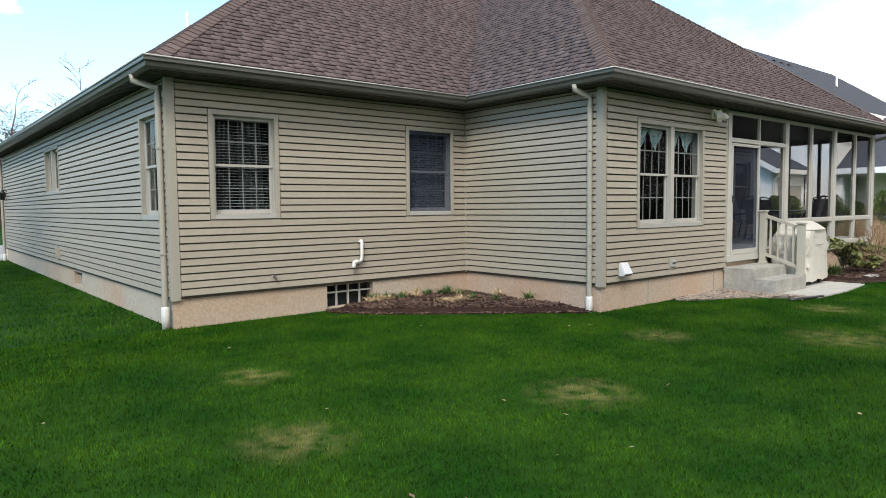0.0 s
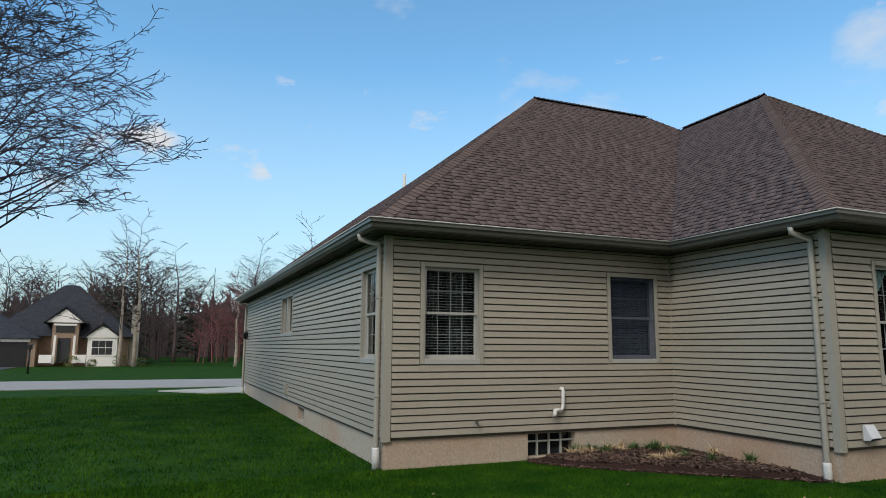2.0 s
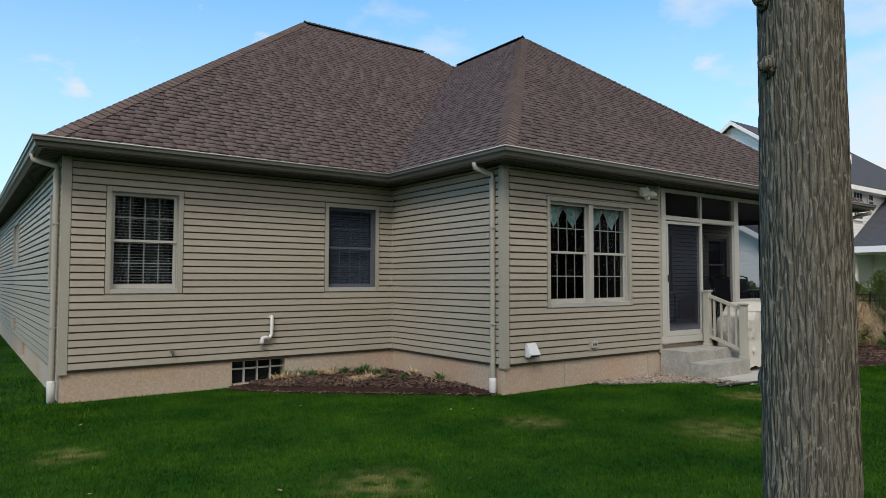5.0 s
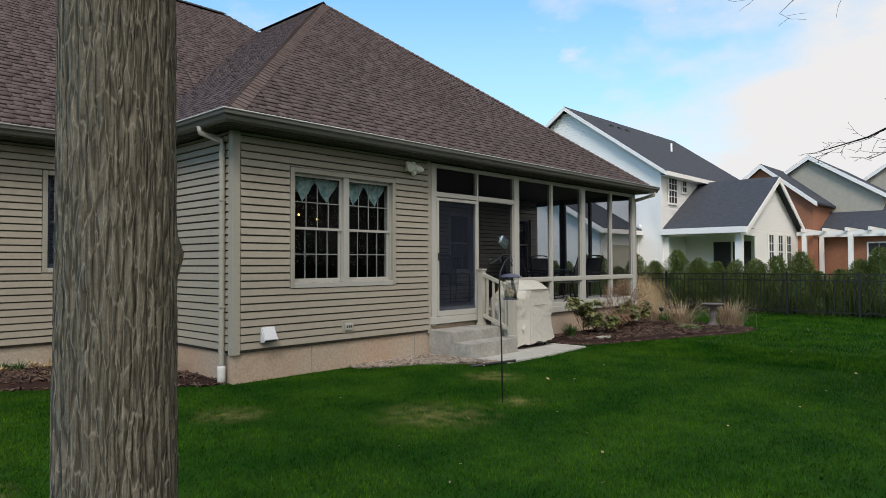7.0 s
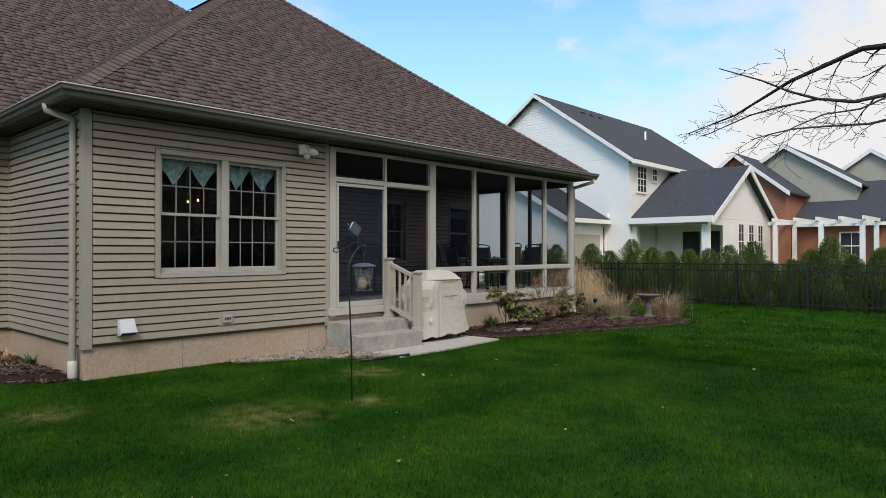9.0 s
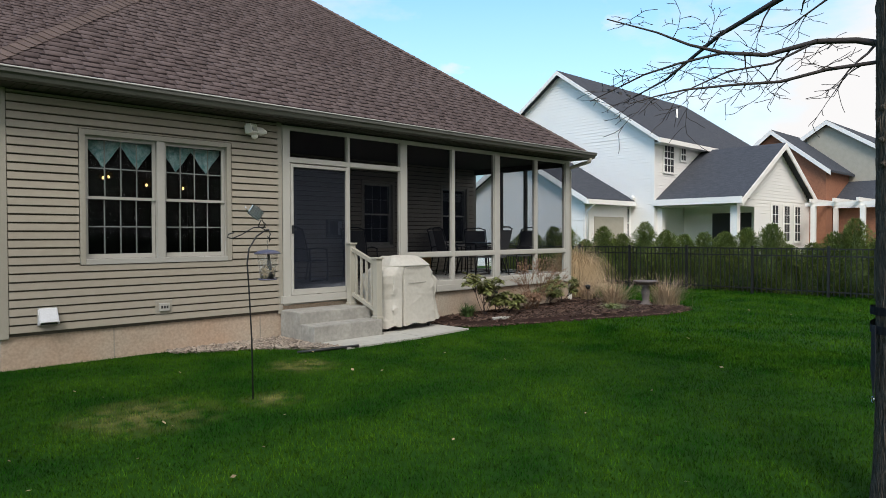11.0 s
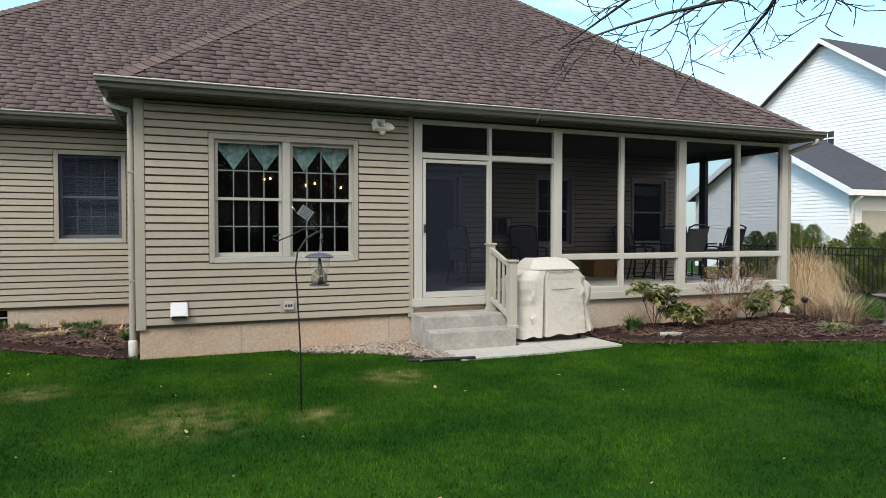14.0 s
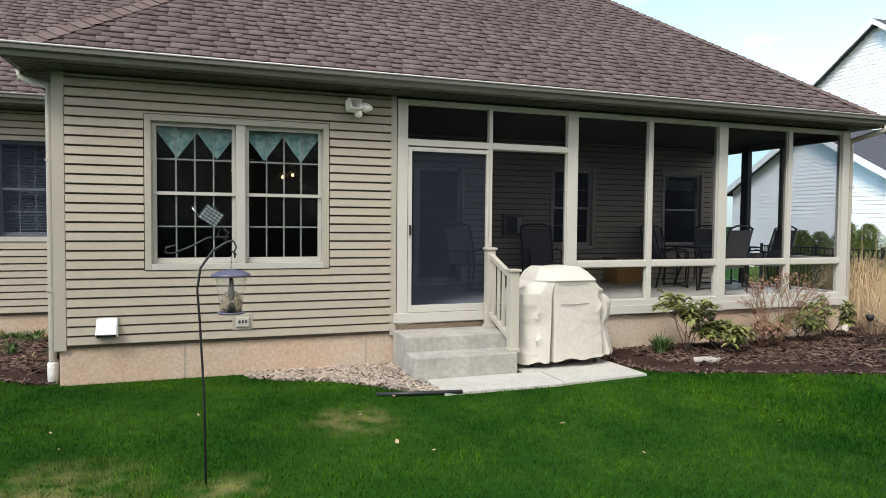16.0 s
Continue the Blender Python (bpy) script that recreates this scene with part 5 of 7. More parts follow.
chest = thing("wooden_chest", (16.6, 9.15, PZ), "small orange wooden cabinet against the porch wall", "cabinet")
part("body", box(B(), 16.35, 8.95, PZ, 16.9, 9.38, PZ + 0.45, 0.01), M_WOOD, chest)
part("door", box(B(), 16.38, 8.935, PZ + 0.04, 16.87, 8.95, PZ + 0.40, 0.004), M_WOOD, chest)
part("top", box(B(), 16.33, 8.92, PZ + 0.45, 16.92, 9.4, PZ + 0.48, 0.006), M_WOOD, chest)

heater = thing("wall_heater", (14.4, AY, 1.75), "small box fan heater in a pale frame on the porch wall", "heater")
part("housing", box(B(), 14.22, AY - 0.12, 1.55, 14.6, AY - 0.02, 1.95, 0.01), M_GUTTER, heater)
part("grille", box(B(), 14.27, AY - 0.128, 1.6, 14.47, AY - 0.12, 1.9), M_DARK, heater)
part("panel", box(B(), 14.48, AY - 0.13, 1.6, 14.57, AY - 0.12, 1.9), M_FRAME, heater)


# ---- yard ornaments ----
hook = thing("shepherd_hook", (9.20, 3.21, 0.0), "black iron shepherd hook pole standing in the lawn", "garden hook")
HX, HY = 9.225, 3.19
part("pole", tube(B(), [(HX, HY, -0.2), (HX - 0.01, HY, 0.6), (HX - 0.035, HY, 1.1), (HX - 0.05, HY, 1.32), (HX - 0.03, HY, 1.46), (HX + 0.05, HY, 1.58), (HX + 0.14, HY, 1.635), (HX + 0.18, HY, 1.645)], 0.008, 8), M_BLACK, hook)
part("crook", tube(B(), [(HX + 0.18, HY, 1.645), (HX + 0.20, HY, 1.60), (HX + 0.185, HY, 1.57), (HX + 0.19, HY, 1.53), (HX + 0.20, HY, 1.55), (HX + 0.165, HY, 1.58)], 0.006, 8), M_BLACK, hook)
part("arm", tube(B(), [(HX + 0.15, HY, 1.67), (HX + 0.02, HY, 1.665), (HX - 0.1, HY, 1.60), (HX - 0.2, HY, 1.56), (HX - 0.245, HY, 1.57), (HX - 0.24, HY, 1.60), (HX - 0.18, HY, 1.615)], 0.006, 8), M_BLACK, hook)
part("crook", tube(B(), [(HX + 0.14, HY, 1.645), (HX + 0.08, HY + 0.02, 1.68), (HX + 0.10, HY, 1.74), (HX + 0.15, HY, 1.70), (HX + 0.12, HY, 1.66)], 0.006, 8), M_BLACK, hook)

cage = thing("suet_feeder", (HX + 0.05, HY, 1.70), "tilted wire suet cage hanging on the hook", "bird feeder")
turn = Matrix.Translation((HX + 0.04, HY, 1.81)) @ Matrix.Rotation(radians(35), 4, "Y") @ Matrix.Scale(0.8, 4)
bm = box(B(), -0.075, -0.02, -0.06, 0.075, 0.02, 0.06)
bmesh.ops.transform(bm, matrix=turn, verts=bm.verts[:])
part("suet_block", bm, M_VERD, cage, "pale blue-green block in the cage")
for i in range(6):
    for a, b in (((-0.08 + i * 0.032, -0.028, -0.065), (-0.08 + i * 0.032, -0.028, 0.065)), ((-0.08, -0.028, -0.065 + i * 0.026), (0.08, -0.028, -0.065 + i * 0.026))):
        part("wire", tube(B(), [turn @ Vector(a), turn @ Vector(b)], 0.003, 5), M_BLACK, cage)
part("chain", tube(B(), [turn @ Vector((0.0, 0, 0.06)), (HX + 0.09, HY, 1.87), (HX + 0.06, HY, 1.88), (HX + 0.13, HY, 1.70)], 0.003, 5), M_BLACK, cage)
part("perch", tube(B(), [turn @ Vector((-0.08, -0.02, -0.06)), turn @ Vector((-0.16, -0.03, -0.03))], 0.005, 6), M_STEEL, cage)

feeder = thing("bird_feeder", (HX + 0.165, HY, 1.155), "clear plastic bird feeder half full of seed on the hook", "bird feeder")
fx, fy = HX + 0.165, HY
part("wire", tube(B(), [(fx, fy, 1.54), (fx, fy, 1.445)], 0.003, 5), M_STEEL, feeder)
part("roof", lathe(B(), [(0.13, 1.405), (0.125, 1.42), (0.08, 1.44), (0.02, 1.45)], (fx, fy, 0), 20), M_PURPLE, feeder, "smoky purple plastic roof")
part("tank", lathe(B(), [(0.075, 1.16), (0.078, 1.225), (0.095, 1.335), (0.1, 1.405), (0.097, 1.405), (0.09, 1.335), (0.074, 1.225), (0.07, 1.165)], (fx, fy, 0), 20), M_CLEAR, feeder, "clear plastic tank")
part("seed", lathe(B(), [(0.064, 1.165), (0.069, 1.20), (0.070, 1.245), (0.052, 1.275), (0.034, 1.30)], (fx, fy, 0), 16), M_SEED, feeder)
part("core", tube(B(), [(fx, fy - 0.045, 1.165), (fx, fy - 0.04, 1.275), (fx, fy - 0.02, 1.405)], [0.036, 0.024, 0.012], 10), M_BLACK, feeder, "black feeding spout")
part("tray", lathe(B(), [(0.085, 1.15), (0.09, 1.155), (0.09, 1.163), (0.03, 1.163)], (fx, fy, 0), 20), M_PURPLE, feeder)

bath = thing("bird_bath", (19.09, 4.54, 0.05), "weathered brown cast stone bird bath in the mulch bed", "bird bath")
part("pedestal", lathe(B(), [(0.15, 0.02), (0.15, 0.055), (0.095, 0.08), (0.065, 0.15), (0.085, 0.27), (0.095, 0.32), (0.06, 0.42), (0.08, 0.47)], (19.09, 4.54, 0.04), 24), M_URN, bath)
part("bowl", lathe(B(), [(0.08, 0.47), (0.2, 0.51), (0.255, 0.54), (0.255, 0.56), (0.23, 0.555), (0.14, 0.52), (0.02, 0.51)], (19.09, 4.54, 0.04), 28), M_URN, bath)
for x, y in ((15.9, 6.0), (18.2, 5.4)):
    ob = thing("garden_stake_light", (x, y, 0.05), "small black solar stake light in the mulch", "lamp", "stake lights")
    part("stake", tube(B(), [(x, y, -0.05), (x, y, 0.42)], 0.008, 6), M_BLACK, ob)
    part("cap", lathe(B(), [(0.03, 0.42), (0.05, 0.46), (0.06, 0.5), (0.02, 0.52)], (x, y, 0), 12), M_BLACK, ob)


# ---- ground ----
bm = B()
xs = [-900, -300, -120, -60, -30, -15, 0, 10, 20, 30, 45, 70, 120, 300, 900]
grid = [[bm.verts.new((x, y, 0)) for y in xs] for x in xs]
for i in range(len(xs) - 1):
    for j in range(len(xs) - 1):
        bm.faces.new((grid[i][j], grid[i + 1][j], grid[i + 1][j + 1], grid[i][j + 1]))
solid("ground", bm, M_GRASS, "green lawn with a few dry straw patches, reaching the horizon", "ground", "structure")


def bed(name, outline, height, seed, chips, label, material=M_MULCH):
    """A low heaped bed: a domed sheet inside an outline, with loose chips on it."""
    rg = random.Random(seed)
    ob = thing(name, (*outline[0], 0), label, "mulch bed", kind="structure")
    c = Vector((sum(p[0] for p in outline) / len(outline), sum(p[1] for p in outline) / len(outline), 0))
    bm = B()
    rings = []
    for k, (s, h) in enumerate(((1.0, -0.01), (0.97, 0.02), (0.85, 0.7 * height), (0.6, height), (0.3, height), (0.05, height))):
        ring = []
        for p in outline:
            q = c + (Vector((p[0], p[1], 0)) - c) * s
            q.z = h + (rg.uniform(-0.012, 0.012) if k > 1 else 0)
            ring.append(bm.verts.new(q))
        rings.append(ring)
    m = len(outline)
    for a, b in zip(rings, rings[1:]):
        for i in range(m):
            bm.faces.new((a[i], a[(i + 1) % m], b[(i + 1) % m], b[i]))
    bm.faces.new(rings[-1])
    part("soil", bm, material, ob)
    vs, fs = [], []
    while chips > 0:
        i = rg.randrange(m)
        s, f = math.sqrt(rg.random()), rg.random()
        e = Vector((outline[i][0], outline[i][1], 0)).lerp(Vector((outline[(i + 1) % m][0], outline[(i + 1) % m][1], 0)), f)
        p = c + (e - c) * s
        z = height if s < 0.6 else height * (1 - (s - 0.6) / 0.4) if s > 0.85 else height * (0.7 + 0.3 * (0.85 - s) / 0.25)
        z = max(z, 0.02)
        a, ln, w = rg.uniform(0, 6.28), rg.uniform(0.02, 0.07), rg.uniform(0.007, 0.018)
        d, o = Vector((math.cos(a), math.sin(a), rg.uniform(-0.4, 0.4))) * ln, Vector((-math.sin(a), math.cos(a), rg.uniform(-0.5, 0.5))) * w
        t = Vector((0, 0, rg.uniform(0.006, 0.014)))
        q = Vector((p.x, p.y, z + 0.004))
        base = len(vs)
        vs += [tuple(v) for v in (q - d - o, q + d - o, q + d + o, q - d + o, q - d * 0.9 + t, q + d * 0.9 + t)]
        fs += [(base, base + 1, base + 5, base + 4), (base + 3, base + 4, base + 5, base + 2), (base, base + 4, base + 3, base + 3), (base + 1, base + 2, base + 5, base + 5)][:2]
        chips -= 1
    ch = new("chips", mesh_np("chips", vs, fs, M_CHIP if material is M_MULCH else M_STONE))
    ch.parent, ch.location = ob, -Vector(ob.location)
    tagged(ch, "loose shredded bark" if material is M_MULCH else "small round pebbles", kind="stuff")
    return ob


def curve_outline(pts, per=6):
    out = []
    m = len(pts)
    for i in range(m):
        p0, p1, p2, p3 = (Vector(pts[(i + k - 1) % m]) for k in range(4))
        for j in range(per):
            t = j / per
            q = 0.5 * ((2 * p1) + (p2 - p0) * t + (2 * p0 - 5 * p1 + 4 * p2 - p3) * t * t + (3 * p1 - p0 - 3 * p2 + p3) * t ** 3)
            out.append((q.x, q.y))
    return out


BED_A = curve_outline([(7.68, 6.55), (7.72, 7.9), (7.72, 9.3), (7.5, 9.47), (6.3, 9.47), (5.0, 9.45), (4.75, 9.2), (5.2, 8.55), (6.1, 7.75), (6.9, 7.05)], 5)
BED_P = curve_outline([(14.12, 6.3), (14.12, 5.5), (14.4, 5.05), (15.5, 4.65), (17.0, 4.15), (18.4, 3.65), (19.6, 3.75), (20.2, 4.6), (20.3, 6.2), (19.6, 7.2), (18.9, 6.5), (17, 6.42), (15, 6.42)], 5)
bed("ground_mulch_bed_corner", BED_A, 0.12, 1, 3600, "dark brown bark mulch bed in the corner of the house")
bed("ground_mulch_bed_porch", BED_P, 0.09, 2, 5200, "dark brown bark mulch bed along the porch")
GRAVEL = curve_outline([(9.7, 6.42), (9.9, 6.05), (10.6, 5.75), (11.2, 5.15), (11.5, 4.98), (11.38, 5.6), (11.38, 6.3), (11.0, 6.44)], 4)
bed("ground_gravel_strip", GRAVEL, 0.02, 3, 2500, "strip of small brown pebbles beside the steps", M_STONE)


def inside(px, py, outline):
    hit = np.zeros(len(px), bool)
    m = len(outline)
    for i in range(m):
        (x0, y0), (x1, y1) = outline[i], outline[(i + 1) % m]
        c = ((y0 > py) != (y1 > py))
        with np.errstate(divide="ignore", invalid="ignore"):
            c &= px < (x1 - x0) * (py - y0) / (y1 - y0 + 1e-12) + x0
        hit ^= c
    return hit


def grass(count, x0, x1, y0, y1, hmin, hmax, width, seed):
    r = np.random.RandomState(seed)
    px, py = r.uniform(x0, x1, count), r.uniform(y0, y1, count)
    bad = inside(px, py, BED_A) | inside(px, py, BED_P) | inside(px, py, GRAVEL)
    bad |= (py > AY) & (px > WX)
    bad |= (py > CY) & (px > BX) & (px < EX)
    bad |= (px > 11.5) & (px < 14.12) & (py > 4.84) & (py < 6.6)
    bad |= (px > 11.38) & (px < 12.75) & (py > 5.4) & (py < 6.6)
    for tx, ty in ((3.98, 0.483), (10.44, -1.925)):
        bad |= (px - tx) ** 2 + (py - ty) ** 2 < 0.05
    for sx, sy, sr in DRY_SPOTS:
        bad |= ((px - sx) ** 2 + (py - sy) ** 2 < (0.8 * sr) ** 2) & (r.rand(count) < 0.35)
    px, py = px[~bad], py[~bad]
    m = len(px)
    clump = 0.75 + 0.5 * np.sin(px * 1.7 + 1.3 * np.sin(py * 1.1)) * np.sin(py * 1.9 + 1.1 * np.sin(px * 0.9))
    h = r.uniform(hmin, hmax, m) * (0.8 + 0.35 * clump)
    a, lean = r.uniform(0, 2 * np.pi, m), r.uniform(0.1, 0.9, m) * h
    b = r.uniform(0, 2 * np.pi, m)
    w = width * r.uniform(0.6, 1.3, m)
    base = np.stack([px, py, np.zeros(m)], 1)
    side = np.stack([np.cos(a) * w, np.sin(a) * w, np.zeros(m)], 1)
    tip = base + np.stack([np.cos(b) * lean, np.sin(b) * lean, h], 1)
    verts = np.stack([base - side, base + side, tip], 1).reshape(-1, 3)
    return verts


near = grass(1000000, -6.0, 16, -5.0, 9.5, 0.014, 0.034, 0.0036, 1)
mid = grass(120000, 14, 26, -6, 7.5, 0.022, 0.05, 0.008, 2)
left = grass(90000, -9, 2.9, 7.5, 26, 0.022, 0.05, 0.008, 4)
verts = np.concatenate([near, mid, left])
blades = new("grass", mesh_np("grass", verts, np.arange(len(verts)).reshape(-1, 3), M_BLADE))
tagged(blades, "short green lawn grass blades", "grass", kind="stuff")

# fallen leaves
rg = random.Random(12)
vs, fs = [], []
for i in range(130):
    x, y = rg.uniform(-2, 22), rg.uniform(-1, 8.5)
    if x > 7.5 and y > 5 or y > 8.9:
        continue
    z, a, s = rg.uniform(0.03, 0.045), rg.uniform(0, 6.28), rg.uniform(0.012, 0.03)
    d, o = Vector((math.cos(a), math.sin(a), rg.uniform(-0.5, 0.5))) * s, Vector((-math.sin(a), math.cos(a), rg.uniform(-0.5, 0.5))) * s * 0.7
    c = Vector((x, y, z))
    base = len(vs)
    vs += [tuple(v) for v in (c - d, c - o * 0.9, c + d, c + o)]
    fs.append((base, base + 1, base + 2, base + 3))
tagged(new("fallen_leaves", mesh_np("fallen_leaves", vs, fs, M_DRYLEAF)), "dry pale leaves scattered on the lawn", "leaves", kind="stuff")


# ---- plants ----
def blades_plant(name, at, count, height, spread, width, material, seed, label, droop=0.3, category="ornamental grass", bow_range=(0.9, 2.4), fan=1.3):
    """A tuft of long thin blades, each bent over at its tip."""
    r = np.random.RandomState(seed)
    x, y, z0 = at
    a, rad = r.uniform(0, 2 * np.pi, count), np.abs(r.normal(0, 0.5, count)) * spread * 0.4
    out = r.uniform(0.0, 1.0, count) ** fan * spread
    h = height * r.uniform(0.4, 1.0, count) ** 0.8
    ca, sa = np.cos(a), np.sin(a)
    bow, drop = r.uniform(*bow_range, count), np.clip(r.normal(droop, 0.22, count), 0.0, 0.98)
    a2 = a + r.normal(0, 0.25, count)
    verts, ts = [], np.linspace(0, 1, 6)
    for t in ts:
        k = rad + out * t ** bow
        zz = z0 + h * (t - drop * t ** 3 * 0.9)
        w = width * (1 - t) + 0.0006
        cx, cy = x + np.cos(a) * rad + np.cos(a2) * (k - rad), y + np.sin(a) * rad + np.sin(a2) * (k - rad)
        verts.append(np.stack([np.stack([cx - sa * w, cy + ca * w, zz], 1), np.stack([cx + sa * w, cy - ca * w, zz], 1)], 1))
    v = np.stack(verts, 1)  # count, 6, 2, 3
    idx = np.arange(count)[:, None] * 12
    faces = np.concatenate([np.stack([idx[:, 0] + 2 * k, idx[:, 0] + 2 * k + 1, idx[:, 0] + 2 * k + 3, idx[:, 0] + 2 * k + 2], 1) for k in range(5)])
    ob = thing(name, at, label, category)
    c = new("tuft", mesh_np("tuft", v.reshape(-1, 3) - np.array(at), faces, material))
    c.parent = ob
    return ob


blades_plant("ornamental_grass", (20.1, 7.05, 0.0), 6000, 2.5, 0.85, 0.005, M_STRAW, 1, "large fountain of dry straw-coloured ornamental grass, arching over", 0.95, bow_range=(1.1, 1.9), fan=0.7)
blades_plant("ornamental_grass", (18.95, 5.25, 0.06), 420, 0.72, 0.95, 0.005, M_STRAW_DULL, 2, "cut clump of dry tan ornamental grass in the mulch", 0.1)
blades_plant("ornamental_grass", (19.55, 4.32, 0.06), 420, 0.74, 0.85, 0.005, M_STRAW_DULL, 3, "cut clump of dry tan ornamental grass behind the bird bath", 0.1)
blades_plant("ornamental_grass", (19.2, 6.1, 0.06), 380, 0.6, 0.40, 0.0045, M_STRAW_DULL, 4, "dry tan ornamental grass at the porch corner", 0.2)
blades_plant("low_plant", (17.9, 4.6, 0.08), 260, 0.22, 0.4, 0.012, M_LEAF, 5, "low yellow-green leafy tuft in the mulch", 0.8, "plant")
blades_plant("dead_stalks", (6.35, 8.3, 0.1), 180, 0.16, 0.34, 0.007, M_STRAW, 6, "flattened tuft of dead straw in the mulch bed", 0.8, "plant")
blades_plant("dead_stalks", (7.2, 7.5, 0.08), 90, 0.14, 0.26, 0.006, M_STRAW, 7, "flattened tuft of dead straw in the mulch bed", 0.8, "plant")
blades_plant("dead_stalks", (5.5, 8.75, 0.07), 90, 0.14, 0.26, 0.006, M_STRAW, 8, "flattened tuft of dead straw in the mulch bed", 0.8, "plant")
rg = random.Random(41)
for i in range(22):
    x, y = rg.uniform(5.4, 7.55), rg.uniform(7.6, 9.35)
    if y < 14.6 - x + 0.2:
        y = 9.3 - 0.3 * rg.random()
    green = rg.random() < 0.7
    blades_plant("low_plant", (x, y, 0.1), 70, rg.uniform(0.1, 0.24), rg.uniform(0.12, 0.28), 0.012, M_LEAF_DARK if green else M_STRAW, 200 + i, "small green sprouting perennial in the mulch bed" if green else "withered straw-coloured perennial in the mulch bed", 0.5, "plant")
blades_plant("low_plant", (14.95, 5.85, 0.08), 260, 0.3, 0.25, 0.014, M_LEAF_DARK, 30, "clump of green bulb leaves beside the foundation", 0.4, "plant")


def shrub(at, height, spread, stems, leaves, leaf_len, seed, label, leaf_mat, stem_mat, name="shrub"):
    """Branching stems with narrow leaves in whorls near their tips."""
    rg = random.Random(seed)
    segs, lv, lf = [], [], []

    def grow(p, d, ln, r, depth):
        q = p + d * ln
        segs.append((*p, *q, r, r * 0.7))
        if depth == 0:
            for _ in range(leaves):
                a = rg.uniform(0, 6.28)
                o = (Vector((math.cos(a), math.sin(a), rg.uniform(-0.3, 0.7))).normalized())
                s = o.cross(Vector((0, 0, 1))).normalized() * leaf_len * 0.17
                b = q - d * rg.uniform(0, ln * 0.5)
                n = leaf_len * rg.uniform(0.7, 1.2)
                k = len(lv)
                m = b + o * n * 0.5 + Vector((0, 0, 0.01))
                lv.extend([tuple(b), tuple(m + s), tuple(b + o * n - Vector((0, 0, 0.25 * n))), tuple(m - s)])
                lf.append((k, k + 1, k + 2, k + 3))
            return
        for _ in range(rg.choice((2, 3))):
            e = (d + Vector((rg.uniform(-0.7, 0.7), rg.uniform(-0.7, 0.7), rg.uniform(-0.2, 0.5)))).normalized()
            grow(q, e, ln * rg.uniform(0.6, 0.9), r * 0.65, depth - 1)

    for _ in range(stems):
        a = rg.uniform(0, 6.28)
        d = Vector((math.cos(a) * spread / height * rg.uniform(0.3, 1), math.sin(a) * spread / height * rg.uniform(0.3, 1), 1)).normalized()
        grow(Vector(at), d, height * rg.uniform(0.28, 0.42), 0.008, 3)
    ob = thing(name, at, label, "shrub")
    s = np.array(segs)
    s[:, :3] -= at
    s[:, 3:6] -= at
    c = new("branchwork", limbs_mesh("branchwork", s, stem_mat, 3))
    c.parent = ob
    if lv:
        c = new("foliage", mesh_np("foliage", np.array(lv) - np.array(at), lf, leaf_mat))
        c.parent = ob
    return ob


shrub((15.3, 5.75, 0.05), 0.72, 0.5, 6, 6, 0.15, 1, "rhododendron shrub with drooping yellow-green leaves", M_LEAF, M_TWIG)
shrub((15.75, 5.6, 0.05), 0.42, 0.6, 8, 8, 0.14, 2, "low rhododendron shrub with drooping yellow-green leaves", M_LEAF, M_TWIG)
shrub((18.2, 6.05, 0.05), 0.6, 0.45, 6, 7, 0.14, 3, "rhododendron shrub with green leaves below the porch screens", M_LEAF, M_TWIG)
shrub((17.5, 5.95, 0.05), 0.42, 0.4, 6, 11, 0.12, 6, "low leafy shrub below the porch screens", M_LEAF, M_TWIG)
shrub((16.85, 5.75, 0.05), 0.95, 0.6, 14, 3, 0.06, 4, "bare rust-brown twiggy shrub in front of the porch", M_STRAW_RED, M_STRAW_RED)
shrub((16.5, 5.7, 0.05), 0.4, 0.45, 10, 6, 0.08, 5, "low rust-brown dead shrub in front of the porch", M_STRAW_RED, M_STRAW_RED)
bm = B()
prism(bm, [(14.95, 5.2, 0.05), (15.2, 5.1, 0.06), (15.42, 5.2, 0.05), (15.3, 5.32, 0.05), (15.05, 5.33, 0.05)], (0, 0, 0.05))
solid("flat_stone", bm, M_CONC, "flat pale stone lying in the mulch", "stone")


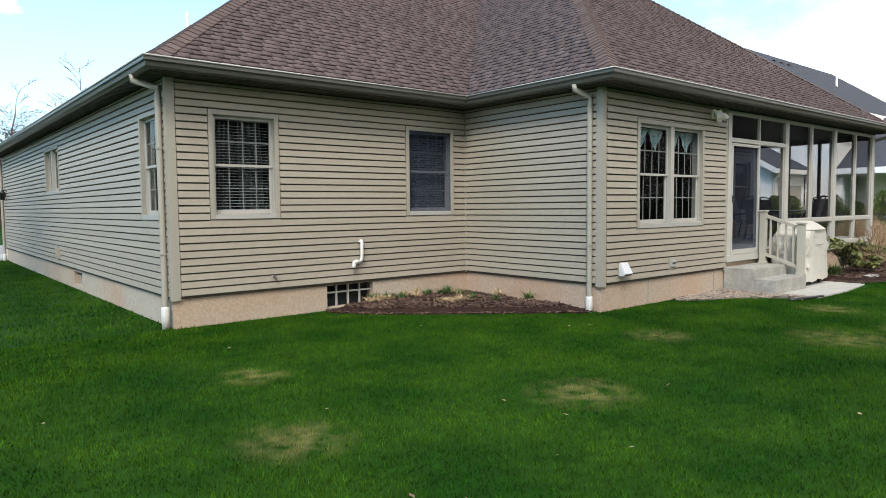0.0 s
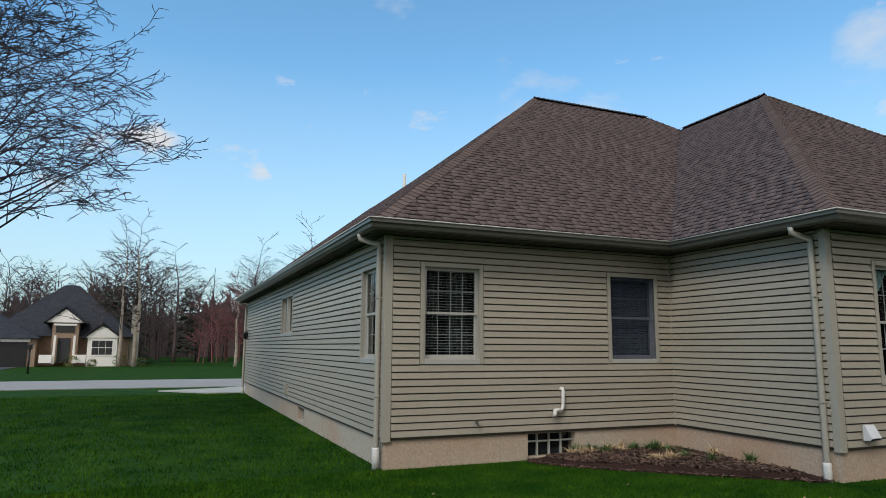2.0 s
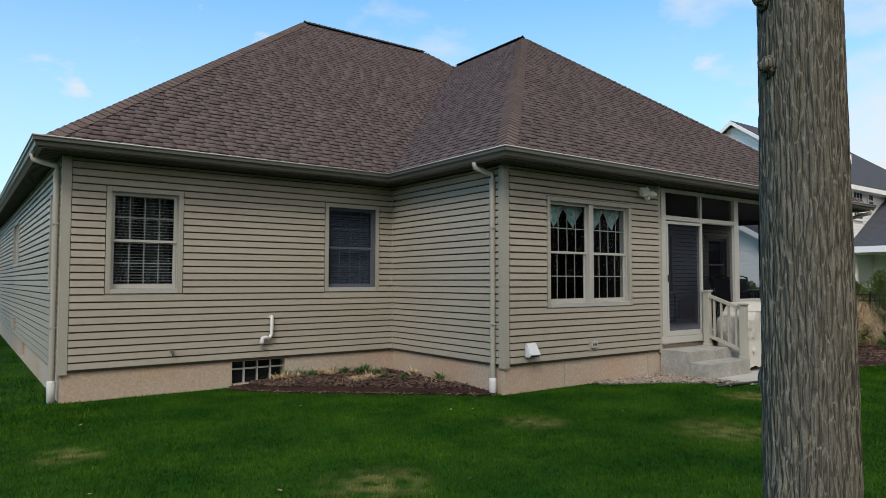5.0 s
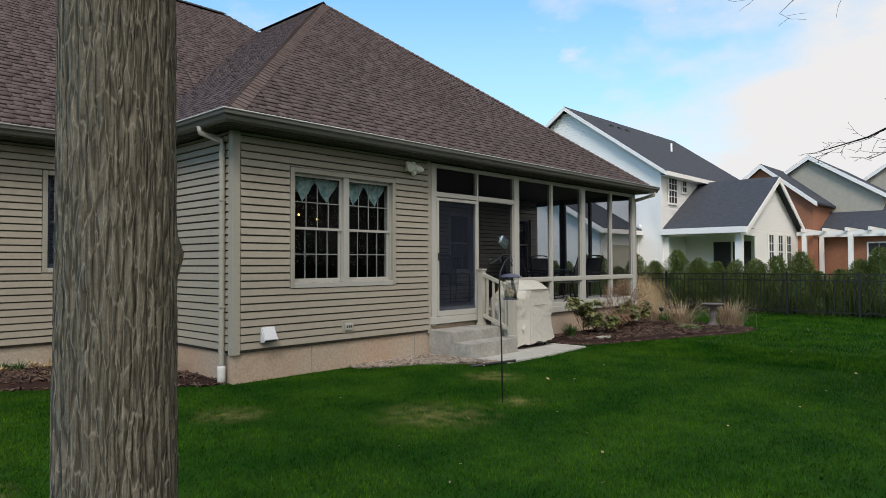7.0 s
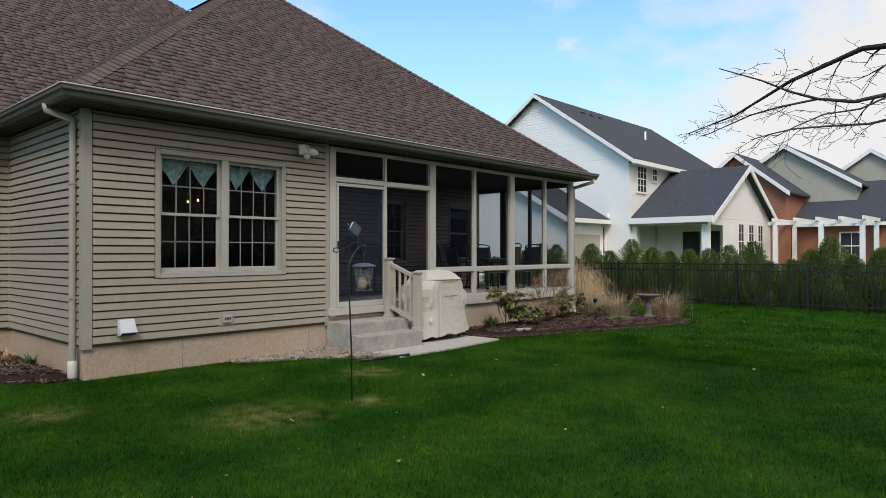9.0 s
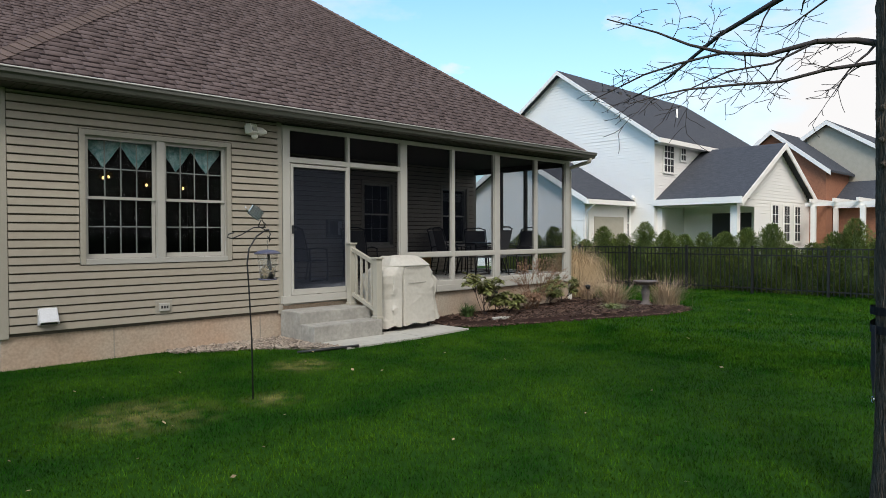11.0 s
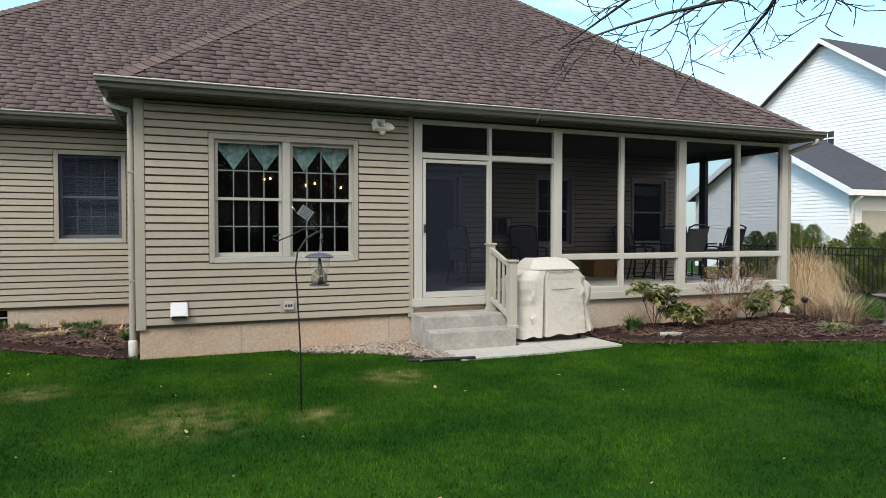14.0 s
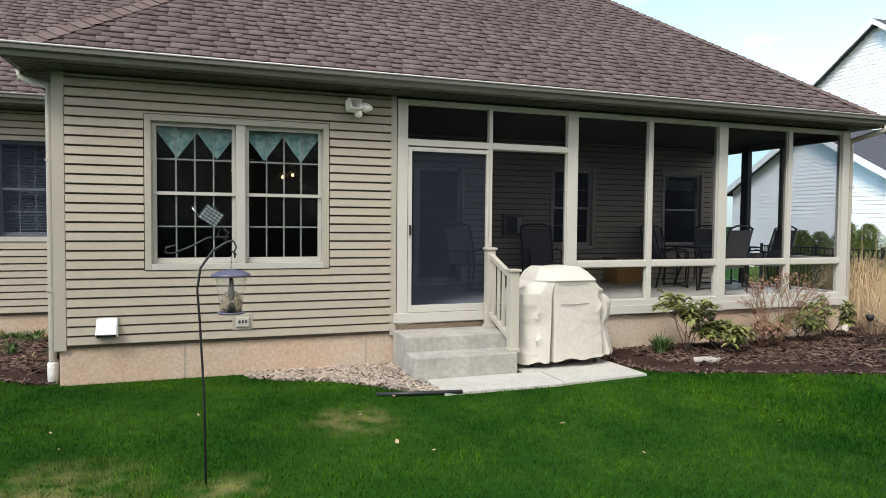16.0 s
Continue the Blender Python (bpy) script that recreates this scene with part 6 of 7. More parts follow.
# ---- trees ----
def bark_trunk(parent, at, r0, r1, height, seed, material, lean=(0, 0), flare=0.25):
    """A furrowed trunk: the surface is pushed in and out along upright ridges."""
    nu, nv = 190, 300
    x, y, z0 = at
    th = np.linspace(0, 2 * np.pi, nu, endpoint=False)
    zz = np.linspace(0, height, nv)
    r = np.random.RandomState(seed)
    rad = r0 + (r1 - r0) * (zz / height) + flare * r0 * np.exp(-zz / 0.25)
    T_, Z_ = np.meshgrid(th, zz)
    rough = np.zeros_like(T_)
    for k, amp in ((34, 0.9), (52, 0.8)):  # plates split by wandering furrows
        ph = r.uniform(0, 6.28, 5)
        wander = 0.35 * np.sin(Z_ * 6.1 + ph[1] + 3 * np.sin(3 * T_)) + 0.35 * np.sin(Z_ * 17.0 + ph[2] + 4 * np.sin(5 * T_)) + 0.25 * np.sin(Z_ * 41 + ph[3] + 5 * np.sin(7 * T_))
        ridge = np.abs(np.sin(0.5 * k * T_ + ph[0] + wander))
        rough -= amp * 0.0065 * np.exp(-(ridge / 0.26) ** 2)
    cells = r.rand(nv // 3 + 2, nu // 2 + 2)
    rough += 0.004 * (cells[np.minimum((np.arange(nv) // 3), nv // 3 + 1)][:, np.arange(nu) // 2] - 0.5)
    for _ in range(10):
        rough += 0.02 * np.exp(-((np.angle(np.exp(1j * (T_ - r.uniform(0, 6.28))))) / 0.12) ** 2 - ((Z_ - r.uniform(0.5, height)) / 0.05) ** 2)
    R_ = rad[:, None] * (1 + 0.03 * np.sin(2 * T_ + 1.2 * Z_ + seed)) + rough
    X, Y = x + lean[0] * Z_ + R_ * np.cos(T_), y + lean[1] * Z_ + R_ * np.sin(T_)
    v = np.stack([X, Y, Z_ + z0], -1).reshape(-1, 3) - np.array(parent.location)
    i, j = np.meshgrid(np.arange(nu), np.arange(nv - 1))
    a, b = j * nu + i, j * nu + (i + 1) % nu
    f = np.stack([a, b, b + nu, a + nu], -1).reshape(-1, 4)
    ob = new("trunk", mesh_np("trunk", v, f, material, True))
    ob.parent = parent
    return ob


def branchlets(p, d, ln, r, depth, rg, segs, droop=0.0, bend=0.35, side=0.75, steps=5):
    """A crooked limb with smaller ones leaving it on alternate sides."""
    p, d = Vector(p), Vector(d).normalized()
    step = ln / steps
    s = rg.choice((-1, 1))
    for i in range(steps):
        d = (d + Vector((rg.uniform(-bend, bend), rg.uniform(-bend, bend), rg.uniform(-bend, bend) - droop)) * 0.5).normalized()
        q = p + d * step
        r1 = max(r * (1 - 0.75 * (i + 1) / steps), 0.0016)
        r0 = max(r * (1 - 0.75 * i / steps), 0.002)
        segs.append((*p, *q, r0, r1))
        p = q
        if depth > 0 and (i > 0 or steps < 4):
            o = d.cross(Vector((0, 0, 1)))
            if o.length < 0.1:
                o = Vector((1, 0, 0))
            o.normalize()
            e = (d * 0.7 + (o * s * side + Vector((0, 0, rg.uniform(-0.5, 0.5))))).normalized()
            s = -s
            branchlets(p, e, ln * rg.uniform(0.35, 0.6), r1 * 0.7, depth - 1, rg, segs, droop, bend, side, max(3, steps - 1))


def limb_path(pts, r0, r1, depth, rg, segs, every=1, twig=0.4, droop=0.0):
    """A limb along given points with twigs leaving it."""
    m = len(pts) - 1
    for i, (a, b) in enumerate(zip(pts, pts[1:])):
        ra, rb = r0 + (r1 - r0) * i / m, r0 + (r1 - r0) * (i + 1) / m
        segs.append((*a, *b, ra, rb))
        a, b = Vector(a), Vector(b)
        for k in range(every):
            q = a.lerp(b, (k + 0.5) / every)
            d = (b - a).normalized()
            e = (d * 0.6 + Vector((rg.uniform(-1, 1), rg.uniform(-1, 1), rg.uniform(-0.9, 0.6)))).normalized()
            branchlets(q, e, twig * rg.uniform(0.5, 1.2), rb * 0.45, depth, rg, segs, droop, 0.45)


# the big tree that the path passes
tree_a = thing("yard_tree", (3.98, 0.483, 0.0), "bare deciduous tree with a thick furrowed grey-brown trunk", "tree")
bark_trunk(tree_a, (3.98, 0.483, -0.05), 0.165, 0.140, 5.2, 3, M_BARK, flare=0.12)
rg = random.Random(4)
for z, a in ((2.72, 2.6), (2.45, 2.75)):
    c = Vector((3.98 + 0.13 * math.cos(a), 0.483 + 0.13 * math.sin(a), z))
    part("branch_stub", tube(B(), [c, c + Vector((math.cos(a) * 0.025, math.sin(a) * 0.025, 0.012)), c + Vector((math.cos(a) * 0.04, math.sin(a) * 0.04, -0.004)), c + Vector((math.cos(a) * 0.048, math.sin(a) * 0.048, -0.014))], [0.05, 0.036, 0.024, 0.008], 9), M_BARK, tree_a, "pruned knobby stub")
segs = []
for k in range(9):
    a = k * 0.7 + rg.uniform(-0.2, 0.2)
    branchlets((3.98, 0.483, 4.3 + 0.25 * k % 1.0), (math.cos(a), math.sin(a), 0.8), rg.uniform(2.2, 3.2), 0.06, 3, rg, segs, -0.05)
branchlets((3.98, 0.483, 5.0), (0.05, 0.0, 1), 4.0, 0.14, 3, rg, segs)
s = np.array(segs)
off = np.array([3.98, 0.483, 0.0])
s[:, :3] -= off
s[:, 3:6] -= off
c = new("crown", limbs_mesh("crown", s, M_TWIG, 4))
c.parent = tree_a

# the tree with the strap
TB = (10.44, -1.925)
tree_b = thing("yard_tree", (*TB, 0.0), "bare deciduous tree, brown bark, a black strap round its trunk", "tree")
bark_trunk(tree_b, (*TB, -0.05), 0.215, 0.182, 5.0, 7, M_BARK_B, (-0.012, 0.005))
rg = random.Random(9)
segs = []
limb_path([(10.42, -1.80, 2.60), (10.37, -1.62, 2.66), (10.27, -1.45, 2.67), (10.20, -1.20, 2.63), (10.08, -1.00, 2.66), (9.97, -0.84, 2.72), (9.88, -0.68, 2.81), (9.74, -0.42, 2.92)], 0.021, 0.004, 2, rg, segs, 1, 0.32)
limb_path([(10.08, -1.00, 2.66), (9.97, -0.78, 2.62), (9.88, -0.60, 2.57), (9.81, -0.45, 2.50), (9.74, -0.30, 2.43)], 0.009, 0.003, 1, rg, segs, 2, 0.28)
limb_path([(10.37, -1.72, 2.52), (10.26, -1.50, 2.50), (10.15, -1.30, 2.45), (9.99, -1.10, 2.44), (9.82, -0.90, 2.42), (9.68, -0.80, 2.38), (9.54, -0.70, 2.33)], 0.012, 0.003, 1, rg, segs, 2, 0.30)
limb_path([(10.27, -1.45, 2.67), (10.19, -1.24, 2.57), (10.06, -1.04, 2.54), (9.96, -0.88, 2.46), (9.86, -0.76, 2.38)], 0.008, 0.003, 1, rg, segs, 2, 0.28)
limb_path([(10.47, -1.73, 3.03), (10.73, -1.16, 3.14), (10.94, -0.60, 3.03), (11.25, -0.03, 2.86), (11.57, 0.55, 2.80)], 0.028, 0.004, 2, rg, segs, 2, 0.45)
for k in range(10):
    a = k * 0.66 + rg.uniform(-0.2, 0.2)
    branchlets((TB[0] - 0.04, TB[1], 3.6 + 0.13 * k), (math.cos(a), math.sin(a), 0.7), rg.uniform(2.0, 3.0), 0.055, 3, rg, segs, -0.03)
branchlets((TB[0] - 0.06, TB[1], 4.8), (0, 0, 1), 4.0, 0.14, 3, rg, segs)
s = np.array(segs)
off = np.array([*TB, 0.0])
s[:, :3] -= off
s[:, 3:6] -= off
c = new("crown", limbs_mesh("crown", s, M_TWIG, 5))
c.parent = tree_b
for z, a in ((2.24, 2.35), (2.07, 2.35), (1.94, 2.4)):
    c = Vector((TB[0] - 0.02 + 0.185 * math.cos(a), TB[1] + 0.185 * math.sin(a), z))
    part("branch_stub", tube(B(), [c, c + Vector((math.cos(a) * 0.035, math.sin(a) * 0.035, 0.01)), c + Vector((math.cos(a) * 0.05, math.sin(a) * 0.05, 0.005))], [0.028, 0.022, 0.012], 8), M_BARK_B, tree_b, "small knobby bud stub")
strap = thing("hammock_strap", (TB[0], TB[1], 1.10), "black webbing hammock strap wound round the tree trunk", "strap")
for z, tilt in ((1.155, 0.012), (1.10, -0.035)):
    bm = B()
    rings = [[], []]
    for k in range(40):
        a = 2 * math.pi * k / 40
        for j, (h, rr) in enumerate(((-0.022, 0.233), (0.022, 0.233))):
            rings[j].append(bm.verts.new((TB[0] - 0.013 + rr * math.cos(a), TB[1] + 0.005 + rr * math.sin(a), z + h + tilt * math.cos(a - 2.4))))
    for k in range(40):
        bm.faces.new((rings[0][k], rings[0][(k + 1) % 40], rings[1][(k + 1) % 40], rings[1][k]))
    bmesh.ops.solidify(bm, geom=bm.faces[:], thickness=0.004)
    part("band", bm, M_STRAP, strap)
ta = 2.25
tx, ty = TB[0] - 0.013 + 0.244 * math.cos(ta), TB[1] + 0.244 * math.sin(ta)
bm = prism(B(), [(tx - 0.012, ty - 0.012, 1.09), (tx + 0.012, ty + 0.012, 1.09), (tx + 0.006, ty + 0.015, 0.85), (tx - 0.012, ty - 0.004, 0.695), (tx - 0.018, ty - 0.012, 0.85)], (0.003, -0.003, 0))
part("tail", bm, M_STRAP, strap)
part("ring", tube(B(), [(tx, ty, 0.705), (tx + 0.012, ty + 0.01, 0.685), (tx, ty, 0.665), (tx - 0.012, ty - 0.01, 0.685), (tx, ty, 0.705)], 0.004, 6), M_STEEL, strap, "shiny steel ring")


def bare_tree(at, height, r, seed, label, twig_mat=None, trunk_mat=None, limbs=16, low=0.25, reach=0.4, droop=0.0, depth=3, side=0.75, thin=0.0042):
    rg = random.Random(seed)
    segs = []
    x, y, z = at
    ob = thing("tree", at, label, "tree")
    pts = [(0, 0, -0.1)]
    for k in range(1, 9):
        pts.append((rg.uniform(-0.02, 0.02) * height * k / 8, rg.uniform(-0.02, 0.02) * height * k / 8, height * 0.8 * k / 8))
    bm = tube(B(), [Vector(p) + Vector(at) for p in pts], [r * (1.15 - 0.9 * k / 8) for k in range(9)], 10)
    part("trunk", bm, trunk_mat or M_BARK, ob)
    for k in range(limbs):
        t = low + (0.8 - low) * (k + 0.5) / limbs
        i = min(int(t / 0.8 * 8), 7)
        p = Vector(pts[i]).lerp(Vector(pts[i + 1]), t / 0.8 * 8 - i)
        a = k * 2.4 + rg.uniform(-0.4, 0.4)
        branchlets(p, (math.cos(a), math.sin(a), 0.45 + 0.5 * t), height * reach * (1.15 - t) * rg.uniform(0.8, 1.1), r * 0.32 * (1.2 - t), depth, rg, segs, droop, 0.3, side)
    branchlets(pts[-1], (0, 0, 1), height * 0.22, r * 0.25, depth, rg, segs)
    s = np.array(segs)
    s[:, 6:] = np.maximum(s[:, 6:], thin)
    c = new("crown", limbs_mesh("crown", s, twig_mat or M_TWIG, 3))
    c.parent = ob
    return ob


bare_tree((-4.3, 15.9, 0), 10.3, 0.13, 21, "bare yard tree with long spreading drooping branches", limbs=64, low=0.34, reach=0.42, droop=0.015, side=0.65, depth=4, thin=0.008, twig_mat=M_TWIG_DK)

# ---- fence and hedge ----
FX = 24.3
fence = thing("fence", (FX, 2.0, 0.0), "black aluminium picket fence along the lawn", "fence")
FEN = 1.83
POSTS = [8.0 - FEN * k for k in range(-3, 11)]
for y in POSTS:
    po = part("post", box(B(), FX - 0.03, y - 0.03, -0.1, FX + 0.03, y + 0.03, 1.27), M_BLACK, fence)
    part("cap", box(B(), FX - 0.036, y - 0.036, 1.27, FX + 0.036, y + 0.036, 1.285), M_BLACK, po)
for y0, y1 in zip(POSTS[1:], POSTS):
    for z in (0.14, 1.02, 1.20):
        part("rail", box(B(), FX - 0.014, y0 + 0.03, z, FX + 0.014, y1 - 0.03, z + 0.03), M_BLACK, fence)
    nb = 15
    for k in range(1, nb):
        y = y0 + (y1 - y0) * k / nb
        part("picket", box(B(), FX - 0.010, y - 0.010, 0.05, FX + 0.010, y + 0.010, 1.20), M_BLACK, fence)


def arborvitae(at, height, rad, seed):
    """A ragged evergreen: an inner cone coloured as shade, and many flat upright sprays."""
    r = np.random.RandomState(seed)
    n = 13000
    t = r.beta(1.1, 1.5, n)
    a = r.uniform(0, 2 * np.pi, n)
    env = rad * (1 - t) ** 0.62 * (0.72 + 0.35 * np.sin(3 * a + 5 * t + seed) * np.sin(7 * t + seed)) * r.uniform(0.35, 1.35, n) + 0.02
    c = np.stack([env * np.cos(a), env * np.sin(a), 0.08 + t * height * 0.95], 1)
    out = np.stack([np.cos(a), np.sin(a), r.uniform(0.4, 1.8, n)], 1)
    out /= np.linalg.norm(out, axis=1, keepdims=True)
    tw = r.uniform(0, np.pi, n)
    side = np.stack([-np.sin(a) * np.cos(tw), np.cos(a) * np.cos(tw), np.sin(tw)], 1)
    ln, w = r.uniform(0.035, 0.11, n)[:, None], r.uniform(0.006, 0.015, n)[:, None]
    v = np.stack([c, c + out * ln * 0.5 + side * w, c + out * ln, c + out * ln * 0.5 - side * w], 1).reshape(-1, 3)
    ob = thing("arborvitae", at, "ragged green arborvitae in the hedge behind the fence", "shrub", "hedge behind the fence")
    k = new("foliage", mesh_np("foliage", v, np.arange(4 * n).reshape(-1, 4), M_HEDGE))
    k.parent = ob
    # a dark cone stands in for the shade between the sprays
    part("inner_cone", lathe(B(), [(rad * 0.5, 0.0), (rad * 0.5, height * 0.3), (rad * 0.3, height * 0.6), (0.02, height * 0.85)], at, 9), M_HEDGE_IN, ob, "plain cone coloured dark as the shade inside the hedge")
    return ob


kinds = [arborvitae((FX + 1.05, 9.6, 0), 1.85, 0.85, 1), arborvitae((FX + 1.0, 8.85, 0), 1.6, 0.8, 2), arborvitae((FX + 1.1, 8.1, 0), 2.0, 0.85, 3), arborvitae((FX + 1.05, 7.35, 0), 1.7, 0.8, 4)]
rg = random.Random(2)
for k in range(33):
    y = 6.6 - 0.56 * k + rg.uniform(-0.14, 0.14) if k < 27 else 10.3 + 0.7 * (k - 27)
    copy_thing(rg.choice(kinds), pose(FX + 1.05 + rg.uniform(-0.1, 0.15), y, rg.uniform(-0.45, 0.05), 0, 0, rg.uniform(0, 360)))


# ---- neighbouring houses ----
def lap_band(parent, axis, plane, out, u0, u1, z0, z1, lap=0.13, shape=None):
    """Lap siding board by board; shape(z) may narrow the span, for gables."""
    z = z0
    while z < z1 - 0.01:
        t = min(z + lap, z1)
        a, b = shape((z + t) / 2) if shape else (u0, u1)
        if b > a:
            prof = [(0.0, z), (0.016, z), (0.003, t), (0.0, t)]
            bm = B()
            if axis == "x":
                prism(bm, [(a, plane + out * o, h) for o, h in prof], (b - a, 0, 0))
            else:
                prism(bm, [(plane + out * o, a, h) for o, h in prof], (0, b - a, 0))
            part("siding_board", bm, M_WHITE, parent)
        z += lap


def slab(poly, thick=0.12):
    return prism(B(), poly, (0, 0, -thick))


def small_window(parent, axis, plane, out, u0, u1, z0, z1, cols=3, rows_=4):
    def bx(a, b, d0, d1, lo, hi):
        return box(B(), a, plane + out * d0, lo, b, plane + out * d1, hi) if axis == "x" else box(B(), plane + out * d0, a, lo, plane + out * d1, b, hi)

    w = part("window", bx(u0, u1, 0.016, 0.03, z0, z1), M_DARK, parent, "dark window pane with white grilles")
    for a, b, lo, hi in ((u0 - 0.08, u0, z0 - 0.08, z1 + 0.08), (u1, u1 + 0.08, z0 - 0.08, z1 + 0.08), (u0, u1, z1, z1 + 0.08), (u0, u1, z0 - 0.08, z0), (u0, u1, (z0 + z1) / 2 - 0.025, (z0 + z1) / 2 + 0.025)):
        part("frame", bx(a, b, 0.012, 0.05, lo, hi), M_WHITE, w)
    for k in range(1, cols):
        x = u0 + (u1 - u0) * k / cols
        part("muntin", bx(x - 0.012, x + 0.012, 0.03, 0.04, z0, z1), M_WHITE, w)
    for k in range(1, rows_):
        z = z0 + (z1 - z0) * k / rows_
        part("muntin", bx(u0, u1, 0.03, 0.041, z - 0.012, z + 0.012), M_WHITE, w)


NX, NS, NN, NE, NEAVE, NPEAK = 30.0, 10.85, 19.9, 41.5, 5.55, 8.75
house = thing("white_house", (NX, NS, 0.0), "white vinyl sided two-storey house with a dark shingle roof", "house")
mid = (NS + NN) / 2
k_roof = (NPEAK - NEAVE) / (mid - NS)
bm = box(B(), NX + 0.02, NS + 0.02, 0, NE, NN, NEAVE)
prism(bm, [(NX + 0.02, NS + 0.02, NEAVE), (NX + 0.02, NN, NEAVE), (NX + 0.02, mid, NPEAK - 0.12)], (NE - NX, 0, 0))
core = part("wall", bm, M_WHITE, house, "white lap sided walls")
lap_band(core, "y", NX + 0.02, -1, NS, NN, 0.2, NEAVE)
lap_band(core, "y", NX + 0.02, -1, NS, NN, NEAVE, NPEAK - 0.15, shape=lambda z: (NS + (z - NEAVE) / k_roof, NN - (z - NEAVE) / k_roof))
lap_band(core, "x", NS + 0.02, -1, NX, NE, 0.2, NEAVE)
ov = 0.35
for s, y_e in ((1, NS - ov), (-1, NN + ov)):
    part("roof", slab([(NX - 0.3, y_e, NEAVE - ov * k_roof + 0.12), (NE + 0.3, y_e, NEAVE - ov * k_roof + 0.12), (NE + 0.3, mid, NPEAK + 0.12), (NX - 0.3, mid, NPEAK + 0.12)]), M_SLATE, house, "dark shingle roof slope")
    bm = prism(B(), [(NX - 0.33, y_e, NEAVE - ov * k_roof - 0.08), (NX - 0.33, mid, NPEAK - 0.08), (NX - 0.33, mid, NPEAK + 0.10), (NX - 0.33, y_e, NEAVE - ov * k_roof + 0.10)], (0.05, 0, 0))
    part("rake_board", bm, M_WHITE, house)
    bm = box(B(), NX - 0.3, y_e - 0.08 if s > 0 else y_e, NEAVE - ov * k_roof - 0.1, NE + 0.3, y_e if s > 0 else y_e + 0.08, NEAVE - ov * k_roof + 0.08)
    part("gutter", bm, M_WHITE, house)
part("soffit", box(B(), NX, NS - ov, NEAVE - ov * k_roof - 0.1, NE, NS, NEAVE - ov * k_roof - 0.06), M_WHITE, house)
part("corner_board", box(B(), NX - 0.02, NS - 0.02, 0.2, NX + 0.12, NS + 0.12, NEAVE), M_WHITE, house)
part("vent_pipe", tube(B(), [(36.5, 13.2, NEAVE + 1.2), (36.5, 13.2, NEAVE + 2.2)], 0.05, 10), M_WHITE, house)
for x in (32.4, 33.2, 34.0):
    part("roof_vent", box(B(), x, 14.4, NPEAK - 0.75 + 0.1, x + 0.3, 14.7, NPEAK - 0.45, 0.02), M_BLACK, house)
small_window(house, "x", NS, -1, 30.75, 31.55, 4.15, 5.25)
small_window(house, "x", NS, -1, 32.2, 32.6, 4.72, 5.2, 2, 2)
small_window(house, "y", NX, -1, 11.95, 12.5, 1.5, 2.65)
small_window(house, "y", NX, -1, 14.9, 16.0, 4.85, 5.35, 4, 2)
part("lamp", lathe(B(), [(0.03, 0), (0.09, 0.05), (0.07, 0.15), (0.02, 0.2)], (NX - 0.1, 11.75, 3.0), 10), M_WHITE, house)

# its lean-to garage on the near side
GX, GS, GE = 26.9, 12.0, 3.05
gar = thing("white_garage", (GX, GS, 0.0), "single-storey white garage wing with a dark roof", "garage")
gm = 15.3
gk = 0.58
bm = box(B(), GX + 0.02, GS + 0.02, 0, NX - 0.02, 2 * gm - GS, GE)
prism(bm, [(GX + 0.02, GS + 0.02, GE), (GX + 0.02, 2 * gm - GS, GE), (GX + 0.02, gm, GE + gk * (gm - GS) - 0.1)], (NX - GX - 0.04, 0, 0))
core = part("wall", bm, M_WHITE, gar, "white lap sided walls")
lap_band(core, "y", GX + 0.02, -1, GS, 2 * gm - GS, 0.2, GE)
lap_band(core, "y", GX + 0.02, -1, 0, 0, GE, GE + gk * (gm - GS) - 0.12, shape=lambda z: (GS + (z - GE) / gk, 2 * gm - GS - (z - GE) / gk))
lap_band(core, "x", GS + 0.02, -1, GX, NX, 0.2, GE)
for s, y_e in ((1, GS - 0.3), (-1, 2 * gm - GS + 0.3)):
    part("roof", slab([(GX - 0.3, y_e, GE - 0.3 * gk + 0.1), (NX - 0.03, y_e, GE - 0.3 * gk + 0.1), (NX - 0.03, gm, GE + gk * (gm - GS) + 0.1), (GX - 0.3, gm, GE + gk * (gm - GS) + 0.1)]), M_SLATE, gar)
    part("rake_board", prism(B(), [(GX - 0.33, y_e, GE - 0.3 * gk - 0.14), (GX - 0.33, gm, GE + gk * (gm - GS) - 0.14), (GX - 0.33, gm, GE + gk * (gm - GS) + 0.08), (GX - 0.33, y_e, GE - 0.3 * gk + 0.08)], (0.05, 0, 0)), M_WHITE, gar)
part("gutter", box(B(), GX - 0.3, GS - 0.38, GE - 0.3, NX - 0.05, GS - 0.3, GE - 0.12), M_WHITE, gar)
part("downspout", tube(B(), [(GX + 0.1, GS - 0.34, GE - 0.3), (GX + 0.1, GS - 0.06, GE - 0.55), (GX + 0.1, GS - 0.06, 0.2)], 0.05, 8), M_WHITE, gar)
part("garage_door", box(B(), GX + 0.6, GS - 0.03, 0.2, GX + 2.7, GS - 0.006, 2.3), M_BEIGE, gar)

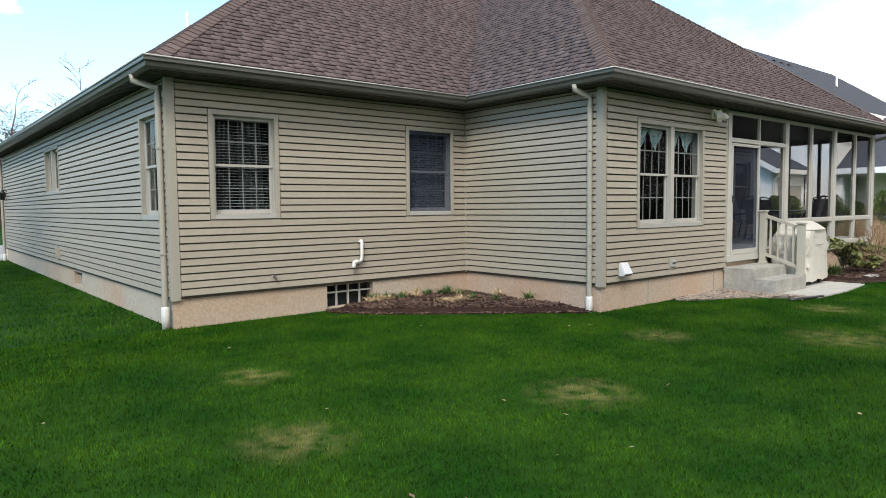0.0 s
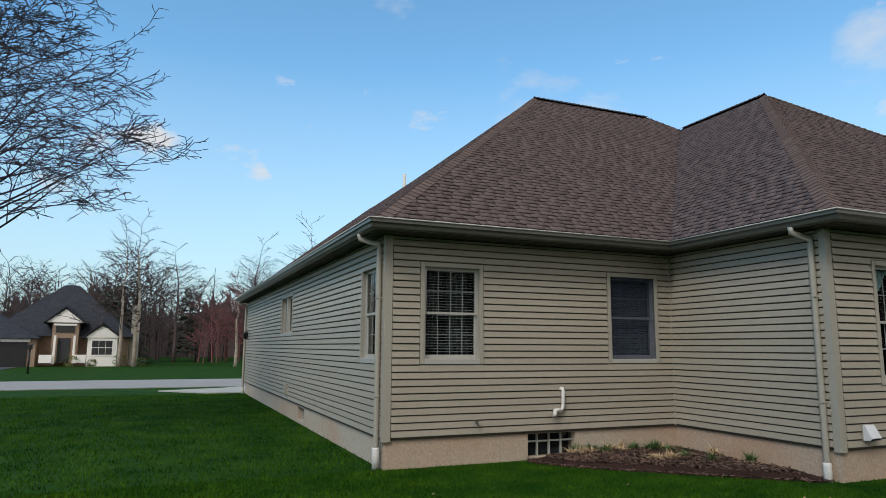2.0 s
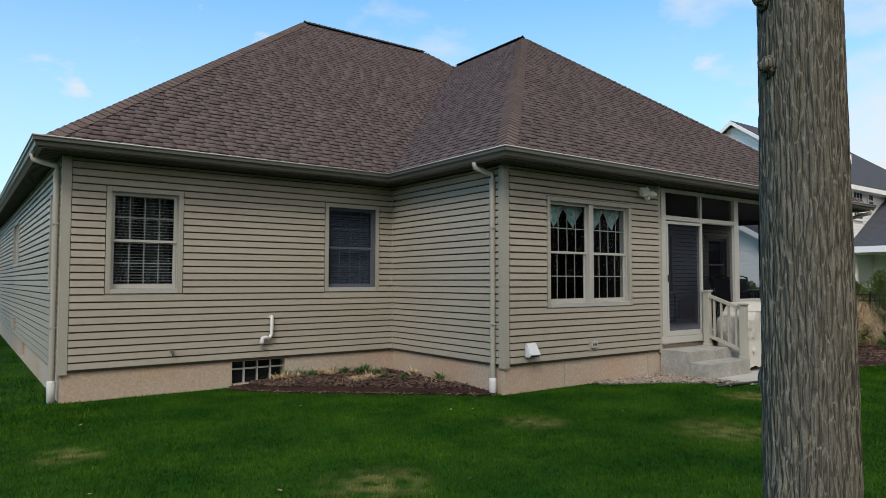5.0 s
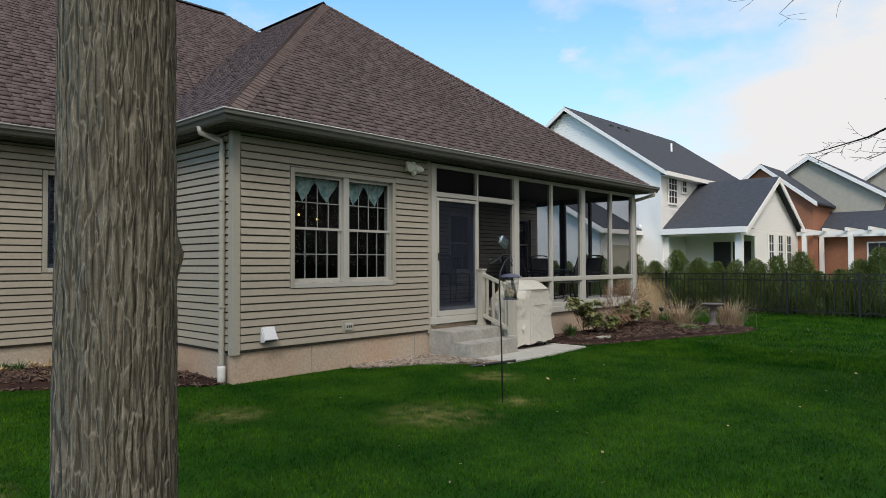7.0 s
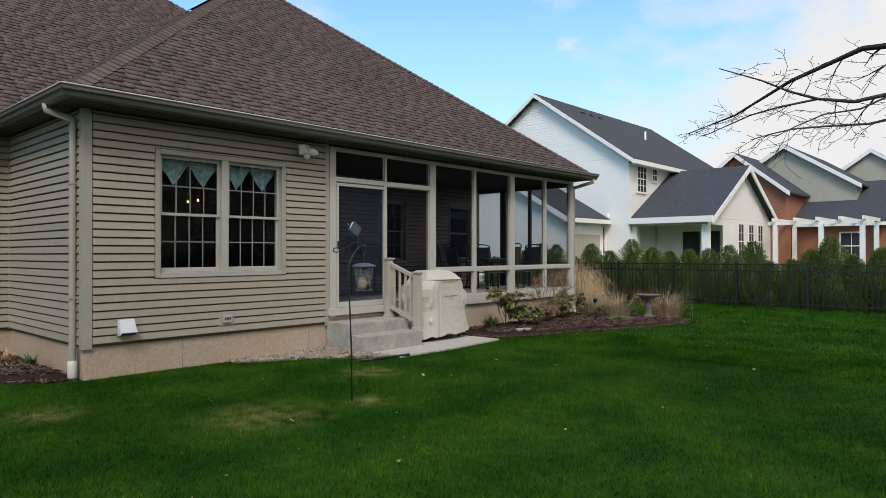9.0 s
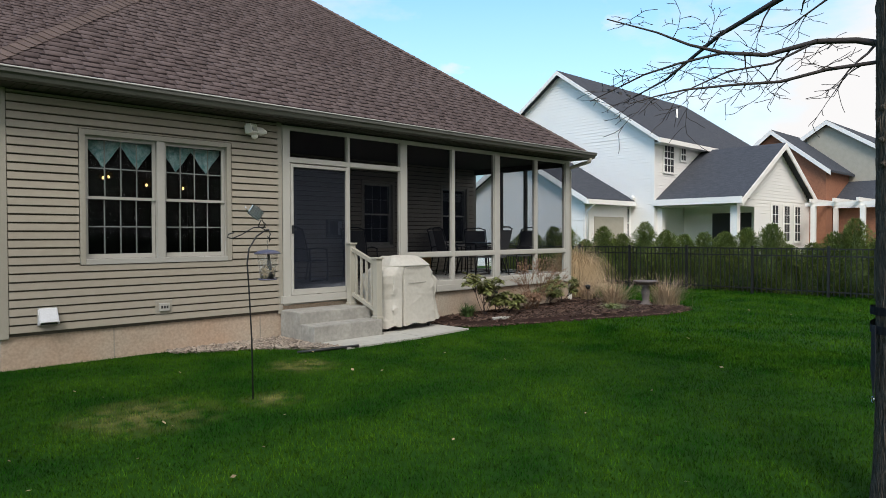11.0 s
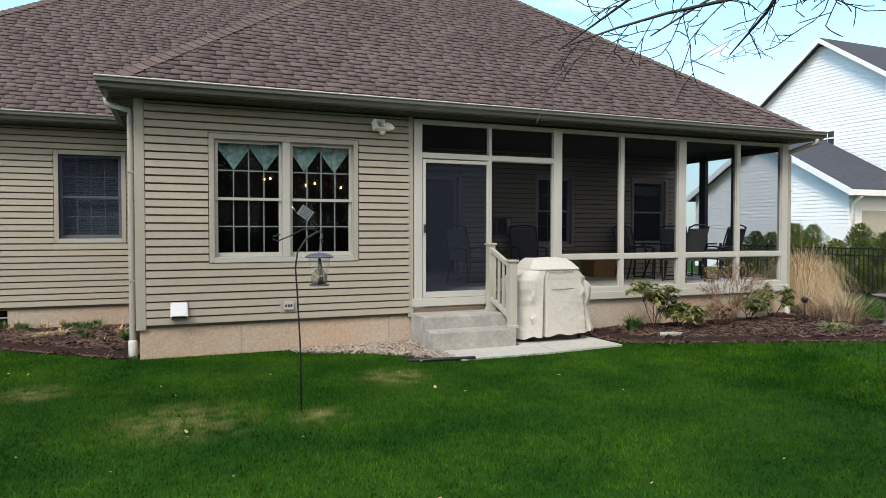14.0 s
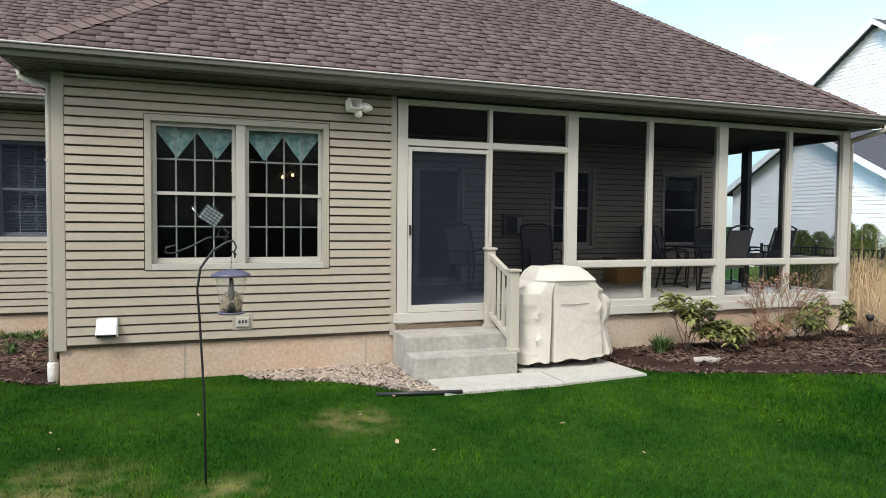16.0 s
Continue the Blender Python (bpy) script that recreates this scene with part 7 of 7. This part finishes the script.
# its covered back porch with a gable to the south
PX, PS, PE2, PEAVE = 30.3, 7.7, 38.2, 2.95
pm = (PX + PE2) / 2
pk = (5.15 - PEAVE) / (pm - PX)
bp = thing("white_sun_room", (PX, PS, 0.0), "white gabled sun room with an open porch and dark shingle roof", "house wing")
bm = box(B(), PX + 2.2, PS + 0.02, 0, PE2, NS - 0.02, PEAVE)
prism(bm, [(PX + 0.1, PS + 0.02, PEAVE), (PE2 - 0.1, PS + 0.02, PEAVE), (pm, PS + 0.02, PEAVE + pk * (pm - PX) - 0.12)], (0, NS - PS - 0.04, 0))
core = part("wall", bm, M_WHITE, bp, "white lap sided walls")
lap_band(core, "x", PS + 0.02, -1, PX + 1.6, PE2, 0.2, PEAVE)
lap_band(core, "x", PS + 0.02, -1, 0, 0, PEAVE, PEAVE + pk * (pm - PX) - 0.12, shape=lambda z: (PX + (z - PEAVE) / pk, PE2 - (z - PEAVE) / pk))
for s, x_e in ((1, PX - 0.3), (-1, PE2 + 0.3)):
    part("roof", slab([(x_e, PS - 0.3, PEAVE - 0.3 * pk + 0.14), (x_e, NS, PEAVE - 0.3 * pk + 0.14), (pm, NS, PEAVE + pk * (pm - PX) + 0.14), (pm, PS - 0.3, PEAVE + pk * (pm - PX) + 0.14)]), M_SLATE, bp)
    part("rake_board", prism(B(), [(x_e, PS - 0.33, PEAVE - 0.3 * pk - 0.12), (pm, PS - 0.33, PEAVE + pk * (pm - PX) - 0.12), (pm, PS - 0.33, PEAVE + pk * (pm - PX) + 0.12), (x_e, PS - 0.33, PEAVE - 0.3 * pk + 0.12)], (0, 0.05, 0)), M_WHITE, bp)
part("gutter", box(B(), PX - 0.38, PS - 0.3, PEAVE - 0.22, PX - 0.3, NS, PEAVE + 0.02), M_WHITE, bp)
part("beam", box(B(), PX - 0.05, PS, PEAVE - 0.3, PX + 0.15, NS, PEAVE - 0.02), M_WHITE, bp)
part("beam", box(B(), PX + 0.15, PS, PEAVE - 0.3, PX + 1.6, PS + 0.2, PEAVE - 0.02), M_WHITE, bp)
for x, y in ((PX, PS), (PX, NS - 0.2)):
    part("column", box(B(), x - 0.06, y - 0.02, 0, x + 0.22, y + 0.24, PEAVE - 0.3, 0.01), M_WHITE, bp)
part("sliding_door", box(B(), PX + 2.17, 8.05, 0.3, PX + 2.2, 9.6, 2.45), M_DARK, bp, "dark glazed sliding door")
part("door_frame", box(B(), PX + 2.15, 8.78, 0.3, PX + 2.17, 8.86, 2.45), M_WHITE, bp)
for x in (33.6, 34.9, 36.15):
    small_window(bp, "x", PS, -1, x, x + 0.62, 1.3, 2.75, 2, 4)

# brick house and pergola beyond
bh = thing("brick_house", (46, 6.0, 0.0), "orange brick house with beige gables and dark roofs", "house")


def gable_west(parent, x, y0, y1, eave, peak, depth, face, face_label):
    m_ = (y0 + y1) / 2
    bm = prism(B(), [(x, y0, 0), (x, y1, 0), (x, y1, eave), (x, m_, peak - 0.15), (x, y0, eave)], (depth, 0, 0))
    part("wall", bm, face, parent, face_label)
    k = (peak - eave) / (m_ - y0)
    for y_e in (y0 - 0.3, y1 + 0.3):
        part("roof", slab([(x - 0.3, y_e, eave - 0.3 * k + 0.1), (x + depth, y_e, eave - 0.3 * k + 0.1), (x + depth, m_, peak + 0.1), (x - 0.3, m_, peak + 0.1)]), M_SLATE, parent)
        part("rake_board", prism(B(), [(x - 0.34, y_e, eave - 0.3 * k - 0.18), (x - 0.34, m_, peak - 0.18), (x - 0.34, m_, peak + 0.08), (x - 0.34, y_e, eave - 0.3 * k + 0.08)], (0.06, 0, 0)), M_WHITE, parent)


gable_west(bh, 45.0, 8.6, 14.0, 5.1, 7.3, 9, M_BRICK, "orange brick gable wall")
gable_west(bh, 49.0, 5.9, 13.5, 5.6, 8.1, 10, M_BEIGE, "beige sided gable")
gable_west(bh, 60.0, 3.0, 11.0, 6.0, 8.8, 10, M_BEIGE, "beige sided gable")
gable_west(bh, 72.0, 0.0, 9.0, 6.0, 9.2, 10, M_BRICK, "brick gable")
part("wall", box(B(), 46.5, -12, 0, 58, 8.6, 3.3), M_BRICK, bh, "orange brick single-storey wall")
part("roof", slab([(46.1, -12.4, 3.3), (46.1, 8.6, 3.3), (52, 8.6, 5.9), (52, -12.4, 5.9)]), M_SLATE, bh)
for y in (1.2, 5.2):
    small_window(bh, "y", 46.5, -1, y, y + 1.0, 1.2, 2.6, 2, 2)
per = thing("pergola", (36, 5.2, 0.0), "white pergola with square posts behind the sun room", "pergola")
for x, y in ((36.0, 3.6), (36.0, 5.1), (39, 3.6), (39, 6.9), (36.0, 6.9)):
    part("post", box(B(), x - 0.09, y - 0.09, 0, x + 0.09, y + 0.09, 2.75), M_WHITE, per)
for y in (3.5, 4.35, 5.2, 6.05, 6.9):
    part("rafter", box(B(), 35.6, y - 0.04, 2.9, 39.6, y + 0.04, 3.05), M_WHITE, per)
for x in (36.0, 39.0):
    part("beam", box(B(), x - 0.06, 3.2, 2.75, x + 0.06, 7.2, 2.9), M_WHITE, per)

# the neighbours' plots stand a little further off than they were drawn
for ob in (house, gar, bp, per):
    ob.scale = (1.2, 1.2, 1.2)
    ob.location = Vector((5.13, -2.44, 1.57)) + 1.2 * (ob.location - Vector((4.87, -2.16, 1.57)))

# ---- beyond the street ----
bm = box(B(), -120, 30.2, -0.2, 120, 37.0, 0.03)
solid("road", bm, M_ROAD, "pale grey street crossing behind the house", "road", "structure")
bm = prism(B(), [(-0.4, 27.9, -0.1), (1.3, 26.1, -0.1), (8.0, 26.1, -0.1), (8.0, 30.15, -0.1), (3.2, 30.15, -0.1), (2.0, 29.0, -0.1)], (0, 0, 0.14))
solid("pavement_driveway", bm, M_CONC, "pale concrete driveway apron by the garage", "driveway", "structure")
bm = box(B(), -23.9, 37.05, -0.1, -10.3, 61.0, 0.035)
solid("pavement_far_drive", bm, M_DRIVE, "dark asphalt driveway of the house across the street", "driveway", "structure")

fh = thing("far_house", (-6, 62, 0.0), "tan brick ranch house with a steep dark roof across the street", "house")
FY = 62.0
part("wall", box(B(), -17, FY, 0, -8.2, FY + 9, 2.35), M_TANBRICK, fh, "tan brick wall")
part("wall", box(B(), -8.2, FY + 1.5, 0, -1.6, FY + 10, 2.5), M_TANBRICK, fh, "tan brick wall")
part("wall", box(B(), -4.6, FY + 0.3, 0, -2.4, FY + 1.6, 2.35), M_WHITE, fh, "white bay front")
# no recess here: a black panel paints the dark inside of the garage
part("garage_opening", box(B(), -16.5, FY - 0.05, 0.0, -8.75, FY + 0.02, 1.95), M_BLACK, fh, "flat black panel painted as the unlit inside of the open garage")
part("garage_trim", box(B(), -16.6, FY - 0.08, 1.95, -8.6, FY + 0.02, 2.2), M_WHITE, fh)


def hip(x0, x1, y0, y1, z, h):
    r = (y1 - y0) / 2
    m_ = (y0 + y1) / 2
    bm = B()
    a = [bm.verts.new(p) for p in ((x0, y0, z), (x1, y0, z), (x1, y1, z), (x0, y1, z), (x0 + r, m_, z + h), (x1 - r, m_, z + h))]
    for q in ((0, 1, 5, 4), (1, 2, 5), (2, 3, 4, 5), (3, 0, 4), (3, 2, 1, 0)):
        bm.faces.new([a[i] for i in q])
    return bm


part("roof", hip(-12.2, -1.1, FY + 1.0, FY + 11.0, 2.45, 4.6), M_SLATE_DK, fh, "steep dark hip roof")
part("roof", hip(-18, -7.9, FY - 0.4, FY + 9.4, 2.25, 2.6), M_SLATE_DK, fh, "dark hip roof over the garage")
for xc, w, z, y, hh in ((-6.3, 1.35, 3.55, FY + 0.2, 1.1), (-3.5, 1.3, 2.35, FY + 0.2, 1.0)):
    part("gable", prism(B(), [(xc - w, y, z), (xc + w, y, z), (xc, y, z + hh)], (0, 1.5, 0)), M_WHITE, fh, "white pediment gable")
    for s in (-1, 1):
        part("roof", prism(B(), [(xc, y - 0.15, z + hh + 0.14), (xc + s * (w + 0.2), y - 0.15, z - 0.1), (xc + s * (w + 0.2), y - 0.15, z + 0.04), (xc, y - 0.15, z + hh + 0.28)], (0, 4.0, 0)), M_SLATE_DK, fh)
part("entry", box(B(), -7.2, FY + 0.35, 0.3, -5.3, FY + 1.6, 3.55), M_TANBRICK, fh)
part("transom", box(B(), -6.95, FY + 0.3, 2.75, -5.6, FY + 0.36, 3.3), M_DARK, fh)
part("transom_frame", box(B(), -7.1, FY + 0.27, 3.3, -5.45, FY + 0.36, 3.45), M_WHITE, fh)
part("front_door", box(B(), -6.75, FY + 0.28, 0.35, -5.85, FY + 0.36, 2.3), M_DARK, fh)
for x in (-7.0, -5.6):
    part("column", box(B(), x, FY - 0.1, 0.2, x + 0.16, FY + 0.1, 2.5), M_WHITE, fh)
for x in (-7.9, -5.5):
    part("railing", box(B(), x, FY - 0.25, 0.3, x + 0.9, FY - 0.2, 0.95), M_WHITE, fh)
small_window(fh, "x", FY + 0.3, -1, -4.25, -2.75, 0.95, 2.1, 3, 1)
far_shrubs = []
part("chimney", box(B(), -1.5, FY + 2.5, 0, -0.85, FY + 3.4, 5.2), M_CONC, fh)
for x, s in ((-5.6, 0.6), (-4.1, 0.4), (-2.0, 0.65), (-0.4, 0.5)):
    r = np.random.RandomState(int(x * 10) + 900)
    n = 260
    d = r.normal(size=(n, 3))
    d /= np.linalg.norm(d, axis=1, keepdims=True)
    c = d * s * r.uniform(0.7, 1.0, (n, 1)) * [1, 1, 0.8] + [0, 0, s * 0.75]
    o = np.cross(d, [0.3, 0.2, 1])
    v = np.stack([c - o * 0.09, c + d * 0.1, c + o * 0.09], 1).reshape(-1, 3)
    ob = thing("round_shrub", (x, FY - 0.6, 0), "clipped yellow-green shrub before the far house", "shrub", "far shrubs")
    k = new("foliage", mesh_np("foliage", v, np.arange(3 * n).reshape(-1, 3), M_LEAF))
    k.parent = ob
    far_shrubs.append(ob)
lp = thing("mailbox_post", (-6.3, 47, 0), "black mailbox post by the far driveway", "mailbox")
part("post", tube(B(), [(-6.3, 47, 0), (-6.3, 47, 1.5)], 0.06, 8), M_BLACK, lp)
part("box", box(B(), -6.42, 46.8, 1.45, -6.18, 47.2, 1.75, 0.03), M_BLACK, lp)

for ob in [fh, lp] + far_shrubs:  # the plot across the street lies a little further west
    ob.location.x -= 1.3

# the birch, young maple and taller trees that stand out
for i, (x, y, h, r, tm, wm, lab) in enumerate(((-2.3, 60.5, 12.0, 0.16, M_BIRCH, M_WOODS, "leaning pale-barked birch beside the far house"), (-3.4, 60.6, 11.0, 0.14, M_BIRCH, M_WOODS, "pale-barked birch beside the far house"),
                                            (5.4, 58, 7.5, 0.13, M_BIRCH, M_REDWOOD, "young maple with red buds on the far lawn"), (9.3, 78, 13.5, 0.2, M_WOODS, M_WOODS, "tall bare tree at the wood's edge"),
                                            (14.0, 70, 14.5, 0.2, M_WOODS, M_WOODS, "tall bare tree showing above the roof"), (1.0, 76, 12, 0.18, M_WOODS, M_WOODS, "tall bare tree at the wood's edge"), (11.5, 62, 9, 0.14, M_WOODS, M_REDWOOD, "budding red tree beside the house"))):
    bare_tree((x, y, 0), h, r, 60 + i, lab, wm, tm, limbs=30, low=0.22, reach=0.38, depth=2, thin=0.02)

# woods all round, as one mass each
def woods(name, seed, rows, material, label, count=60):
    rg = random.Random(seed)
    segs = []
    for x, y, h in rows:
        r = h * 0.011
        top = Vector((x + rg.uniform(-0.5, 0.5), y, h * 0.75))
        segs.append((x, y, -0.2, *top, r * 1.2, r * 0.15))
        for k in range(8):
            t = 0.2 + 0.75 * rg.random()
            p = Vector((x, y, 0)).lerp(top, t)
            a = rg.uniform(0, 6.28)
            branchlets(p, (math.cos(a), math.sin(a), 1.1), h * (0.34 - 0.2 * t) * rg.uniform(0.8, 1.2), max(r * 0.45, 0.03), 2, rg, segs, -0.02, 0.35, 0.6, 4)
    s = np.array(segs)
    s[:, 6:] = np.maximum(s[:, 6:], 0.028)
    return tagged(new(name, limbs_mesh(name, s, material, 3)), label, "woods", kind="stuff")


rg = random.Random(31)
woods("woods", 1, [(rg.uniform(-70, 45), rg.uniform(76, 110), rg.uniform(8.5, 14.5)) for _ in range(330)], M_WOODS, "bare grey-brown woods behind the far houses")
woods("woods_red", 2, [(rg.uniform(3, 26), rg.uniform(70, 82), rg.uniform(5, 8.5)) for _ in range(40)], M_REDWOOD, "budding reddish undergrowth at the wood's edge")
woods("woods_south", 3, [(60 * math.cos(a) * rg.uniform(0.9, 1.4), 60 * math.sin(a) * rg.uniform(0.7, 1.2), rg.uniform(11, 18)) for a in (rg.uniform(3.0, 6.1) for _ in range(45))], M_WOODS, "bare trees round the rest of the neighbourhood")


def evergreens(name, rows, seed, label):
    r = np.random.RandomState(seed)
    vs = []
    for x, y, h, w in rows:
        n = 700
        t = r.beta(1, 1.6, n)
        a = r.uniform(0, 6.28, n)
        rad = w * (1 - t) * r.uniform(0.4, 1.05, n)
        c = np.stack([x + rad * np.cos(a), y + rad * np.sin(a), 0.3 + t * h], 1)
        o = np.stack([np.cos(a), np.sin(a), -0.3 + 0 * a], 1) * r.uniform(0.3, 0.7, n)[:, None]
        s = np.stack([-np.sin(a), np.cos(a), 0 * a], 1) * r.uniform(0.12, 0.3, n)[:, None]
        vs.append(np.stack([c - s, c + s, c + o], 1).reshape(-1, 3))
    v = np.concatenate(vs)
    return tagged(new(name, mesh_np(name, v, np.arange(len(v)).reshape(-1, 3), M_PINE)), label, "evergreens", kind="stuff")


evergreens("evergreens", [(-4.3, 74, 8.8, 2.0), (-3.1, 76, 9.5, 2.2), (-5.7, 77, 8.0, 2.0), (2.1, 80, 8, 2.4), (8.2, 63, 2.7, 1.5), (9.8, 65, 2.4, 1.4)], 5, "dark evergreens before and inside the far woods")
# an unseen row, added to darken window reflections and the southern lawn
rg = random.Random(17)
evergreens("evergreens_unseen_south", [(-38 + 3.1 * k + rg.uniform(-1, 1), rg.uniform(-25, -18), rg.uniform(11, 16), rg.uniform(3.0, 4.0)) for k in range(44)], 6, "unseen dense evergreens, added to block low sky behind the yards")
bm = B()
rg = random.Random(77)
crest = [(60 - 0.5 * k, 112, 6.2 + 3.2 * rg.random() ** 2 + 1.0 * math.sin(k * 0.14) + 0.7 * math.sin(k * 0.37)) for k in range(301)]
prism(bm, [(-90, 112, -0.2), (60, 112, -0.2)] + crest, (0, 3, 0))
solid("backdrop_undergrowth", bm, M_WOODS, "dense brown undergrowth deep in the far woods", "backdrop", "structure")

# ---- the nearest shingles, one by one ----
tab_meshes = {}
for o, along, up, nrm, w, h, k in SINGLES:
    key = (w, h)
    if key not in tab_meshes:
        # the thinnest tabs are printed bands and painted butt shadows
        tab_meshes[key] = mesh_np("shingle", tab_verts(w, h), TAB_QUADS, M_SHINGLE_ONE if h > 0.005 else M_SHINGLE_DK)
    ob = new("shingle", tab_meshes[key])
    ob.parent = roof
    m = Matrix((along, up, nrm)).transposed().to_4x4()
    ob.matrix_basis = Matrix.Translation(o - Vector((X0, Y0, EZ))) @ m
